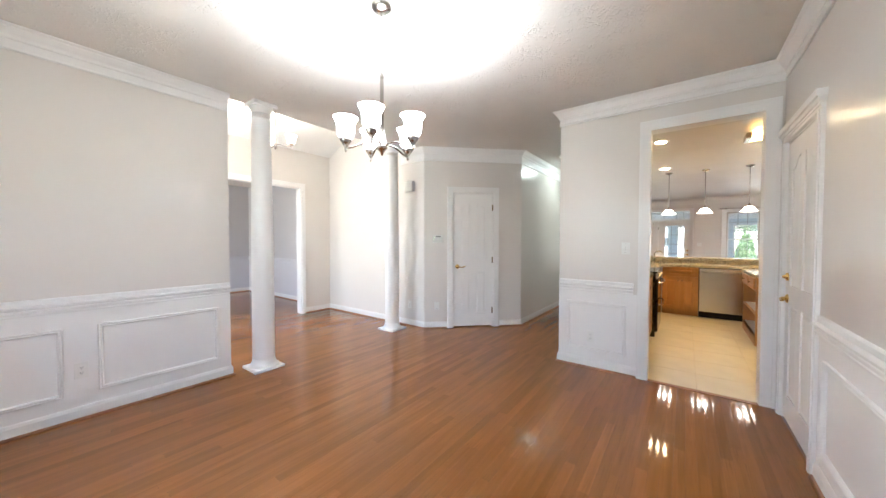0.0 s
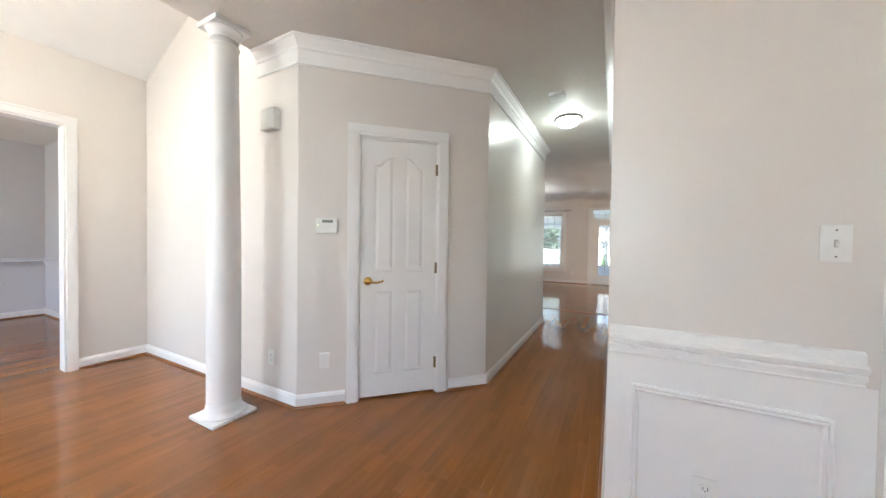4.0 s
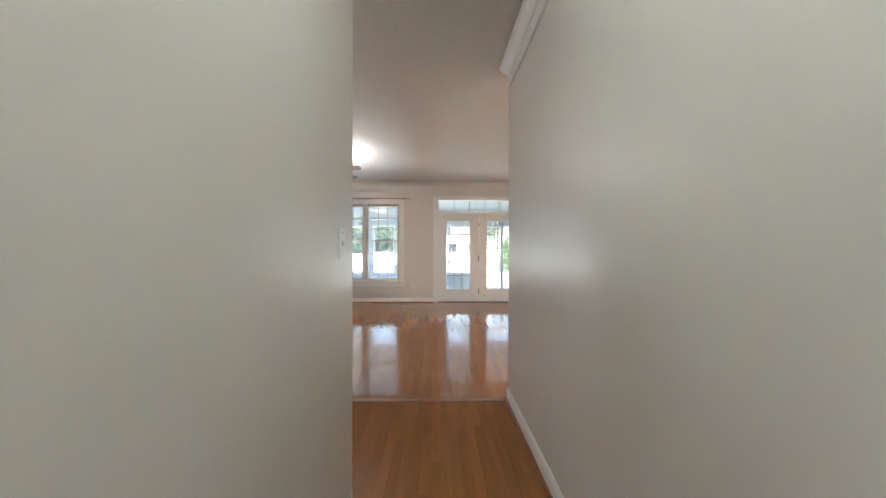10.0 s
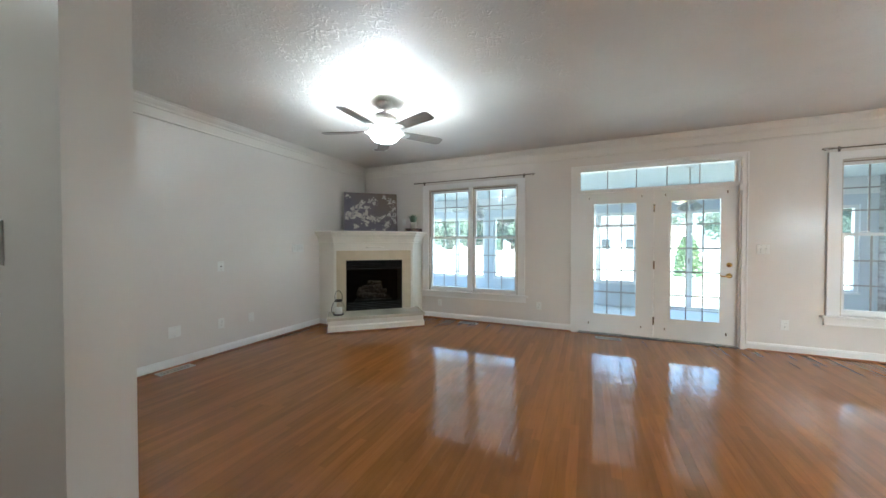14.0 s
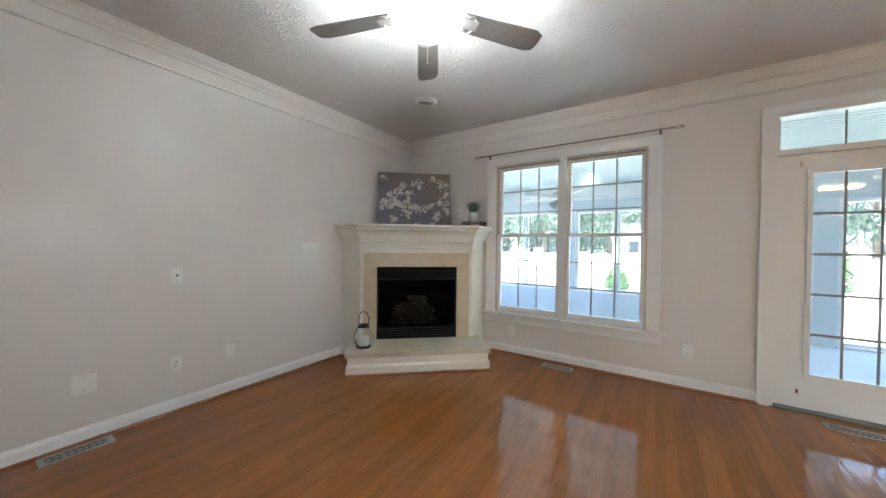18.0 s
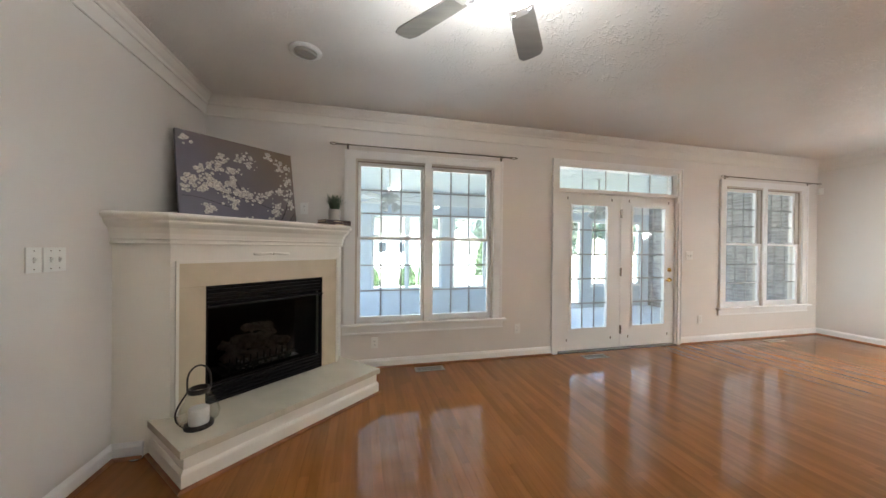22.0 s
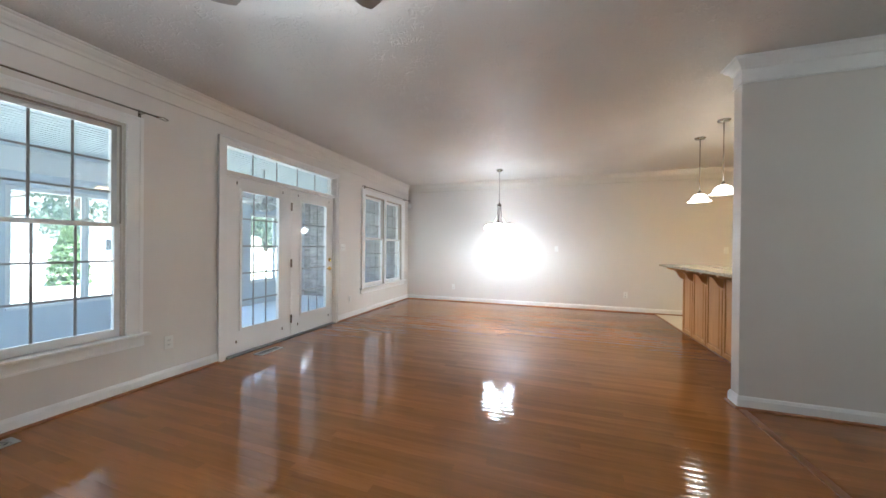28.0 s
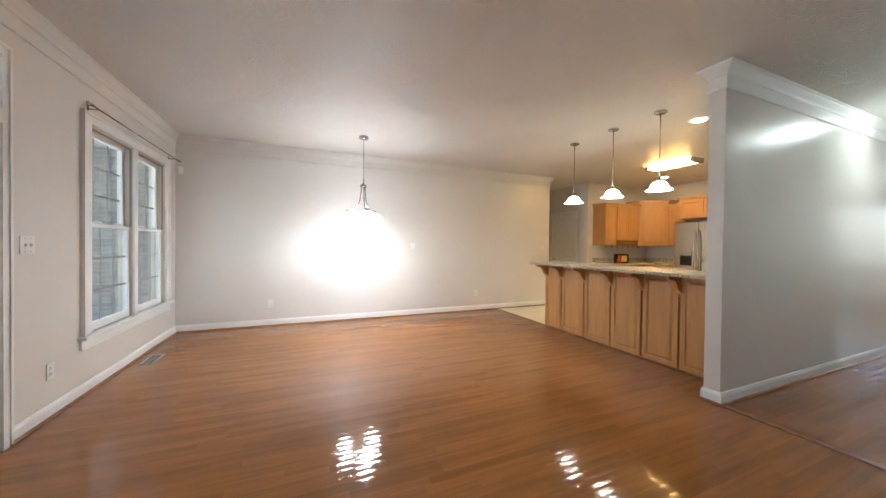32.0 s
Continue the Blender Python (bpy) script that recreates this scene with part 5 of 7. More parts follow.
# ---- kitchen ----
def front(parent, name, m, x0, x1, z0, z1, knob=None, mat=None, rise=0.0, f=0.055, relief=0.005):
    """A framed raised panel front (door or drawer) in the plane y = 0 that looks to -y, moved by m."""
    mat = mat or M_OAK
    f = min(f, (z1 - z0) * 0.28)
    t0 = -0.02 + relief + 0.003  # depth of the panel groove
    bm = boxes((x0, x1, t0, -0.001, z0, z1))
    bow = lambda l, r, z: [(r + (l - r) * k / 8, z - rise + rise * (1 - (k / 4 - 1) ** 2)) for k in range(9)] if rise else [(r, z), (l, z)]
    a, b, c, d = x0 + f + 0.006, x1 - f - 0.006, z0 + f + 0.006, z1 - f - 0.006
    if b - a > 0.05 and d - c > 0.05:
        o = [bm.verts.new((x, t0 - 0.0001, z)) for x, z in [(a, c), (b, c)] + bow(a, b, d)]
        i = [bm.verts.new((x, -0.0185, z)) for x, z in [(a + 0.025, c + 0.025), (b - 0.025, c + 0.025)] + bow(a + 0.025, b - 0.025, d - 0.025)]
        for k in range(len(o)):
            j = (k + 1) % len(o)
            bm.faces.new((o[k], o[j], i[j], i[k]))
        bm.faces.new(i)
    bm.transform(m)
    ob = part(name, bm, mat, parent)
    for kind, row in (("stile", (x0, x0 + f, z0, z1)), ("stile", (x1 - f, x1, z0, z1)), ("rail", (x0 + f, x1 - f, z0, z0 + f)), ("rail", (x0 + f, x1 - f, z1 - f, z1))):
        if rise and row[3] == z1 and kind == "rail":
            bm = plate_xz(bmesh.new(), [(row[0], z1), (row[1], z1)] + bow(row[0], row[1], z1 - f), -0.02, t0)
            bmesh.ops.recalc_face_normals(bm, faces=bm.faces)
        else:
            bm = box(bmesh.new(), row[0], row[1], -0.02, t0, row[2], row[3], 0.003)
        bm.transform(m)
        part(kind, bm, mat, ob)
    if knob:
        bm = lathe(bmesh.new(), [(0, 0), (0.006, 0), (0.005, 0.012), (0.013, 0.018), (0.012, 0.026), (0, 0.028)], 14, pose(knob[0], -0.02, knob[1], 90))
        bm.transform(m)
        part("knob", bm, M_NICKEL, ob, "brushed nickel knob", smooth=True)
    return ob


def unit(label, x, y, z, rz, w, d, h, fronts, mat=None, group="", kick=0.1):
    """A cabinet whose front looks to -y before it is turned."""
    t = thing("cabinet", label, "cabinet", x, y, z, rz, group=group)
    part("body", boxes((0, w, 0, d, kick, h)) if not kick else boxes((0, w, 0, d, kick, h), (0.0, w, 0.06, d, 0.002, kick)), mat or M_OAK, t)
    for row in fronts:
        front(t, row[0], Matrix(), *row[1:5], knob=row[5] if len(row) > 5 else None, mat=mat)
    return t


CH = 0.865
# run below the bar, fronts look south
YF = 3.55
unit("maple-stained base cabinet with sink below the granite counter", 0.77, YF, 0, 0, 0.52, 0.6, CH, [("drawer", 0.01, 0.51, 0.7, 0.85), ("door", 0.01, 0.255, 0.12, 0.69, (0.23, 0.62)), ("door", 0.265, 0.51, 0.12, 0.69, (0.29, 0.62))], group="kitchen base cabinets")
sinkcab = bpy.data.objects["cabinet"]
part("towel_bar", tube(bmesh.new(), [(0.1, -0.02, 0.8), (0.1, -0.045, 0.8), (0.42, -0.045, 0.8), (0.42, -0.02, 0.8)], 0.009, 8), M_PALEOAK, sinkcab, "pale wooden towel bar")
unit("narrow maple-stained base cabinet beside the dishwasher", 1.9, YF, 0, 0, 0.68, 0.6, CH, [("drawer", 0.01, 0.32, 0.7, 0.85, (0.16, 0.775)), ("door", 0.01, 0.32, 0.12, 0.69, (0.05, 0.6)), ("door", 0.33, 0.67, 0.12, 0.85, (0.37, 0.6))], group="kitchen base cabinets")


def dishwasher():
    t = thing("dishwasher", "stainless steel dishwasher with curved bar handle below the counter", "dishwasher", 1.295, YF, 0)
    part("body", boxes((0, 0.6, 0.02, 0.58, 0.1, 0.862)), M_BLACK, t)
    part("door", box(bmesh.new(), 0.004, 0.596, -0.03, 0.02, 0.11, 0.855, 0.006), M_STEEL, t, "brushed stainless steel door")
    part("handle", tube(bmesh.new(), curve_pts((0.05, -0.03, 0.8), (0.1, -0.085, 0.79), (0.5, -0.085, 0.79), (0.55, -0.03, 0.8), 14), 0.011, 10), M_STEEL, t, smooth=True)
    part("toe_kick", boxes((0.0, 0.6, 0.03, 0.06, 0.002, 0.1)), M_BLACK, t)


dishwasher()
# range run on the hall side, fronts look east
unit("maple-stained drawer base beside the range", 0.735, 0.66, 0, 90, 0.91, 0.615, CH, [("drawer", 0.01, 0.46, 0.7, 0.85, (0.23, 0.775)), ("drawer", 0.48, 0.9, 0.7, 0.85, (0.7, 0.775)), ("drawer", 0.01, 0.46, 0.42, 0.69, (0.23, 0.55)), ("drawer", 0.48, 0.9, 0.42, 0.69, (0.7, 0.55)),
      ("drawer", 0.01, 0.46, 0.12, 0.41, (0.23, 0.27)), ("drawer", 0.48, 0.9, 0.12, 0.41, (0.7, 0.27))], group="kitchen base cabinets")
unit("maple-stained corner base cabinet beyond the range", 0.735, 2.337, 0, 90, 1.2, 0.615, CH, [("door", 0.01, 0.4, 0.12, 0.85, (0.36, 0.7))], group="kitchen base cabinets")


def stove():
    t = thing("range", "black and stainless double-oven range between the cabinets", "range", 0.785, 1.575, 0, 90)
    part("body", boxes((0, 0.755, 0.0, 0.665, 0.03, 0.895)), M_GLOSSBLACK, t)
    part("cooktop", box(bmesh.new(), -0.002, 0.757, -0.02, 0.665, 0.895, 0.912, 0.004), M_GLOSSBLACK, t, "glossy black glass cooktop")
    for z0, z1 in ((0.1, 0.5), (0.52, 0.8)):
        d = part("oven_door", box(bmesh.new(), 0.01, 0.745, -0.03, 0.0, z0, z1, 0.005), M_GLOSSBLACK, t, "black glass oven door")
        part("handle", tube(bmesh.new(), curve_pts((0.06, -0.03, z1 - 0.04), (0.1, -0.1, z1 - 0.045), (0.65, -0.1, z1 - 0.045), (0.7, -0.03, z1 - 0.04), 12), 0.011, 8), M_STEEL, d, smooth=True)
    part("control_panel", box(bmesh.new(), 0.0, 0.755, -0.025, 0.0, 0.81, 0.89, 0.004), M_STEEL, t)
    for k in range(5):
        part("control_knob", lathe(bmesh.new(), [(0, 0), (0.02, 0), (0.017, 0.022), (0, 0.024)], 14, pose(0.1 + 0.138 * k, -0.025, 0.85, 90)), M_STEEL, t, smooth=True)


stove()


def slab(name, label, pts, z0=CH + 0.001, z1=0.9):
    bm = prism(bmesh.new(), pts, z0, z1)
    bmesh.ops.bevel(bm, geom=[e for e in bm.edges if abs(e.verts[0].co.z - e.verts[1].co.z) < 1e-5 and e.verts[0].co.z > (z0 + z1) / 2], offset=0.006, segments=2, affect="EDGES")
    return solo(name, bm, M_GRANITE, label, "countertop")


slab("countertop", "speckled granite counter round the sink corner", [(0.116, 2.335), (0.765, 2.335), (0.765, 3.32), (0.95, 3.52), (2.6, 3.52), (2.6, 4.198), (0.116, 4.198)])
slab("countertop", "speckled granite counter beside the range", [(0.116, 0.64), (0.765, 0.64), (0.765, 1.572), (0.116, 1.572)])
# raised bar between kitchen and great room
wall("wall_bar", 0.116, 2.585, 4.2, 4.44, z1=0.972)
solo("backsplash", boxes((0.116, 2.585, 4.178, 4.1985, 0.901, 0.971)), M_GRANITE, "speckled granite backsplash below the bar top", "backsplash")
slab("countertop", "long speckled granite bar top on wooden corbels", [(0.116, 4.13), (2.66, 4.13), (2.66, 4.74), (2.63, 4.78), (0.116, 4.78)], 0.977, 1.006)
t = thing("bar_panelling", "honey-stained wooden panelling on the front of the bar", "panelling", 0, 4.44, 0)
JX = [2.6, 2.24, 1.82, 1.4, 0.99, 0.59, 0.17]
# the backing's dark colour paints the shadow between the panels
part("backing", boxes((0.118, 2.6, 0.001, 0.022, 0.004, 0.968)), M_OAKSHADE, t, "cabinet wood darkened for the shade in the joints")
part("end_panel", boxes((2.586, 2.6, -0.24, 0.0, 0.004, 0.968)), M_PALEOAK, t)
flip = pose(0, 0.022, 0, 0, 0, 180)
for a, b in zip(JX[1:], JX):
    front(t, "panel", flip, -b + 0.009, -a - 0.009, 0.014, 0.965, mat=M_PALEOAK, f=0.05, relief=0.008)


def corbel(x):
    c = thing("corbel", "carved wooden corbel under the bar top", "corbel", x, 4.462, 0, group="corbels of the bar")
    pts = [(0.0, 0.972), (0.23, 0.972), (0.23, 0.945), (0.2, 0.935)] + [(p.x, p.z) for p in curve_pts((0.19, 0, 0.93), (0.07, 0, 0.93), (0.12, 0, 0.83), (0.02, 0, 0.79), 8)] + [(0.02, 0.77), (0.0, 0.76)]
    bm = bmesh.new()
    a = [bm.verts.new((-0.022, y, z)) for y, z in pts]
    b = [bm.verts.new((0.022, y, z)) for y, z in pts]
    bm.faces.new(a[::-1]), bm.faces.new(b)
    for i in range(len(pts)):
        j = (i + 1) % len(pts)
        bm.faces.new((a[i], a[j], b[j], b[i]))
    bmesh.ops.recalc_face_normals(bm, faces=bm.faces)
    part("bracket", bm, M_PALEOAK, c)


for x in (2.56, 2.24, 1.82, 1.4, 0.99, 0.59):
    corbel(x)


def faucet():
    t = thing("faucet", "tall brushed nickel kitchen faucet with side levers", "faucet", 0.62, 3.86, 0.9005, 0)
    part("base", lathe(bmesh.new(), [(0, 0), (0.026, 0), (0.024, 0.02), (0.014, 0.03), (0, 0.03)], 18), M_NICKEL, t, smooth=True)
    part("spout", tube(bmesh.new(), [(0, 0, 0.02), (0, 0, 0.16)] + [(0.075 - 0.075 * math.cos(a), -0.02 * a, 0.16 + 0.075 * math.sin(a)) for a in (i * math.pi / 10 for i in range(1, 9))], 0.011, 10), M_NICKEL, t, smooth=True)
    for s in (-0.1, 0.1):
        part("lever", tube(bmesh.new(), [(s, 0, 0), (s, 0, 0.06), (s * 1.4, -0.02, 0.085)], 0.009, 8), M_NICKEL, t, smooth=True)


faucet()


def shelf_island():
    t = thing("kitchen_island", "maple-stained island with open shelves, two drawers and granite top", "kitchen island", 0, 0, 0)
    x0, x1, y0, y1 = 1.815, 2.5, 1.985, 3.08
    part("end_panel", boxes((x0, x1, y0, y0 + 0.02, 0.004, 0.865)), M_OAK, t)
    part("end_panel", boxes((x0, x1, y1 - 0.02, y1, 0.004, 0.865)), M_OAK, t)
    part("back_panel", boxes((x1 - 0.02, x1, y0 + 0.02, y1 - 0.02, 0.004, 0.865)), M_OAK, t)
    part("inner_back", boxes((x0 + 0.33, x0 + 0.345, y0 + 0.02, y1 - 0.02, 0.1, 0.7)), M_OAKSHADE, t)
    part("plinth", boxes((x0, x0 + 0.02, y0 + 0.02, y1 - 0.02, 0.004, 0.13)), M_OAK, t)
    for z in (0.13, 0.41):
        part("shelf", boxes((x0, x0 + 0.33, y0 + 0.02, y1 - 0.02, z - 0.02, z)), M_OAK, t)
        part("shelf_liner", boxes((x0 + 0.02, x0 + 0.32, y0 + 0.03, y1 - 0.03, z + 0.0005, z + 0.003)), M_PLASTIC, t, "white shelf liner")
    part("face_rail", boxes((x0, x0 + 0.02, y0 + 0.02, y1 - 0.02, 0.69, 0.715), (x0, x0 + 0.02, y0 + 0.02, y1 - 0.02, 0.85, 0.865)), M_OAK, t)
    part("drawer_box", boxes((x0 + 0.02, x1 - 0.03, y0 + 0.02, y1 - 0.02, 0.7, 0.86)), M_OAKSHADE, t)
    turn = pose(x0, y1, 0, 0, 0, -90)
    for a, b in ((0.03, 0.54), (0.555, 1.065)):
        front(t, "drawer", turn, a, b, 0.718, 0.848, knob=((a + b) / 2, 0.783))
    bm = prism(bmesh.new(), [(1.79, 2.06), (1.81, 1.99), (1.87, 1.96), (2.55, 1.96), (2.55, 3.1), (1.87, 3.1), (1.81, 3.07), (1.79, 3.0)], 0.866, 0.9)
    part("granite_top", bm, M_GRANITE, t, "speckled granite island top")


shelf_island()


def fridge():
    t = thing("refrigerator", "stainless steel side-by-side refrigerator with ice dispenser", "refrigerator", 2.86, 0.86, 0, 180)
    part("body", boxes((0, 0.91, 0.04, 0.74, 0.02, 1.77)), M_STEEL, t)
    for k, (a, b) in enumerate(((0.004, 0.44), (0.446, 0.906))):
        d = part("door", box(bmesh.new(), a, b, -0.03, 0.035, 0.05, 1.775, 0.012), M_STEEL, t, "brushed stainless steel door")
        hx = b - 0.035 if k == 0 else a + 0.035
        part("handle", tube(bmesh.new(), curve_pts((hx, -0.03, 0.6), (hx, -0.1, 0.75), (hx, -0.1, 1.45), (hx, -0.03, 1.6), 14), 0.013, 10), M_STEEL, d, smooth=True)
    part("dispenser", boxes((0.12, 0.34, -0.034, -0.03, 0.9, 1.2)), M_GLOSSBLACK, t, "black ice and water dispenser")
    part("dispenser_panel", boxes((0.12, 0.34, -0.04, -0.034, 1.1, 1.2)), M_STEEL, t)


fridge()
# upper cabinets
ZU, TU = 1.29, 2.18


def upper(label, x, y, rz, w, z0, z1, d, doors, cubby=False):
    t = thing("wall_cabinet", label, "cabinet", x, y, 0, rz, group="kitchen wall cabinets")
    zb = z0 + (0.12 if cubby else 0)
    part("body", boxes((0, w, 0, d, zb, z1)), M_OAK, t)
    n = len(doors)
    for a, b in doors:
        front(t, "door", Matrix(), a, b, zb + 0.01, z1 - 0.01)
    part("crown", boxes((-0.015, w + 0.015, -0.035, d, z1, z1 + 0.025), (-0.03, w + 0.03, -0.05, d, z1 + 0.025, z1 + 0.045)), M_OAK, t)
    if cubby:
        k = 5
        rows = [(0, w, 0.0, d, z0, z0 + 0.012), (0, w, d - 0.01, d, z0 + 0.012, zb)] + [(w * i / k - 0.006, w * i / k + 0.006, 0.0, d - 0.01, z0 + 0.012, zb) for i in range(k + 1)]
        part("cubby_rack", boxes(*rows), M_OAK, t, "small open pigeonholes")
        part("cubby_shelf", boxes((0, w, 0.0, d - 0.01, z0 + 0.06, z0 + 0.068)), M_OAK, t)
    return t


upper("honey-stained wall cabinet with one raised panel door", 3.67, 1.945, -90, 0.34, ZU, TU, 0.325, [(0.01, 0.33)])
upper("honey-stained wall cabinet with pigeonholes below", 3.67, 1.6, -90, 0.74, ZU, TU, 0.325, [(0.01, 0.365), (0.375, 0.73)], cubby=True)
t = thing("wall_cabinet", "tall honey-stained corner wall cabinet set at an angle", "cabinet", 0, 0, 0, group="kitchen wall cabinets")
pts = [(3.995, 0.12), (3.995, 0.85), (3.67, 0.85), (3.27, 0.445), (3.27, 0.12)]
part("body", prism(bmesh.new(), pts, ZU, 2.3), M_OAK, t)
part("crown", prism(bmesh.new(), [(3.995, 0.12), (3.995, 0.88), (3.66, 0.885), (3.235, 0.455), (3.235, 0.12)], 2.301, 2.34), M_OAK, t)
dl = math.hypot(0.4, 0.405)
front(t, "door", Matrix.Translation((3.67, 0.85, 0)) @ Matrix.Rotation(math.atan2(-0.405, -0.4), 4, "Z"), 0.015, dl - 0.015, ZU + 0.01, 2.29)
upper("narrow honey-stained wall cabinet beside the refrigerator", 3.26, 0.445, 180, 0.36, ZU, TU, 0.325, [(0.01, 0.35)])
upper("honey-stained wall cabinet above the refrigerator", 2.87, 0.73, 180, 0.94, 1.86, 2.26, 0.61, [(0.01, 0.465), (0.475, 0.93)])
for k in range(7):
    hk = thing("cup_hook", "small dark hook below the wall cabinets", "hook", 3.72, 1.85 - 0.17 * k, ZU - 0.001, group="cup hooks")
    part("hook", tube(bmesh.new(), curve_pts((0, 0, 0), (0, 0, -0.05), (-0.03, 0, -0.06), (-0.03, 0, -0.03), 6), 0.006, 6), M_IRON, hk)
unit("maple-stained base cabinets along the east wall", 3.38, 1.93, 0, -90, 1.2, 0.61, CH, [("door", 0.01, 0.39, 0.12, 0.85, (0.34, 0.7)), ("door", 0.4, 0.79, 0.12, 0.85, (0.45, 0.7)), ("door", 0.8, 1.19, 0.12, 0.85, (0.85, 0.7))], group="kitchen base cabinets")
unit("maple-stained corner base cabinet", 3.99, 0.72, 0, 180, 1.1, 0.6, CH, [("door", 0.65, 1.09, 0.12, 0.85, (0.7, 0.7))], group="kitchen base cabinets")
slab("countertop", "speckled granite counter in the far corner", [(2.89, 0.118), (3.996, 0.118), (3.996, 1.95), (3.36, 1.95), (3.36, 0.75), (2.89, 0.75)])
solo("backsplash", boxes((3.975, 3.9965, 0.14, 1.94, 0.901, 1.0), (2.9, 3.975, 0.118, 0.139, 0.901, 1.0)), M_GRANITE, "low granite backsplash in the far corner", "backsplash")
t = thing("countertop_box", "black box with yellow and red print on the counter", "box", 3.72, 1.36, 0.9005, -118)
part("case", box(bmesh.new(), -0.14, 0.14, -0.06, 0.06, 0, 0.2, 0.004), M_BLACK, t)
part("yellow_label", boxes((-0.02, 0.1, -0.063, -0.0605, 0.03, 0.16)), M_YELLOWP, t)
part("red_label", boxes((-0.1, -0.04, -0.063, -0.0605, 0.09, 0.17)), M_RED, t)
t = thing("canister", "small red tin on the counter", "tin", 3.62, 1.55, 0.9005)
part("tin", lathe(bmesh.new(), [(0, 0), (0.045, 0), (0.045, 0.08), (0.042, 0.085), (0, 0.085)], 20), M_RED, t, smooth=True)
plate("outlet", XE, 1.55, 1.1, FACE_W)


# ---- lamps ----
FAN_W, DINE_W, FOYER_W, BREAK_W, KP_W = 4.3, 2.9, 7.2, 2.7, 1.0
def ceiling_fan():
    x, y = -2.345, 7.33
    t = thing("ceiling_fan", "brushed nickel ceiling fan with five grey-brown blades and a lit bowl", "ceiling fan", x, y, 0)
    part("canopy", lathe(bmesh.new(), [(0, 2.709), (0.075, 2.709), (0.078, 2.7), (0.07, 2.68), (0.05, 2.665), (0.03, 2.655), (0, 2.655)], 32), M_FANMETAL, t, smooth=True)
    part("downrod", cyl(bmesh.new(), (0, 0, 2.585), (0, 0, 2.71), 0.014, 14), M_FANMETAL, t, smooth=True)
    part("ball_collar", lathe(bmesh.new(), [(0, 2.63), (0.022, 2.626), (0.036, 2.612), (0.03, 2.597), (0, 2.589)], 20), M_FANMETAL, t, smooth=True)
    part("motor", lathe(bmesh.new(), [(0, 2.59), (0.06, 2.59), (0.1, 2.578), (0.125, 2.555), (0.13, 2.525), (0.115, 2.5), (0.09, 2.48), (0.083, 2.455), (0.066, 2.445), (0, 2.445)], 36), M_FANMETAL, t, smooth=True)
    part("light_collar", lathe(bmesh.new(), [(0, 2.446), (0.045, 2.446), (0.045, 2.425), (0.05, 2.41), (0.05, 2.402), (0, 2.402)], 32), M_FANMETAL, t, smooth=True)
    part("glass_bowl", shell([(0.001, 2.305), (0.025, 2.306), (0.068, 2.312), (0.108, 2.327), (0.136, 2.349), (0.149, 2.373), (0.147, 2.388), (0.136, 2.397)], 0.004, 32, wave=lambda a, z: 1 + 0.02 * math.cos(12 * a)), G_FAN, t, "lit frosted glass bowl", smooth=True)
    for k in range(3):
        a = radians(40 + 120 * k)
        bulb(x + 0.06 * math.cos(a), y + 0.06 * math.sin(a), 2.382, FAN_W, COOL, 0.025)
    part("pull_chain", cyl(bmesh.new(), (0.0, 0.0, 2.307), (0.0, 0.0, 2.165), 0.0012, 6), M_FANMETAL, t)
    for k in range(5):
        m = pose(0, 0, 2.415, 0, 0, -90 + 72 * k)
        bm = bmesh.new()
        for q in (-1, 1):
            tube(bm, curve_pts((0.1, q * 0.01, 0.06), (0.14, q * 0.07, 0.03), (0.155, q * 0.07, -0.03), (0.2, q * 0.03, -0.004)), 0.0055, 6)
            tube(bm, curve_pts((0.2, q * 0.03, -0.004), (0.215, q * 0.06, -0.004), (0.25, q * 0.055, -0.004), (0.25, q * 0.03, -0.004), 6), 0.004, 6)
        box(bm, 0.19, 0.27, -0.03, 0.03, -0.004, 0.0)
        bm.transform(m @ pose(0, 0, 0, -11))
        part("blade_iron", bm, M_FANMETAL, t)
        pts = [(0.19, -0.055), (0.6, -0.07), (0.645, -0.052), (0.65, -0.02), (0.65, 0.02), (0.645, 0.052), (0.6, 0.07), (0.19, 0.055)]
        bm = prism(bmesh.new(), pts, 0.0, 0.007)
        bm.transform(m @ pose(0, 0, 0, -11))
        part("blade", bm, M_FANBLADE, t, "grey-brown fan blade")


ceiling_fan()


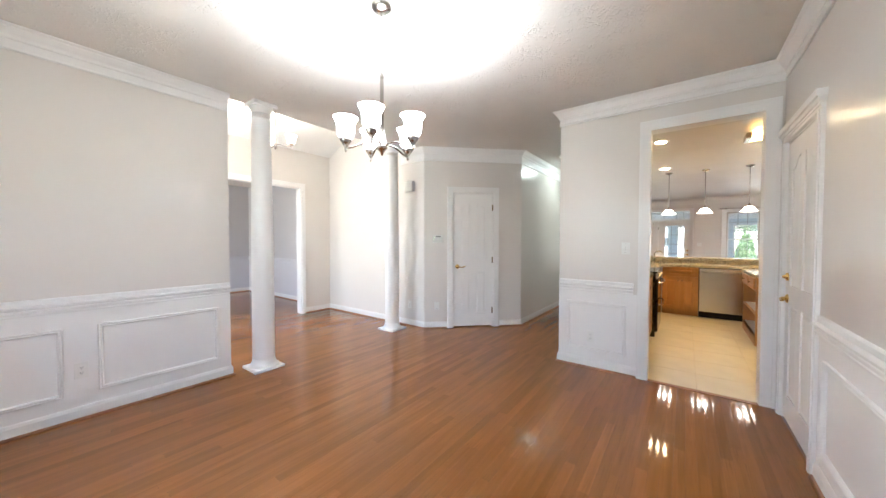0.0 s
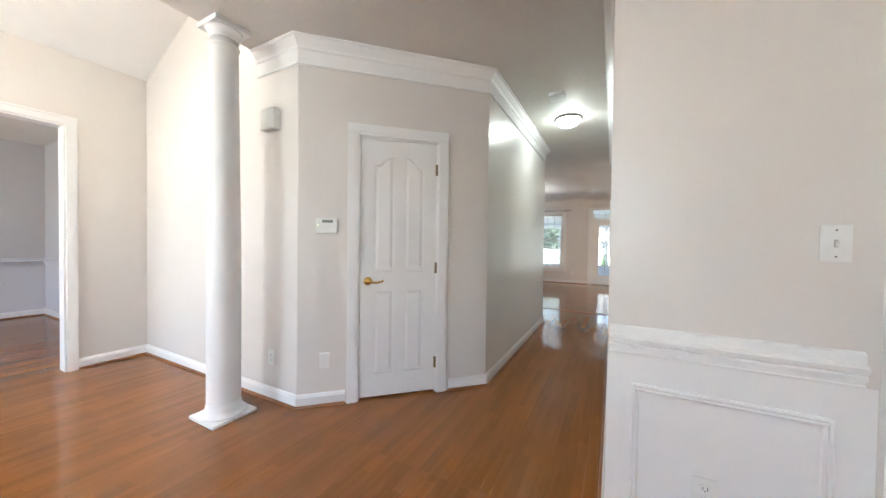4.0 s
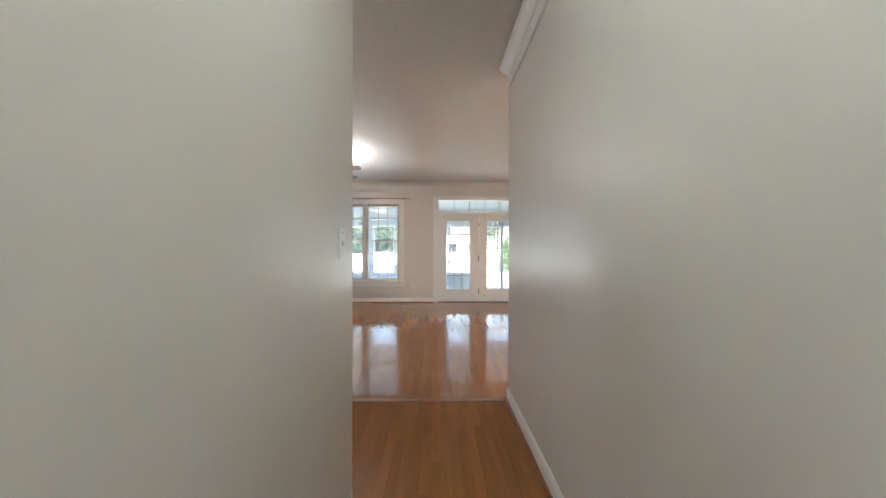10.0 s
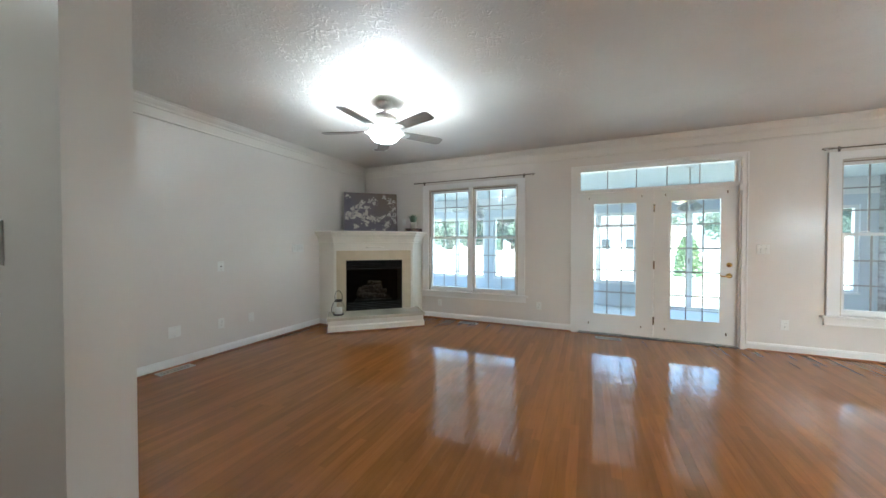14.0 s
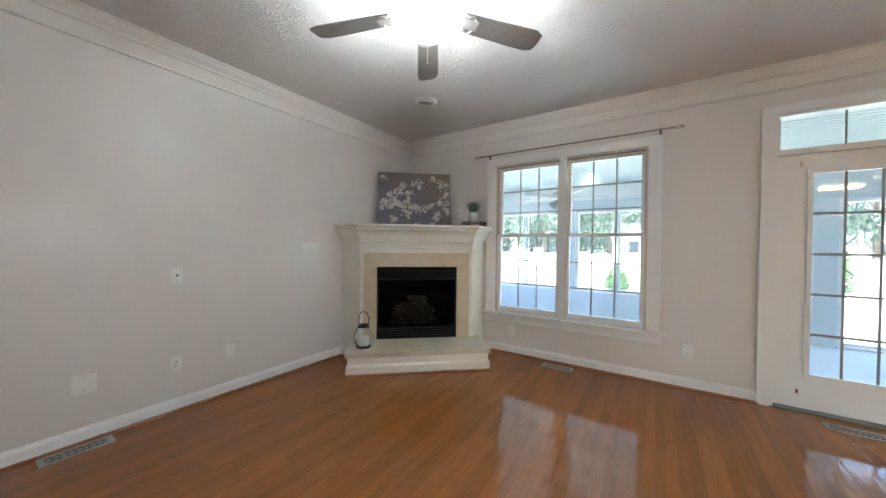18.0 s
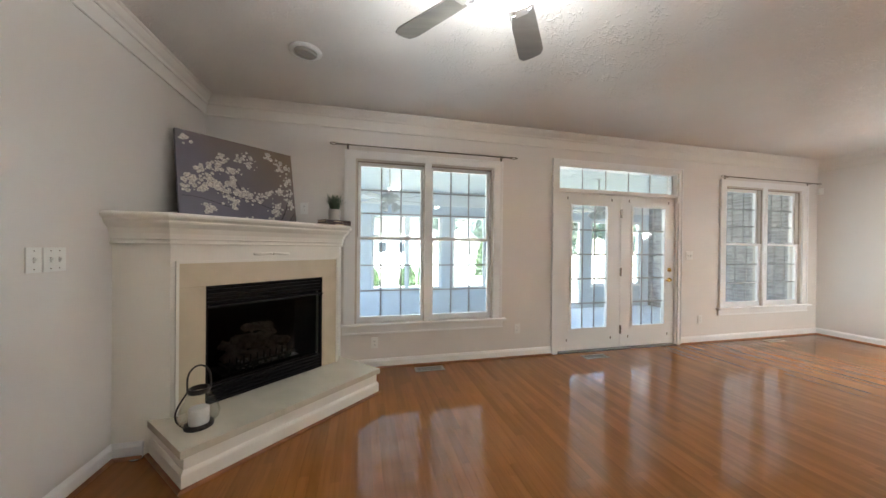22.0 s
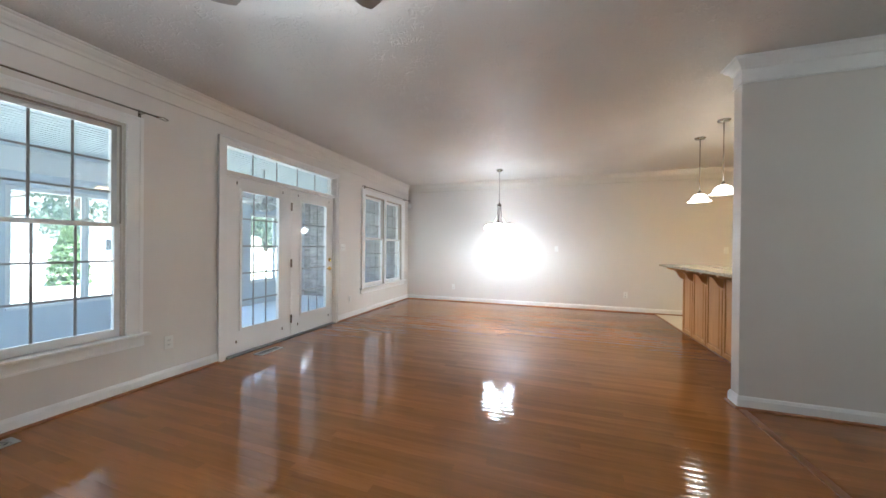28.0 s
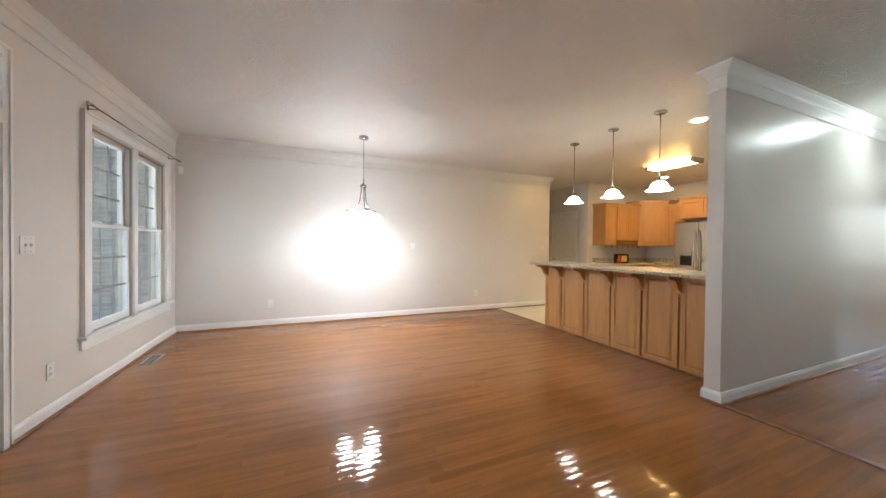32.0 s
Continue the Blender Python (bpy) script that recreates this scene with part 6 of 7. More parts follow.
def dining_chandelier():
    x, y = -0.363, -2.254
    t = thing("chandelier", "brushed nickel five-arm chandelier with lit frosted bell shades", "chandelier", x, y, 0)
    part("canopy", lathe(bmesh.new(), [(0, 2.709), (0.065, 2.709), (0.066, 2.698), (0.05, 2.68), (0.02, 2.67), (0, 2.67)], 28), M_NICKEL, t, smooth=True)
    bm = bmesh.new()
    z = 2.675
    k = 0
    while z > 2.3:
        m = pose(0, 0, z - 0.012, 0, 0, 90 * (k % 2)) @ pose(0, 0, 0, 90)
        pts = [m @ Vector((0.006 * math.cos(a), 0.014 * math.sin(a), 0)) for a in (i * math.pi / 5 for i in range(11))]
        tube(bm, pts, 0.0018, 5)
        z -= 0.021
        k += 1
    part("chain", bm, M_NICKEL, t)
    part("stem", lathe(bmesh.new(), [(0, 2.310), (0.012, 2.305), (0.014, 2.290), (0.009, 2.282), (0.011, 2.260), (0.011, 2.030), (0.013, 1.980), (0.022, 1.920), (0.03, 1.895), (0.036, 1.880), (0.03, 1.865), (0.012, 1.850), (0.006, 1.830), (0, 1.825)], 24), M_NICKEL, t, smooth=True)
    for k in range(5):
        a = radians(14 + 72 * k)
        c, s = math.cos(a), math.sin(a)
        arm = part("arm", tube(bmesh.new(), [(c * p.x, s * p.x, p.z) for p in curve_pts((0.02, 0, 1.880), (0.11, 0, 1.940), (0.15, 0, 1.850), (0.208, 0, 1.865), 12)], 0.0065, 8), M_NICKEL, t, smooth=True)
        m = Matrix.Translation((c * 0.208, s * 0.208, 0))
        part("cup", lathe(bmesh.new(), [(0, 1.835), (0.006, 1.840), (0.009, 1.850), (0.006, 1.860), (0.022, 1.885), (0.034, 1.902), (0.034, 1.915), (0, 1.915)], 20, m), M_NICKEL, arm, smooth=True)
        part("shade", shell([(0.032, 1.915), (0.04, 1.925), (0.05, 1.950), (0.05, 1.980), (0.052, 2.003), (0.065, 2.026), (0.07, 2.034)], 0.004, 28, m), G_DINE, arm, "lit frosted glass bell shade", smooth=True)
        bulb(x + c * 0.208, y + s * 0.208, 1.990, DINE_W, COOL, 0.025)


dining_chandelier()


def foyer_chandelier():
    x, y = -3.43, -1.4
    t = thing("chandelier", "small nickel foyer chandelier with lit upturned glass shades", "chandelier", x, y, 0)
    part("canopy", lathe(bmesh.new(), [(0, 3.4), (0.06, 3.39), (0.05, 3.36), (0, 3.355)], 24), M_NICKEL, t, smooth=True)
    part("stem", cyl(bmesh.new(), (0, 0, 2.62), (0, 0, 3.365), 0.008, 10), M_NICKEL, t, smooth=True)
    part("hub", lathe(bmesh.new(), [(0, 2.66), (0.03, 2.655), (0.034, 2.64), (0.02, 2.62), (0.026, 2.605), (0.014, 2.59), (0.005, 2.57), (0, 2.565)], 20), M_NICKEL, t, smooth=True)
    for k in range(3):
        a = radians(53 + 120 * k)
        c, s = math.cos(a), math.sin(a)
        arm = part("arm", tube(bmesh.new(), [(c * p.x, s * p.x, p.z) for p in curve_pts((0.02, 0, 2.64), (0.08, 0, 2.66), (0.12, 0, 2.6), (0.2, 0, 2.63), 10)], 0.006, 8), M_NICKEL, t, smooth=True)
        m = Matrix.Translation((c * 0.2, s * 0.2, 0))
        part("cup", lathe(bmesh.new(), [(0, 2.6), (0.008, 2.61), (0.006, 2.625), (0.024, 2.65), (0.036, 2.668), (0, 2.668)], 18, m), M_NICKEL, arm, smooth=True)
        part("shade", shell([(0.036, 2.668), (0.05, 2.68), (0.055, 2.73), (0.075, 2.78)], 0.004, 24, m), G_FOYER, arm, "lit frosted glass shade", smooth=True)
        bulb(x + c * 0.2, y + s * 0.2, 2.72, FOYER_W, WARM, 0.03)


foyer_chandelier()


def breakfast_chandelier():
    x, y = 2.965, 7.28
    t = thing("chandelier", "nickel chandelier with three lit downturned alabaster shades", "chandelier", x, y, 0)
    part("canopy", lathe(bmesh.new(), [(0, 2.709), (0.05, 2.709), (0.058, 2.7), (0.064, 2.688), (0.06, 2.676), (0.04, 2.664), (0.016, 2.655), (0, 2.652)], 28), M_NICKEL, t, smooth=True)
    bm = bmesh.new()
    z, k = 2.66, 0
    while z > 2.1:
        m = pose(0, 0, z - 0.014, 0, 0, 90 * (k % 2)) @ pose(0, 0, 0, 90)
        tube(bm, [m @ Vector((0.007 * math.cos(a), 0.017 * math.sin(a), 0)) for a in (i * math.pi / 5 for i in range(11))], 0.0022, 5)
        z -= 0.026
        k += 1
    part("chain", bm, M_NICKEL, t)
    part("loop", tube(bmesh.new(), [(0.012 * math.cos(a), 0, 2.098 + 0.03 * math.sin(a)) for a in (i * math.pi / 7 for i in range(15))], 0.004, 6), M_NICKEL, t)
    part("collar", lathe(bmesh.new(), [(0, 2.075), (0.012, 2.073), (0.02, 2.06), (0.04, 2.05), (0.044, 2.04), (0.04, 2.022), (0, 2.018)], 24), M_NICKEL, t, smooth=True)
    part("finial", lathe(bmesh.new(), [(0, 1.6), (0.018, 1.596), (0.026, 1.584), (0.018, 1.57), (0.006, 1.555), (0, 1.545)], 20), M_NICKEL, t, smooth=True)
    for k in range(3):
        a = radians(63 + 120 * k)
        c, s = math.cos(a), math.sin(a)
        arm = part("arm", tube(bmesh.new(), [(c * p.x, s * p.x, p.z) for p in curve_pts((0.03, 0, 2.03), (0.032, 0, 1.9), (0.045, 0, 1.78), (0.13, 0, 1.708), 14)], 0.0075, 8), M_NICKEL, t, smooth=True)
        part("scroll", tube(bmesh.new(), [(c * p.x, s * p.x, p.z) for p in curve_pts((0.012, 0, 1.59), (0.1, 0, 1.6), (0.11, 0, 1.75), (0.215, 0, 1.712), 12)], 0.006, 8), M_NICKEL, arm, smooth=True)
        m = Matrix.Translation((c * 0.215, s * 0.215, -0.082))
        part("cup", lathe(bmesh.new(), [(0, 1.8), (0.01, 1.796), (0.024, 1.776), (0.028, 1.762), (0, 1.762)], 18, m), M_NICKEL, arm, smooth=True)
        part("shade", shell([(0.026, 1.763), (0.06, 1.754), (0.09, 1.73), (0.104, 1.705), (0.108, 1.688)], 0.004, 30, m, wave=lambda a, z: 1 + 0.012 * math.cos(12 * a)), G_BREAK, arm, "lit alabaster glass shade", smooth=True)
        bulb(x + c * 0.215, y + s * 0.215, 1.6, BREAK_W, COOL, 0.05)


breakfast_chandelier()


def dome_lamp(x, y, label, mat):
    t = thing("ceiling_lamp", label, "ceiling lamp", x, y, 0)
    part("ring", lathe(bmesh.new(), [(0, 2.709), (0.15, 2.709), (0.153, 2.698), (0.147, 2.688), (0.137, 2.685), (0, 2.685)], 36), M_NICKEL, t, smooth=True)
    part("dome", lathe(bmesh.new(), [(0, 2.685), (0.132, 2.684), (0.127, 2.664), (0.108, 2.642), (0.07, 2.624), (0.02, 2.618), (0, 2.618)], 36), mat, t, "lit frosted glass dome", smooth=True)
    part("finial", lathe(bmesh.new(), [(0, 2.619), (0.008, 2.618), (0.006, 2.607), (0, 2.602)], 12), M_NICKEL, t, smooth=True)


dome_lamp(-0.48, 2.55, "flush nickel-ringed dome lamp, lit, on the hall ceiling", G_HALL)
dome_lamp(-2.9, 4.29, "flush nickel-ringed dome lamp, lit, on the passage ceiling", G_PASS)


def bar_pendant(x):
    t = thing("pendant_lamp", "nickel rod pendant with a lit scalloped glass shade above the bar", "pendant lamp", x, 4.49, 0, group="pendants above the bar")
    part("canopy", lathe(bmesh.new(), [(0, 2.709), (0.062, 2.709), (0.064, 2.7), (0.05, 2.688), (0.02, 2.68), (0, 2.678)], 28), M_NICKEL, t, smooth=True)
    part("rod", cyl(bmesh.new(), (0, 0, 2.0), (0, 0, 2.69), 0.006, 10), M_NICKEL, t, smooth=True)
    part("socket", lathe(bmesh.new(), [(0, 2.01), (0.014, 2.005), (0.02, 1.99), (0.026, 1.965), (0, 1.965)], 18), M_NICKEL, t, smooth=True)
    part("shade", shell([(0.028, 1.966), (0.06, 1.955), (0.08, 1.93), (0.09, 1.9), (0.108, 1.878), (0.13, 1.868)], 0.004, 40, wave=lambda a, z: 1 + 0.02 * math.cos(10 * a) * max(0, (1.93 - z) / 0.06)), G_KP, t, "lit white glass shade", smooth=True)
    bulb(x, 4.49, 1.9, KP_W, WARM, 0.025)


for px in (0.812, 1.39, 2.02):
    bar_pendant(px)
t = thing("fluorescent_fixture", "wrap-around fluorescent ceiling fixture with metal end caps, lit, in the kitchen", "ceiling lamp", 2.1, 2.2, 0)
part("cover", box(bmesh.new(), -0.34, 0.34, -0.12, 0.12, 2.645, 2.709, 0.02), G_FLUO, t, "lit yellowish prismatic cover")
for s in (-1, 1):
    part("end_cap", box(bmesh.new(), *sorted((s * 0.341, s * 0.4)), -0.14, 0.14, 2.635, 2.709, 0.008), M_NICKEL, t)


def can_light(x, y, lit, r=0.075):
    t = thing("recessed_light", "white-rimmed recessed ceiling light, " + ("lit" if lit else "off"), "recessed light", x, y, 0, group="recessed lights")
    part("rim", shell([(r, 2.7092), (r + 0.026, 2.7092), (r + 0.028, 2.704), (r + 0.004, 2.694), (r, 2.696)], 0.004, 32), M_PLASTIC, t, smooth=True)
    if lit:
        part("lens", lathe(bmesh.new(), [(0, 2.7085), (r - 0.005, 2.7085), (r - 0.012, 2.699), (0, 2.694)], 24), G_CAN, t, smooth=True)
    else:
        bm = lathe(bmesh.new(), [(0, 0.012), (r - 0.008, 0.012), (r - 0.004, 0.0), (r - 0.016, -0.012), (r * 0.5, -0.004), (0, -0.002)], 28)
        bm.transform(pose(0, 0, 2.696, 12, 8, 0))
        part("gimbal", bm, M_POT, t, "grey tilted lamp insert", smooth=True)


can_light(-3.335, 8.65, False, 0.085)
for cx, cy in ((0.8, 1.87), (0.765, 3.9), (2.9, 1.2)):
    can_light(cx, cy, True)


# ---- porch and garden ----
PY0, PY1, PX0, PX1, PZ, PF = 9.8, 13.0, -4.95, 4.3, 2.52, -0.15
solo("porch_floor", boxes((PX0, PX1, PY0, PY1 + 0.14, PF - 0.15, PF)), M_PORCHF, "pale painted porch floor", "floor", kind="structure")
rows = [(PX0, PX1, PY0 + 0.1 * k + 0.014, PY0 + 0.1 * k + 0.086, PZ - 0.02, PZ + 0.022) for k in range(32)] + [(PX0, PX1, PY0, PY1 + 0.2, PZ + 0.014, PZ + 0.08)]
solo("porch_ceiling", boxes(*rows), M_PORCHC, "white beadboard porch ceiling", "ceiling", kind="structure")
solo("porch_frieze", boxes((PX0, PX1, PY1 - 0.01, PY1 + 0.14, 2.19, PZ)), M_PORCHW, "smooth white frieze board along the porch", "trim", kind="structure")
solo("porch_beam", boxes((PX0, PX1, PY1, PY1 + 0.14, 2.0, 2.19)), M_PORCHB, "grey-blue beam along the porch", "beam", kind="structure")
solo("porch_frieze_west", boxes((PX0, PX0 + 0.15, PY0, PY1 - 0.01, 2.19, PZ)), M_PORCHW, "smooth white frieze board along the porch", "trim", kind="structure")
solo("porch_beam_west", boxes((PX0, PX0 + 0.14, PY0, PY1, 2.0, 2.19)), M_PORCHB, "grey-blue beam along the porch", "beam", kind="structure")
KNEE = 0.36
wall("porch_knee_wall", PX0, 0.56, PY1, PY1 + 0.14, z0=PF, z1=KNEE, material=M_PORCHB, label="pale grey-blue boarded porch knee wall")
wall("porch_knee_wall_east", 2.55, PX1, PY1, PY1 + 0.14, z0=PF, z1=KNEE, material=M_PORCHB, label="pale grey-blue boarded porch knee wall")
wall("porch_knee_wall_west", PX0, PX0 + 0.14, PY0, PY1, z0=PF, z1=KNEE, material=M_PORCHB, label="pale grey-blue boarded porch knee wall")


def porch_post(x0, x1, y0, y1, z0=KNEE):
    solo("porch_post", boxes((x0, x1, y0, y1, z0, 2.0)), M_PORCHB, "pale grey-blue boarded porch post between windows", "post", group="porch posts", kind="structure")


def porch_window(x0, x1, z0=KNEE, door=False):
    """A sliding window, or a sliding glass door, between two porch posts."""
    lab = "white framed sliding glass door of the porch" if door else "white framed sliding porch window"
    t = thing("porch_door" if door else "porch_window", lab, "door" if door else "window", 0, PY1, 0, group="porch windows", kind="structure")
    part("frame", boxes((x0, x0 + 0.055, 0.03, 0.11, z0, 2.0), (x1 - 0.055, x1, 0.03, 0.11, z0, 2.0), (x0 + 0.055, x1 - 0.055, 0.03, 0.11, z0, z0 + 0.07), (x0 + 0.055, x1 - 0.055, 0.03, 0.11, 1.94, 2.0)), M_PORCHW, t)
    part("sill", boxes((x0, x1, -0.04, 0.03, z0, z0 + 0.03)), M_PORCHW, t)
    xm = (x0 + x1) / 2
    for k in ((-0.05, -0.004, 0.04), (0.004, 0.05, 0.075)):
        part("meeting_stile", boxes((xm + k[0], xm + k[1], k[2], k[2] + 0.03, z0 + 0.07, 1.94)), M_PORCHW, t)
    if door:
        part("latch", boxes((xm - 0.035, xm - 0.012, 0.02, 0.04, 0.86, 0.98)), M_POT, t)
    part("pane", boxes((x0 + 0.055, x1 - 0.055, 0.068, 0.0695, z0 + 0.07, 1.94)), M_GLASS, t).visible_shadow = False


posts = [(-4.95, -4.62), (-2.99, -2.75), (-1.245, -1.0), (0.56, 0.8), (2.31, 2.55), (4.06, 4.3)]
for k, (a, b) in enumerate(posts):
    porch_post(a, b, PY1, PY1 + 0.14, PF if k in (3, 4) else KNEE)
for (a, b), (c, d) in zip(posts, posts[1:]):
    porch_window(b, c, PF if b == 0.8 else KNEE, b == 0.8)
porch_post(PX0, PX0 + 0.14, 9.8, 10.1)
porch_post(PX0, PX0 + 0.14, 11.3, 11.6)
porch_post(PX0, PX0 + 0.14, 12.8, 13.0)


def porch_fan(x, y):
    t = thing("ceiling_fan", "pale grey porch ceiling fan with tulip glass shades", "ceiling fan", x, y, 0)
    part("canopy", lathe(bmesh.new(), [(0, 2.519), (0.07, 2.519), (0.05, 2.5), (0, 2.49)], 24), M_PORCHFAN, t, smooth=True)
    part("downrod", cyl(bmesh.new(), (0, 0, 2.04), (0, 0, 2.5), 0.012, 10), M_PORCHFAN, t)
    part("motor", lathe(bmesh.new(), [(0, 2.16), (0.04, 2.15), (0.045, 2.1), (0.05, 2.07), (0.12, 2.06), (0.14, 2.02), (0.13, 1.985), (0.08, 1.965), (0.05, 1.93), (0, 1.92)], 28), M_PORCHFAN, t, smooth=True)
    for k in range(5):
        bm = prism(bmesh.new(), [(0.12, -0.04), (0.62, -0.065), (0.64, 0), (0.62, 0.065), (0.12, 0.04)], 0, 0.008)
        bm.transform(pose(0, 0, 1.985, 0, 0, 20 + 72 * k) @ pose(0, 0, 0, 10))
        part("blade", bm, M_PORCHFAN, t)
    for k in range(4):
        m = pose(0, 0, 1.95, 0, 0, 45 + 90 * k) @ pose(0.06, 0, 0, 0, 145, 0)
        part("shade", shell([(0.02, 0.02), (0.04, 0.05), (0.05, 0.09), (0.065, 0.13)], 0.003, 18, m), M_PORCHFAN, t, "white tulip glass shade", smooth=True)


porch_fan(-2.54, 10.93)
porch_fan(1.03, 10.9)

# brick side wall of the porch
bw = wall("wall_brick", 4.3, 4.5, 9.8, 13.14, z0=-0.3, z1=2.7, material=M_MORTAR, label="grey painted brick wall beside the porch")
BL, BH, BD = 0.205, 0.062, 0.012
me = bpy.data.meshes.new("brick")
bm = box(bmesh.new(), -BD, 0.02, 0.0, BL - 0.01, 0.0, BH - 0.009)
bm.to_mesh(me), bm.free()
me.materials.append(M_BRICK)
rest = bmesh.new()
n = 0
for r in range(int(2.75 / BH)):
    z = -0.2 + r * BH
    y = 9.82 - (BL / 2 if r % 2 else 0)
    while y < 13.1:
        if y > 9.8 and y + BL < 13.14:
            if n < 300 and 0.35 < z < 2.4 and y < 11.7:
                ob = new("brick", me)
                ob.location = (4.3, y, z)
                ob.parent = bw
                n += 1
            else:
                box(rest, 4.3 - BD, 4.32, y, y + BL - 0.01, z, z + BH - 0.009)
        y += BL
tagged(part("bricks", rest, M_BRICKS, bw), kind="stuff")

solo("ground", boxes((-160, 160, -60, 260, -0.7, -0.35)), M_GRASS, "sunlit pale lawn behind the house", "ground", kind="structure")


def fence():
    t = thing("fence", "white panelled vinyl garden fence", "fence", 0, 30, -0.35)
    for k in range(26):
        x = -30 + 2.4 * k
        part("post", boxes((x - 0.06, x + 0.06, -0.06, 0.06, 0, 1.2)), M_SIDING, t)
        part("panel", boxes((x + 0.06, x + 2.34, -0.02, 0.02, 0.05, 1.12)), M_SIDING, t)


fence()


def house(x, y, w, d, h, rz, label):
    t = thing("house", label, "house", x, y, -0.35, rz)
    part("wall", boxes((-w / 2, w / 2, -d / 2, d / 2, 0, h)), M_SIDING, t)
    bm = bmesh.new()
    e, k = 0.5, h + w * 0.28
    a = [bm.verts.new(p) for p in ((-w / 2 - e, -d / 2 - e, h), (w / 2 + e, -d / 2 - e, h), (0, -d / 2 - e, k))]
    b = [bm.verts.new(p) for p in ((-w / 2 - e, d / 2 + e, h), (w / 2 + e, d / 2 + e, h), (0, d / 2 + e, k))]
    for f in ((a[0], a[1], a[2]), (b[1], b[0], b[2]), (a[1], b[1], b[2], a[2]), (b[0], a[0], a[2], b[2]), (a[0], b[0], b[1], a[1])):
        bm.faces.new(f)
    part("roof", bm, M_ROOF, t)
    for i in range(int(w // 2.2)):
        wx = -w / 2 + 1.3 + 2.2 * i
        for z in ((1.0, 2.2), (3.7, 4.9)) if h > 5 else ((1.0, 2.2),):
            wi = part("window", boxes((wx - 0.5, wx + 0.5, -d / 2 - 0.05, -d / 2 - 0.001, z[0], z[1])), M_PORCHW, t)
            part("pane", boxes((wx - 0.42, wx + 0.42, -d / 2 - 0.06, -d / 2 - 0.051, z[0] + 0.08, z[1] - 0.08)), M_DARKPANE, wi)


house(-3, 46, 16, 9, 3.2, 0, "white neighbouring house with a dark shingle roof")
house(19, 50, 14, 9, 5.8, 0, "white two-storey neighbouring house")
house(-26, 48, 13, 9, 3.2, 8, "white neighbouring house beyond the fence")


def leaf_cloud(bm, r, centre, rad, n, size):
    for _ in range(n):
        d = Vector((r.gauss(0, 1), r.gauss(0, 1), r.gauss(0, 1))).normalized()
        p = Vector(centre) + Vector((d.x * rad[0], d.y * rad[1], d.z * rad[2])) * r.uniform(0.55, 1.0) ** 0.6
        q = Euler((r.uniform(0, 6), r.uniform(0, 6), r.uniform(0, 6))).to_matrix()
        s = size * r.uniform(0.6, 1.3)
        v = [bm.verts.new(p + q @ Vector(c)) for c in ((-s, 0, 0), (0, -s * 0.5, 0), (s, 0, 0.1 * s), (0, s * 0.5, 0))]
        bm.faces.new(v)


def shrub(x, y, h, w):
    t = thing("shrub", "bright green conical evergreen shrub on the lawn", "shrub", x, y, -0.35, group="garden shrubs")
    part("trunk", cyl(bmesh.new(), (0, 0, 0), (0, 0, h * 0.5), 0.05, 8, 0.02), M_BARK, t)
    r = random.Random(int(x * 10 + y))
    bm = bmesh.new()
    for k in range(9):
        z = 0.1 + (h - 0.15) * k / 8
        q = w / 2 * (1 - (k / 8) ** 2.2) + 0.04
        leaf_cloud(bm, r, (0, 0, z), (q, q, h / 10), 420, 0.075)
    tagged(part("crown", bm, M_LEAFY, t), kind="stuff")


for x, y, h, w in ((4.15, 24.3, 2.35, 1.2), (-2.6, 20.0, 0.9, 0.75), (-1.05, 20.0, 0.95, 0.7), (-0.4, 20.0, 1.05, 0.34)):
    shrub(x, y, h, w)


def tree(x, y, h, seed, low=0.28):
    t = thing("tree", "leafy green deciduous tree beyond the fence", "tree", x, y, -0.35, group="trees behind the houses")
    r = random.Random(seed)
    bm = cyl(bmesh.new(), (0, 0, 0), (r.uniform(-0.3, 0.3), r.uniform(-0.3, 0.3), h * 0.55), 0.24, 10, 0.1)
    ends = []
    for k in range(9):
        a, z = r.uniform(0, 6.28), h * r.uniform(low, 0.55)
        p = (math.cos(a) * h * r.uniform(0.12, 0.26), math.sin(a) * h * r.uniform(0.12, 0.26), z + h * r.uniform(0.05, 0.38))
        cyl(bm, (0, 0, z), p, 0.07, 6, 0.02)
        ends.append(p)
    part("trunk", bm, M_BARK, t)
    bm = bmesh.new()
    for p in ends + [(0, 0, h * 0.85)]:
        for _ in range(3):
            c = Vector(p) + Vector((r.gauss(0, 1), r.gauss(0, 1), r.gauss(0, 0.7))) * h * 0.06
            q = h * r.uniform(0.09, 0.15)
            leaf_cloud(bm, r, c, (q, q, q * 0.8), 170, 0.17)
    tagged(part("crown", bm, M_LEAF, t), kind="stuff")


for k, (x, y, h) in enumerate(((-16, 34, 9), (-9.0, 33, 6), (-12.6, 34, 6.5), (-7.2, 36, 6), (-14.5, 38, 8), (-11.5, 37, 10), (-21, 38, 11), (-7, 52, 13), (4, 55, 14), (11, 40, 9), (26, 44, 11), (-32, 42, 12), (-13, 56, 14), (34, 58, 14), (-4.5, 36, 7.5), (15, 60, 15), (23, 35, 7.5), (19, 37, 7), (29, 39, 8.5), (6, 60, 12), (10.5, 62, 13), (-1, 60, 12), (15, 33.5, 5))):
    tree(x, y, h, 100 + k, 0.1)
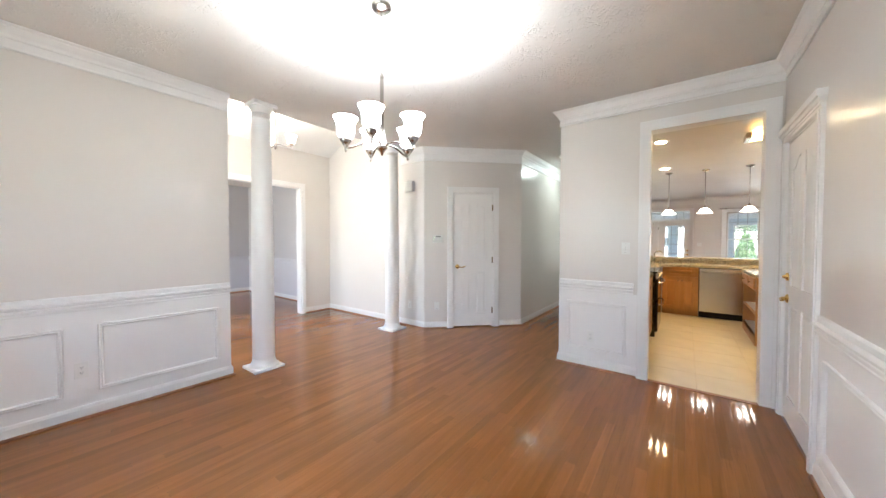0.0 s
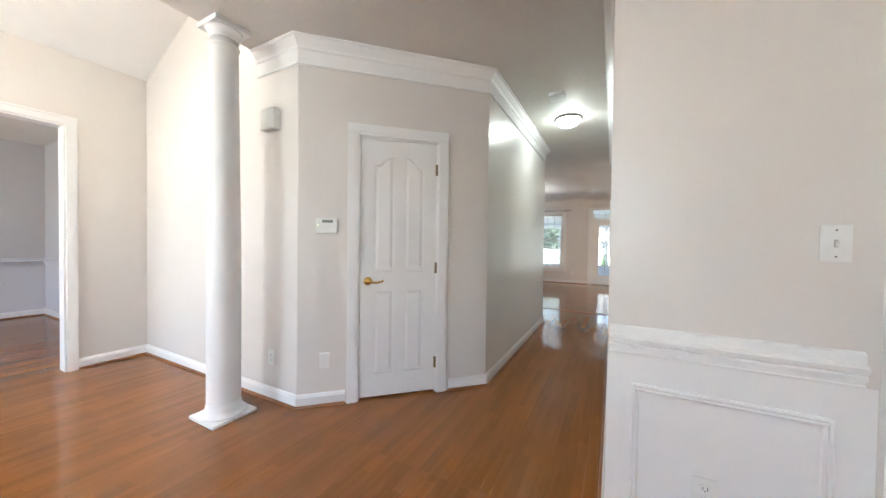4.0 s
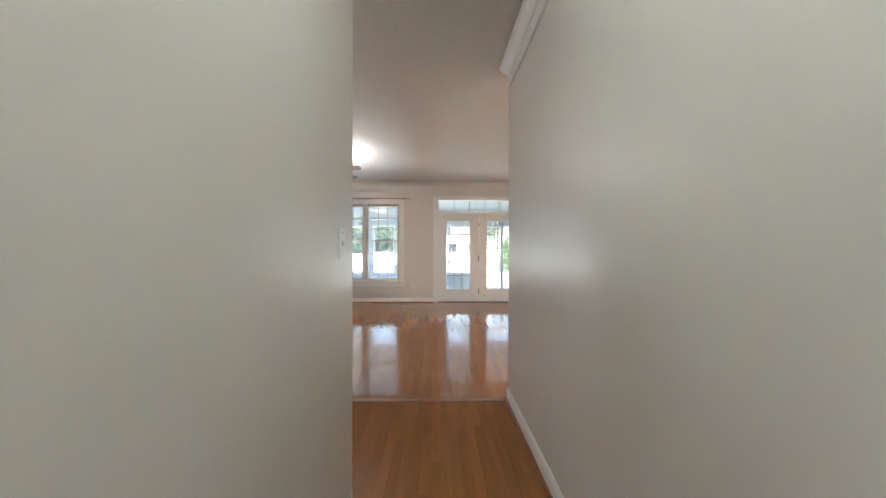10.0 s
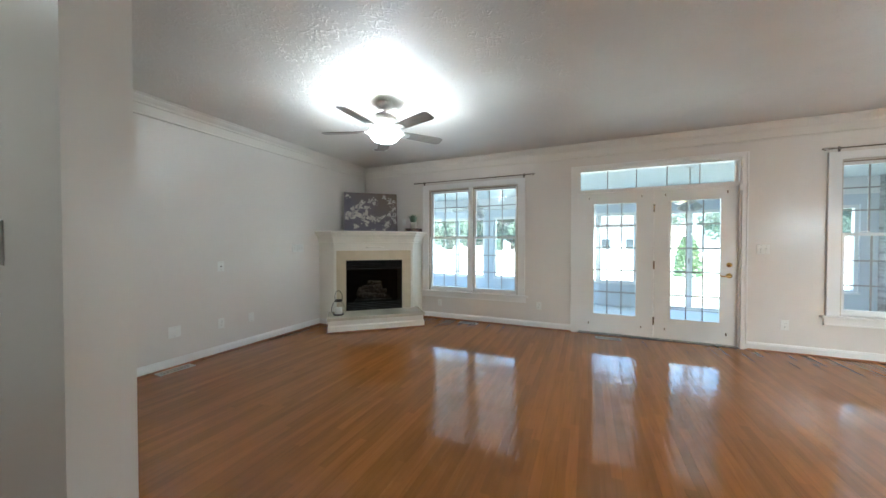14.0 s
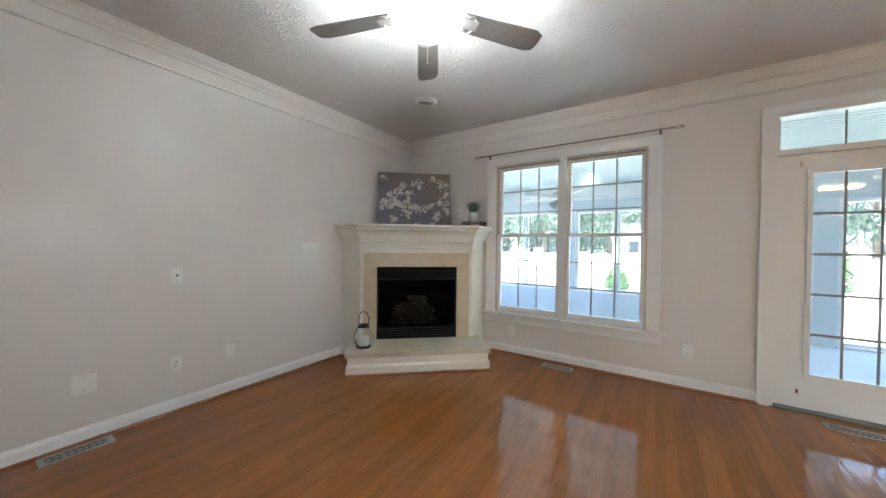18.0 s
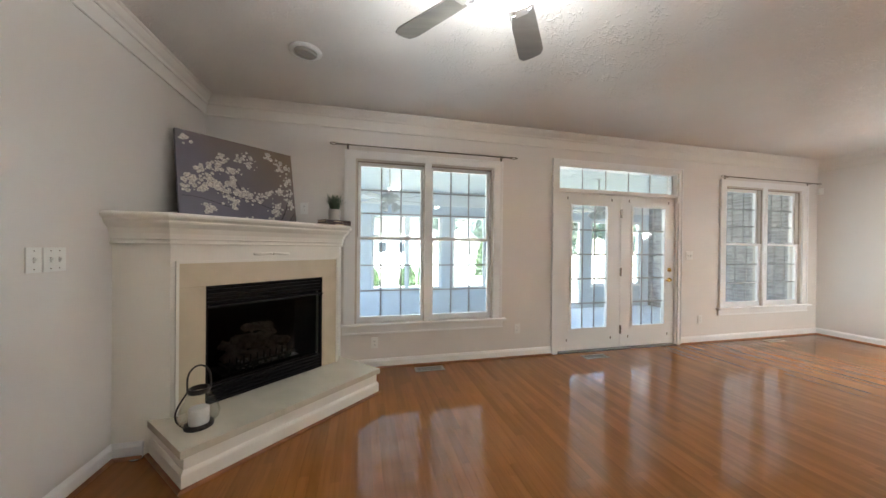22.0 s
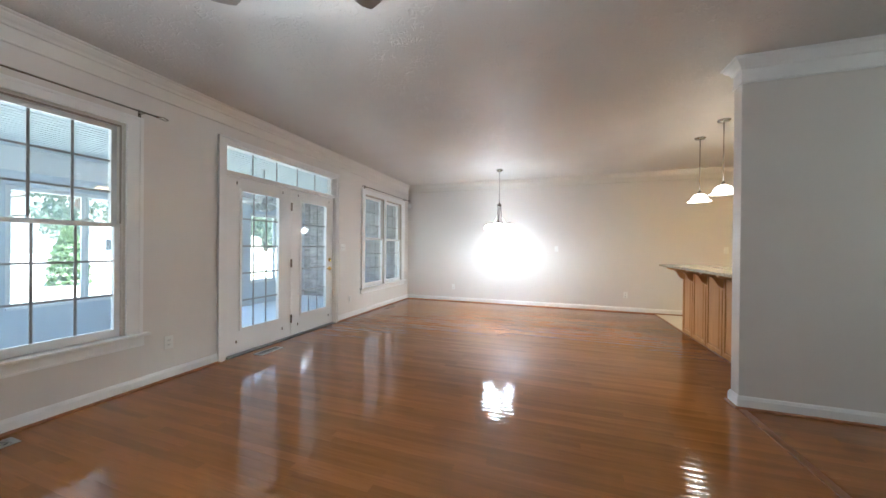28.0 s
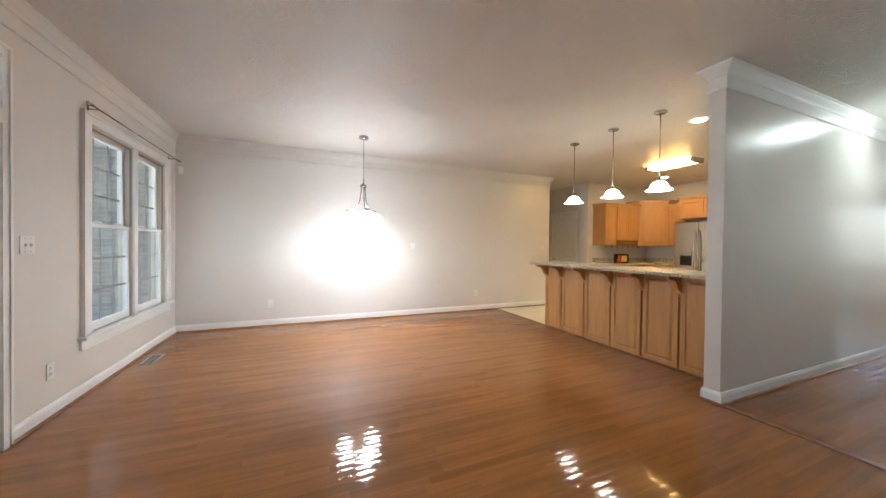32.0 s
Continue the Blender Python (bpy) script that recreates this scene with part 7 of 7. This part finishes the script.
# added area lamps as daylight at the unseen windows of the front rooms
sky_lamp(-0.3, -4.76, 1.4, -0.3, 0, 1.2, 1.75, 1.55, 2.1, (0.74, 0.85, 1.0))
sky_lamp(-3.5, -4.06, 1.5, -3.5, 0, 1.6, 1.1, 2.2, 7, DAY)
sky_lamp(-6.4, -4.16, 1.5, -6.4, 0, 1.2, 1.9, 1.6, 5.2, (0.86, 0.9, 1.0))


# ---- floors: boards and tiles, last ----
solo("floor", boxes((-8.2, 1.82, -4.72, 0.115, -0.12, -0.004), (-4.5, 0.115, 0.115, 4.46, -0.12, -0.004), (-4.5, 4.12, 4.46, 9.8, -0.12, -0.004)), M_SUB, "glossy red-brown oak strip floor", "floor", kind="structure")
floor_ob = bpy.data.objects["floor"]
solo("floor_kitchen", boxes((0.115, 5.72, 0.115, 4.46, -0.12, -0.0012)), M_GROUT, "cream ceramic tile floor of the kitchen", "floor", kind="structure")
kitchen_floor = bpy.data.objects["floor_kitchen"]
BW, LENGTHS = 0.0572, (0.5, 0.8, 1.1, 1.4)


def board_mesh(verts, faces, x, y, w, l, tilt=0.0, cup=0.00038):
    """A board with a slightly cupped face, a little tilted as laid boards are."""
    b, g = len(verts), 0.00018
    x0, x1, y0, y1, q = x + g, x + w - g, y + g, y + l - g, w / 3
    for yy in (y0, y1):
        verts += [(x0, yy, -0.004), (x0, yy, 0.001 - cup - tilt), (x0 + q, yy, 0.001 - tilt / 3), (x1 - q, yy, 0.001 + tilt / 3), (x1, yy, 0.001 - cup + tilt), (x1, yy, -0.004)]
    for i in range(5):
        faces.append((b + i, b + i + 6, b + i + 7, b + i + 1))
    faces += [(b + 5, b + 4, b + 3, b + 2, b + 1, b), (b + 6, b + 7, b + 8, b + 9, b + 10, b + 11)]


single = {}
for l in LENGTHS:
    vs, fs = [], []
    board_mesh(vs, fs, 0, 0, BW, l)
    me = bpy.data.meshes.new("board")
    me.from_pydata(vs, [], fs)
    me.materials.append(M_PLANK)
    single[l] = me
rng = random.Random(4)
made = 0
# rectangles of boards that run along y; the flag marks the stretch whose boards are single pieces
FIELDS = ((-4.43, 1.7, -4.6, 0.0, (-0.3, 0.6, -2.6, 0.0)), (-2.1, 0.0, 0.0, 4.9, (-0.75, -0.2, 1.6, 4.9)), (-4.4, -2.1, 3.7, 4.9, None), (-4.4, 4.0, 4.95, 9.64, (-2.4, -0.9, 7.2, 9.3)),
          (0.115, 4.0, 4.49, 4.95, None), (-8.08, -4.43, -4.0, 0.14, None), (-4.43, -2.1, 0.0, 0.11, None))
for fx0, fx1, fy0, fy1, near in FIELDS:
    vs, fs = [], []
    x = fx0
    while x < fx1 - 0.005:
        w = min(BW, fx1 - x)
        y = fy0 - rng.random() * 1.2
        while y < fy1 - 0.002:
            l = rng.choice(LENGTHS)
            a, b = max(y, fy0), min(y + l, fy1)
            whole = a == y and b == y + l and w == BW
            if whole and near and near[0] < x < near[1] and near[2] < y < near[3] and made < 300:
                ob = new("board", single[l])
                ob.matrix_basis = pose(x, y, 0, 0, rng.gauss(0, 0.04), 0)
                ob.parent = floor_ob
                made += 1
            elif b - a > 0.004:
                board_mesh(vs, fs, x, a, w, b - a, rng.gauss(0, 0.00003), 0.00038)
            y += l
        x += BW
    me = bpy.data.meshes.new("boards")
    me.from_pydata(vs, [], fs)
    me.materials.append(M_PLANKS)
    ob = new("boards", me)
    ob.parent = floor_ob
    tagged(ob, kind="stuff")
# strip between hall and great room, and along the tiles
for a in ((-1.45, -0.03, 4.9, 4.95), (0.115, 4.0, 4.46, 4.49), (0.83, 1.59, -0.03, 0.02)):
    solo("floor_strip", box(bmesh.new(), *a[:4], -0.004, 0.007, 0.002), M_SHOE, "stained wooden transition strip in the floor", "strip", kind="structure")
TS = 0.45
me = bpy.data.meshes.new("tile")
bm = bmesh.new()
g = 0.0018
lo = [bm.verts.new(p) for p in ((g, g, -0.004), (TS - g, g, -0.004), (TS - g, TS - g, -0.004), (g, TS - g, -0.004))]
hi = [bm.verts.new((v.co.x + (0.001 if v.co.x < 0.2 else -0.001), v.co.y + (0.001 if v.co.y < 0.2 else -0.001), 0.0)) for v in lo]
for i in range(4):
    bm.faces.new((lo[i], lo[(i + 1) % 4], hi[(i + 1) % 4], hi[i]))
bm.faces.new(hi)
bm.to_mesh(me), bm.free()
me.materials.append(M_TILE)
for i in range(13):
    for j in range(10):
        x, y = -0.15 + i * TS, 0.02 + j * TS
        if (x < 4.0 or 1.9 < y < 3.3) and x > -0.34 and y < 4.5:
            ob = new("tile", me)
            ob.location = (x, y, 0)
            ob.parent = kitchen_floor
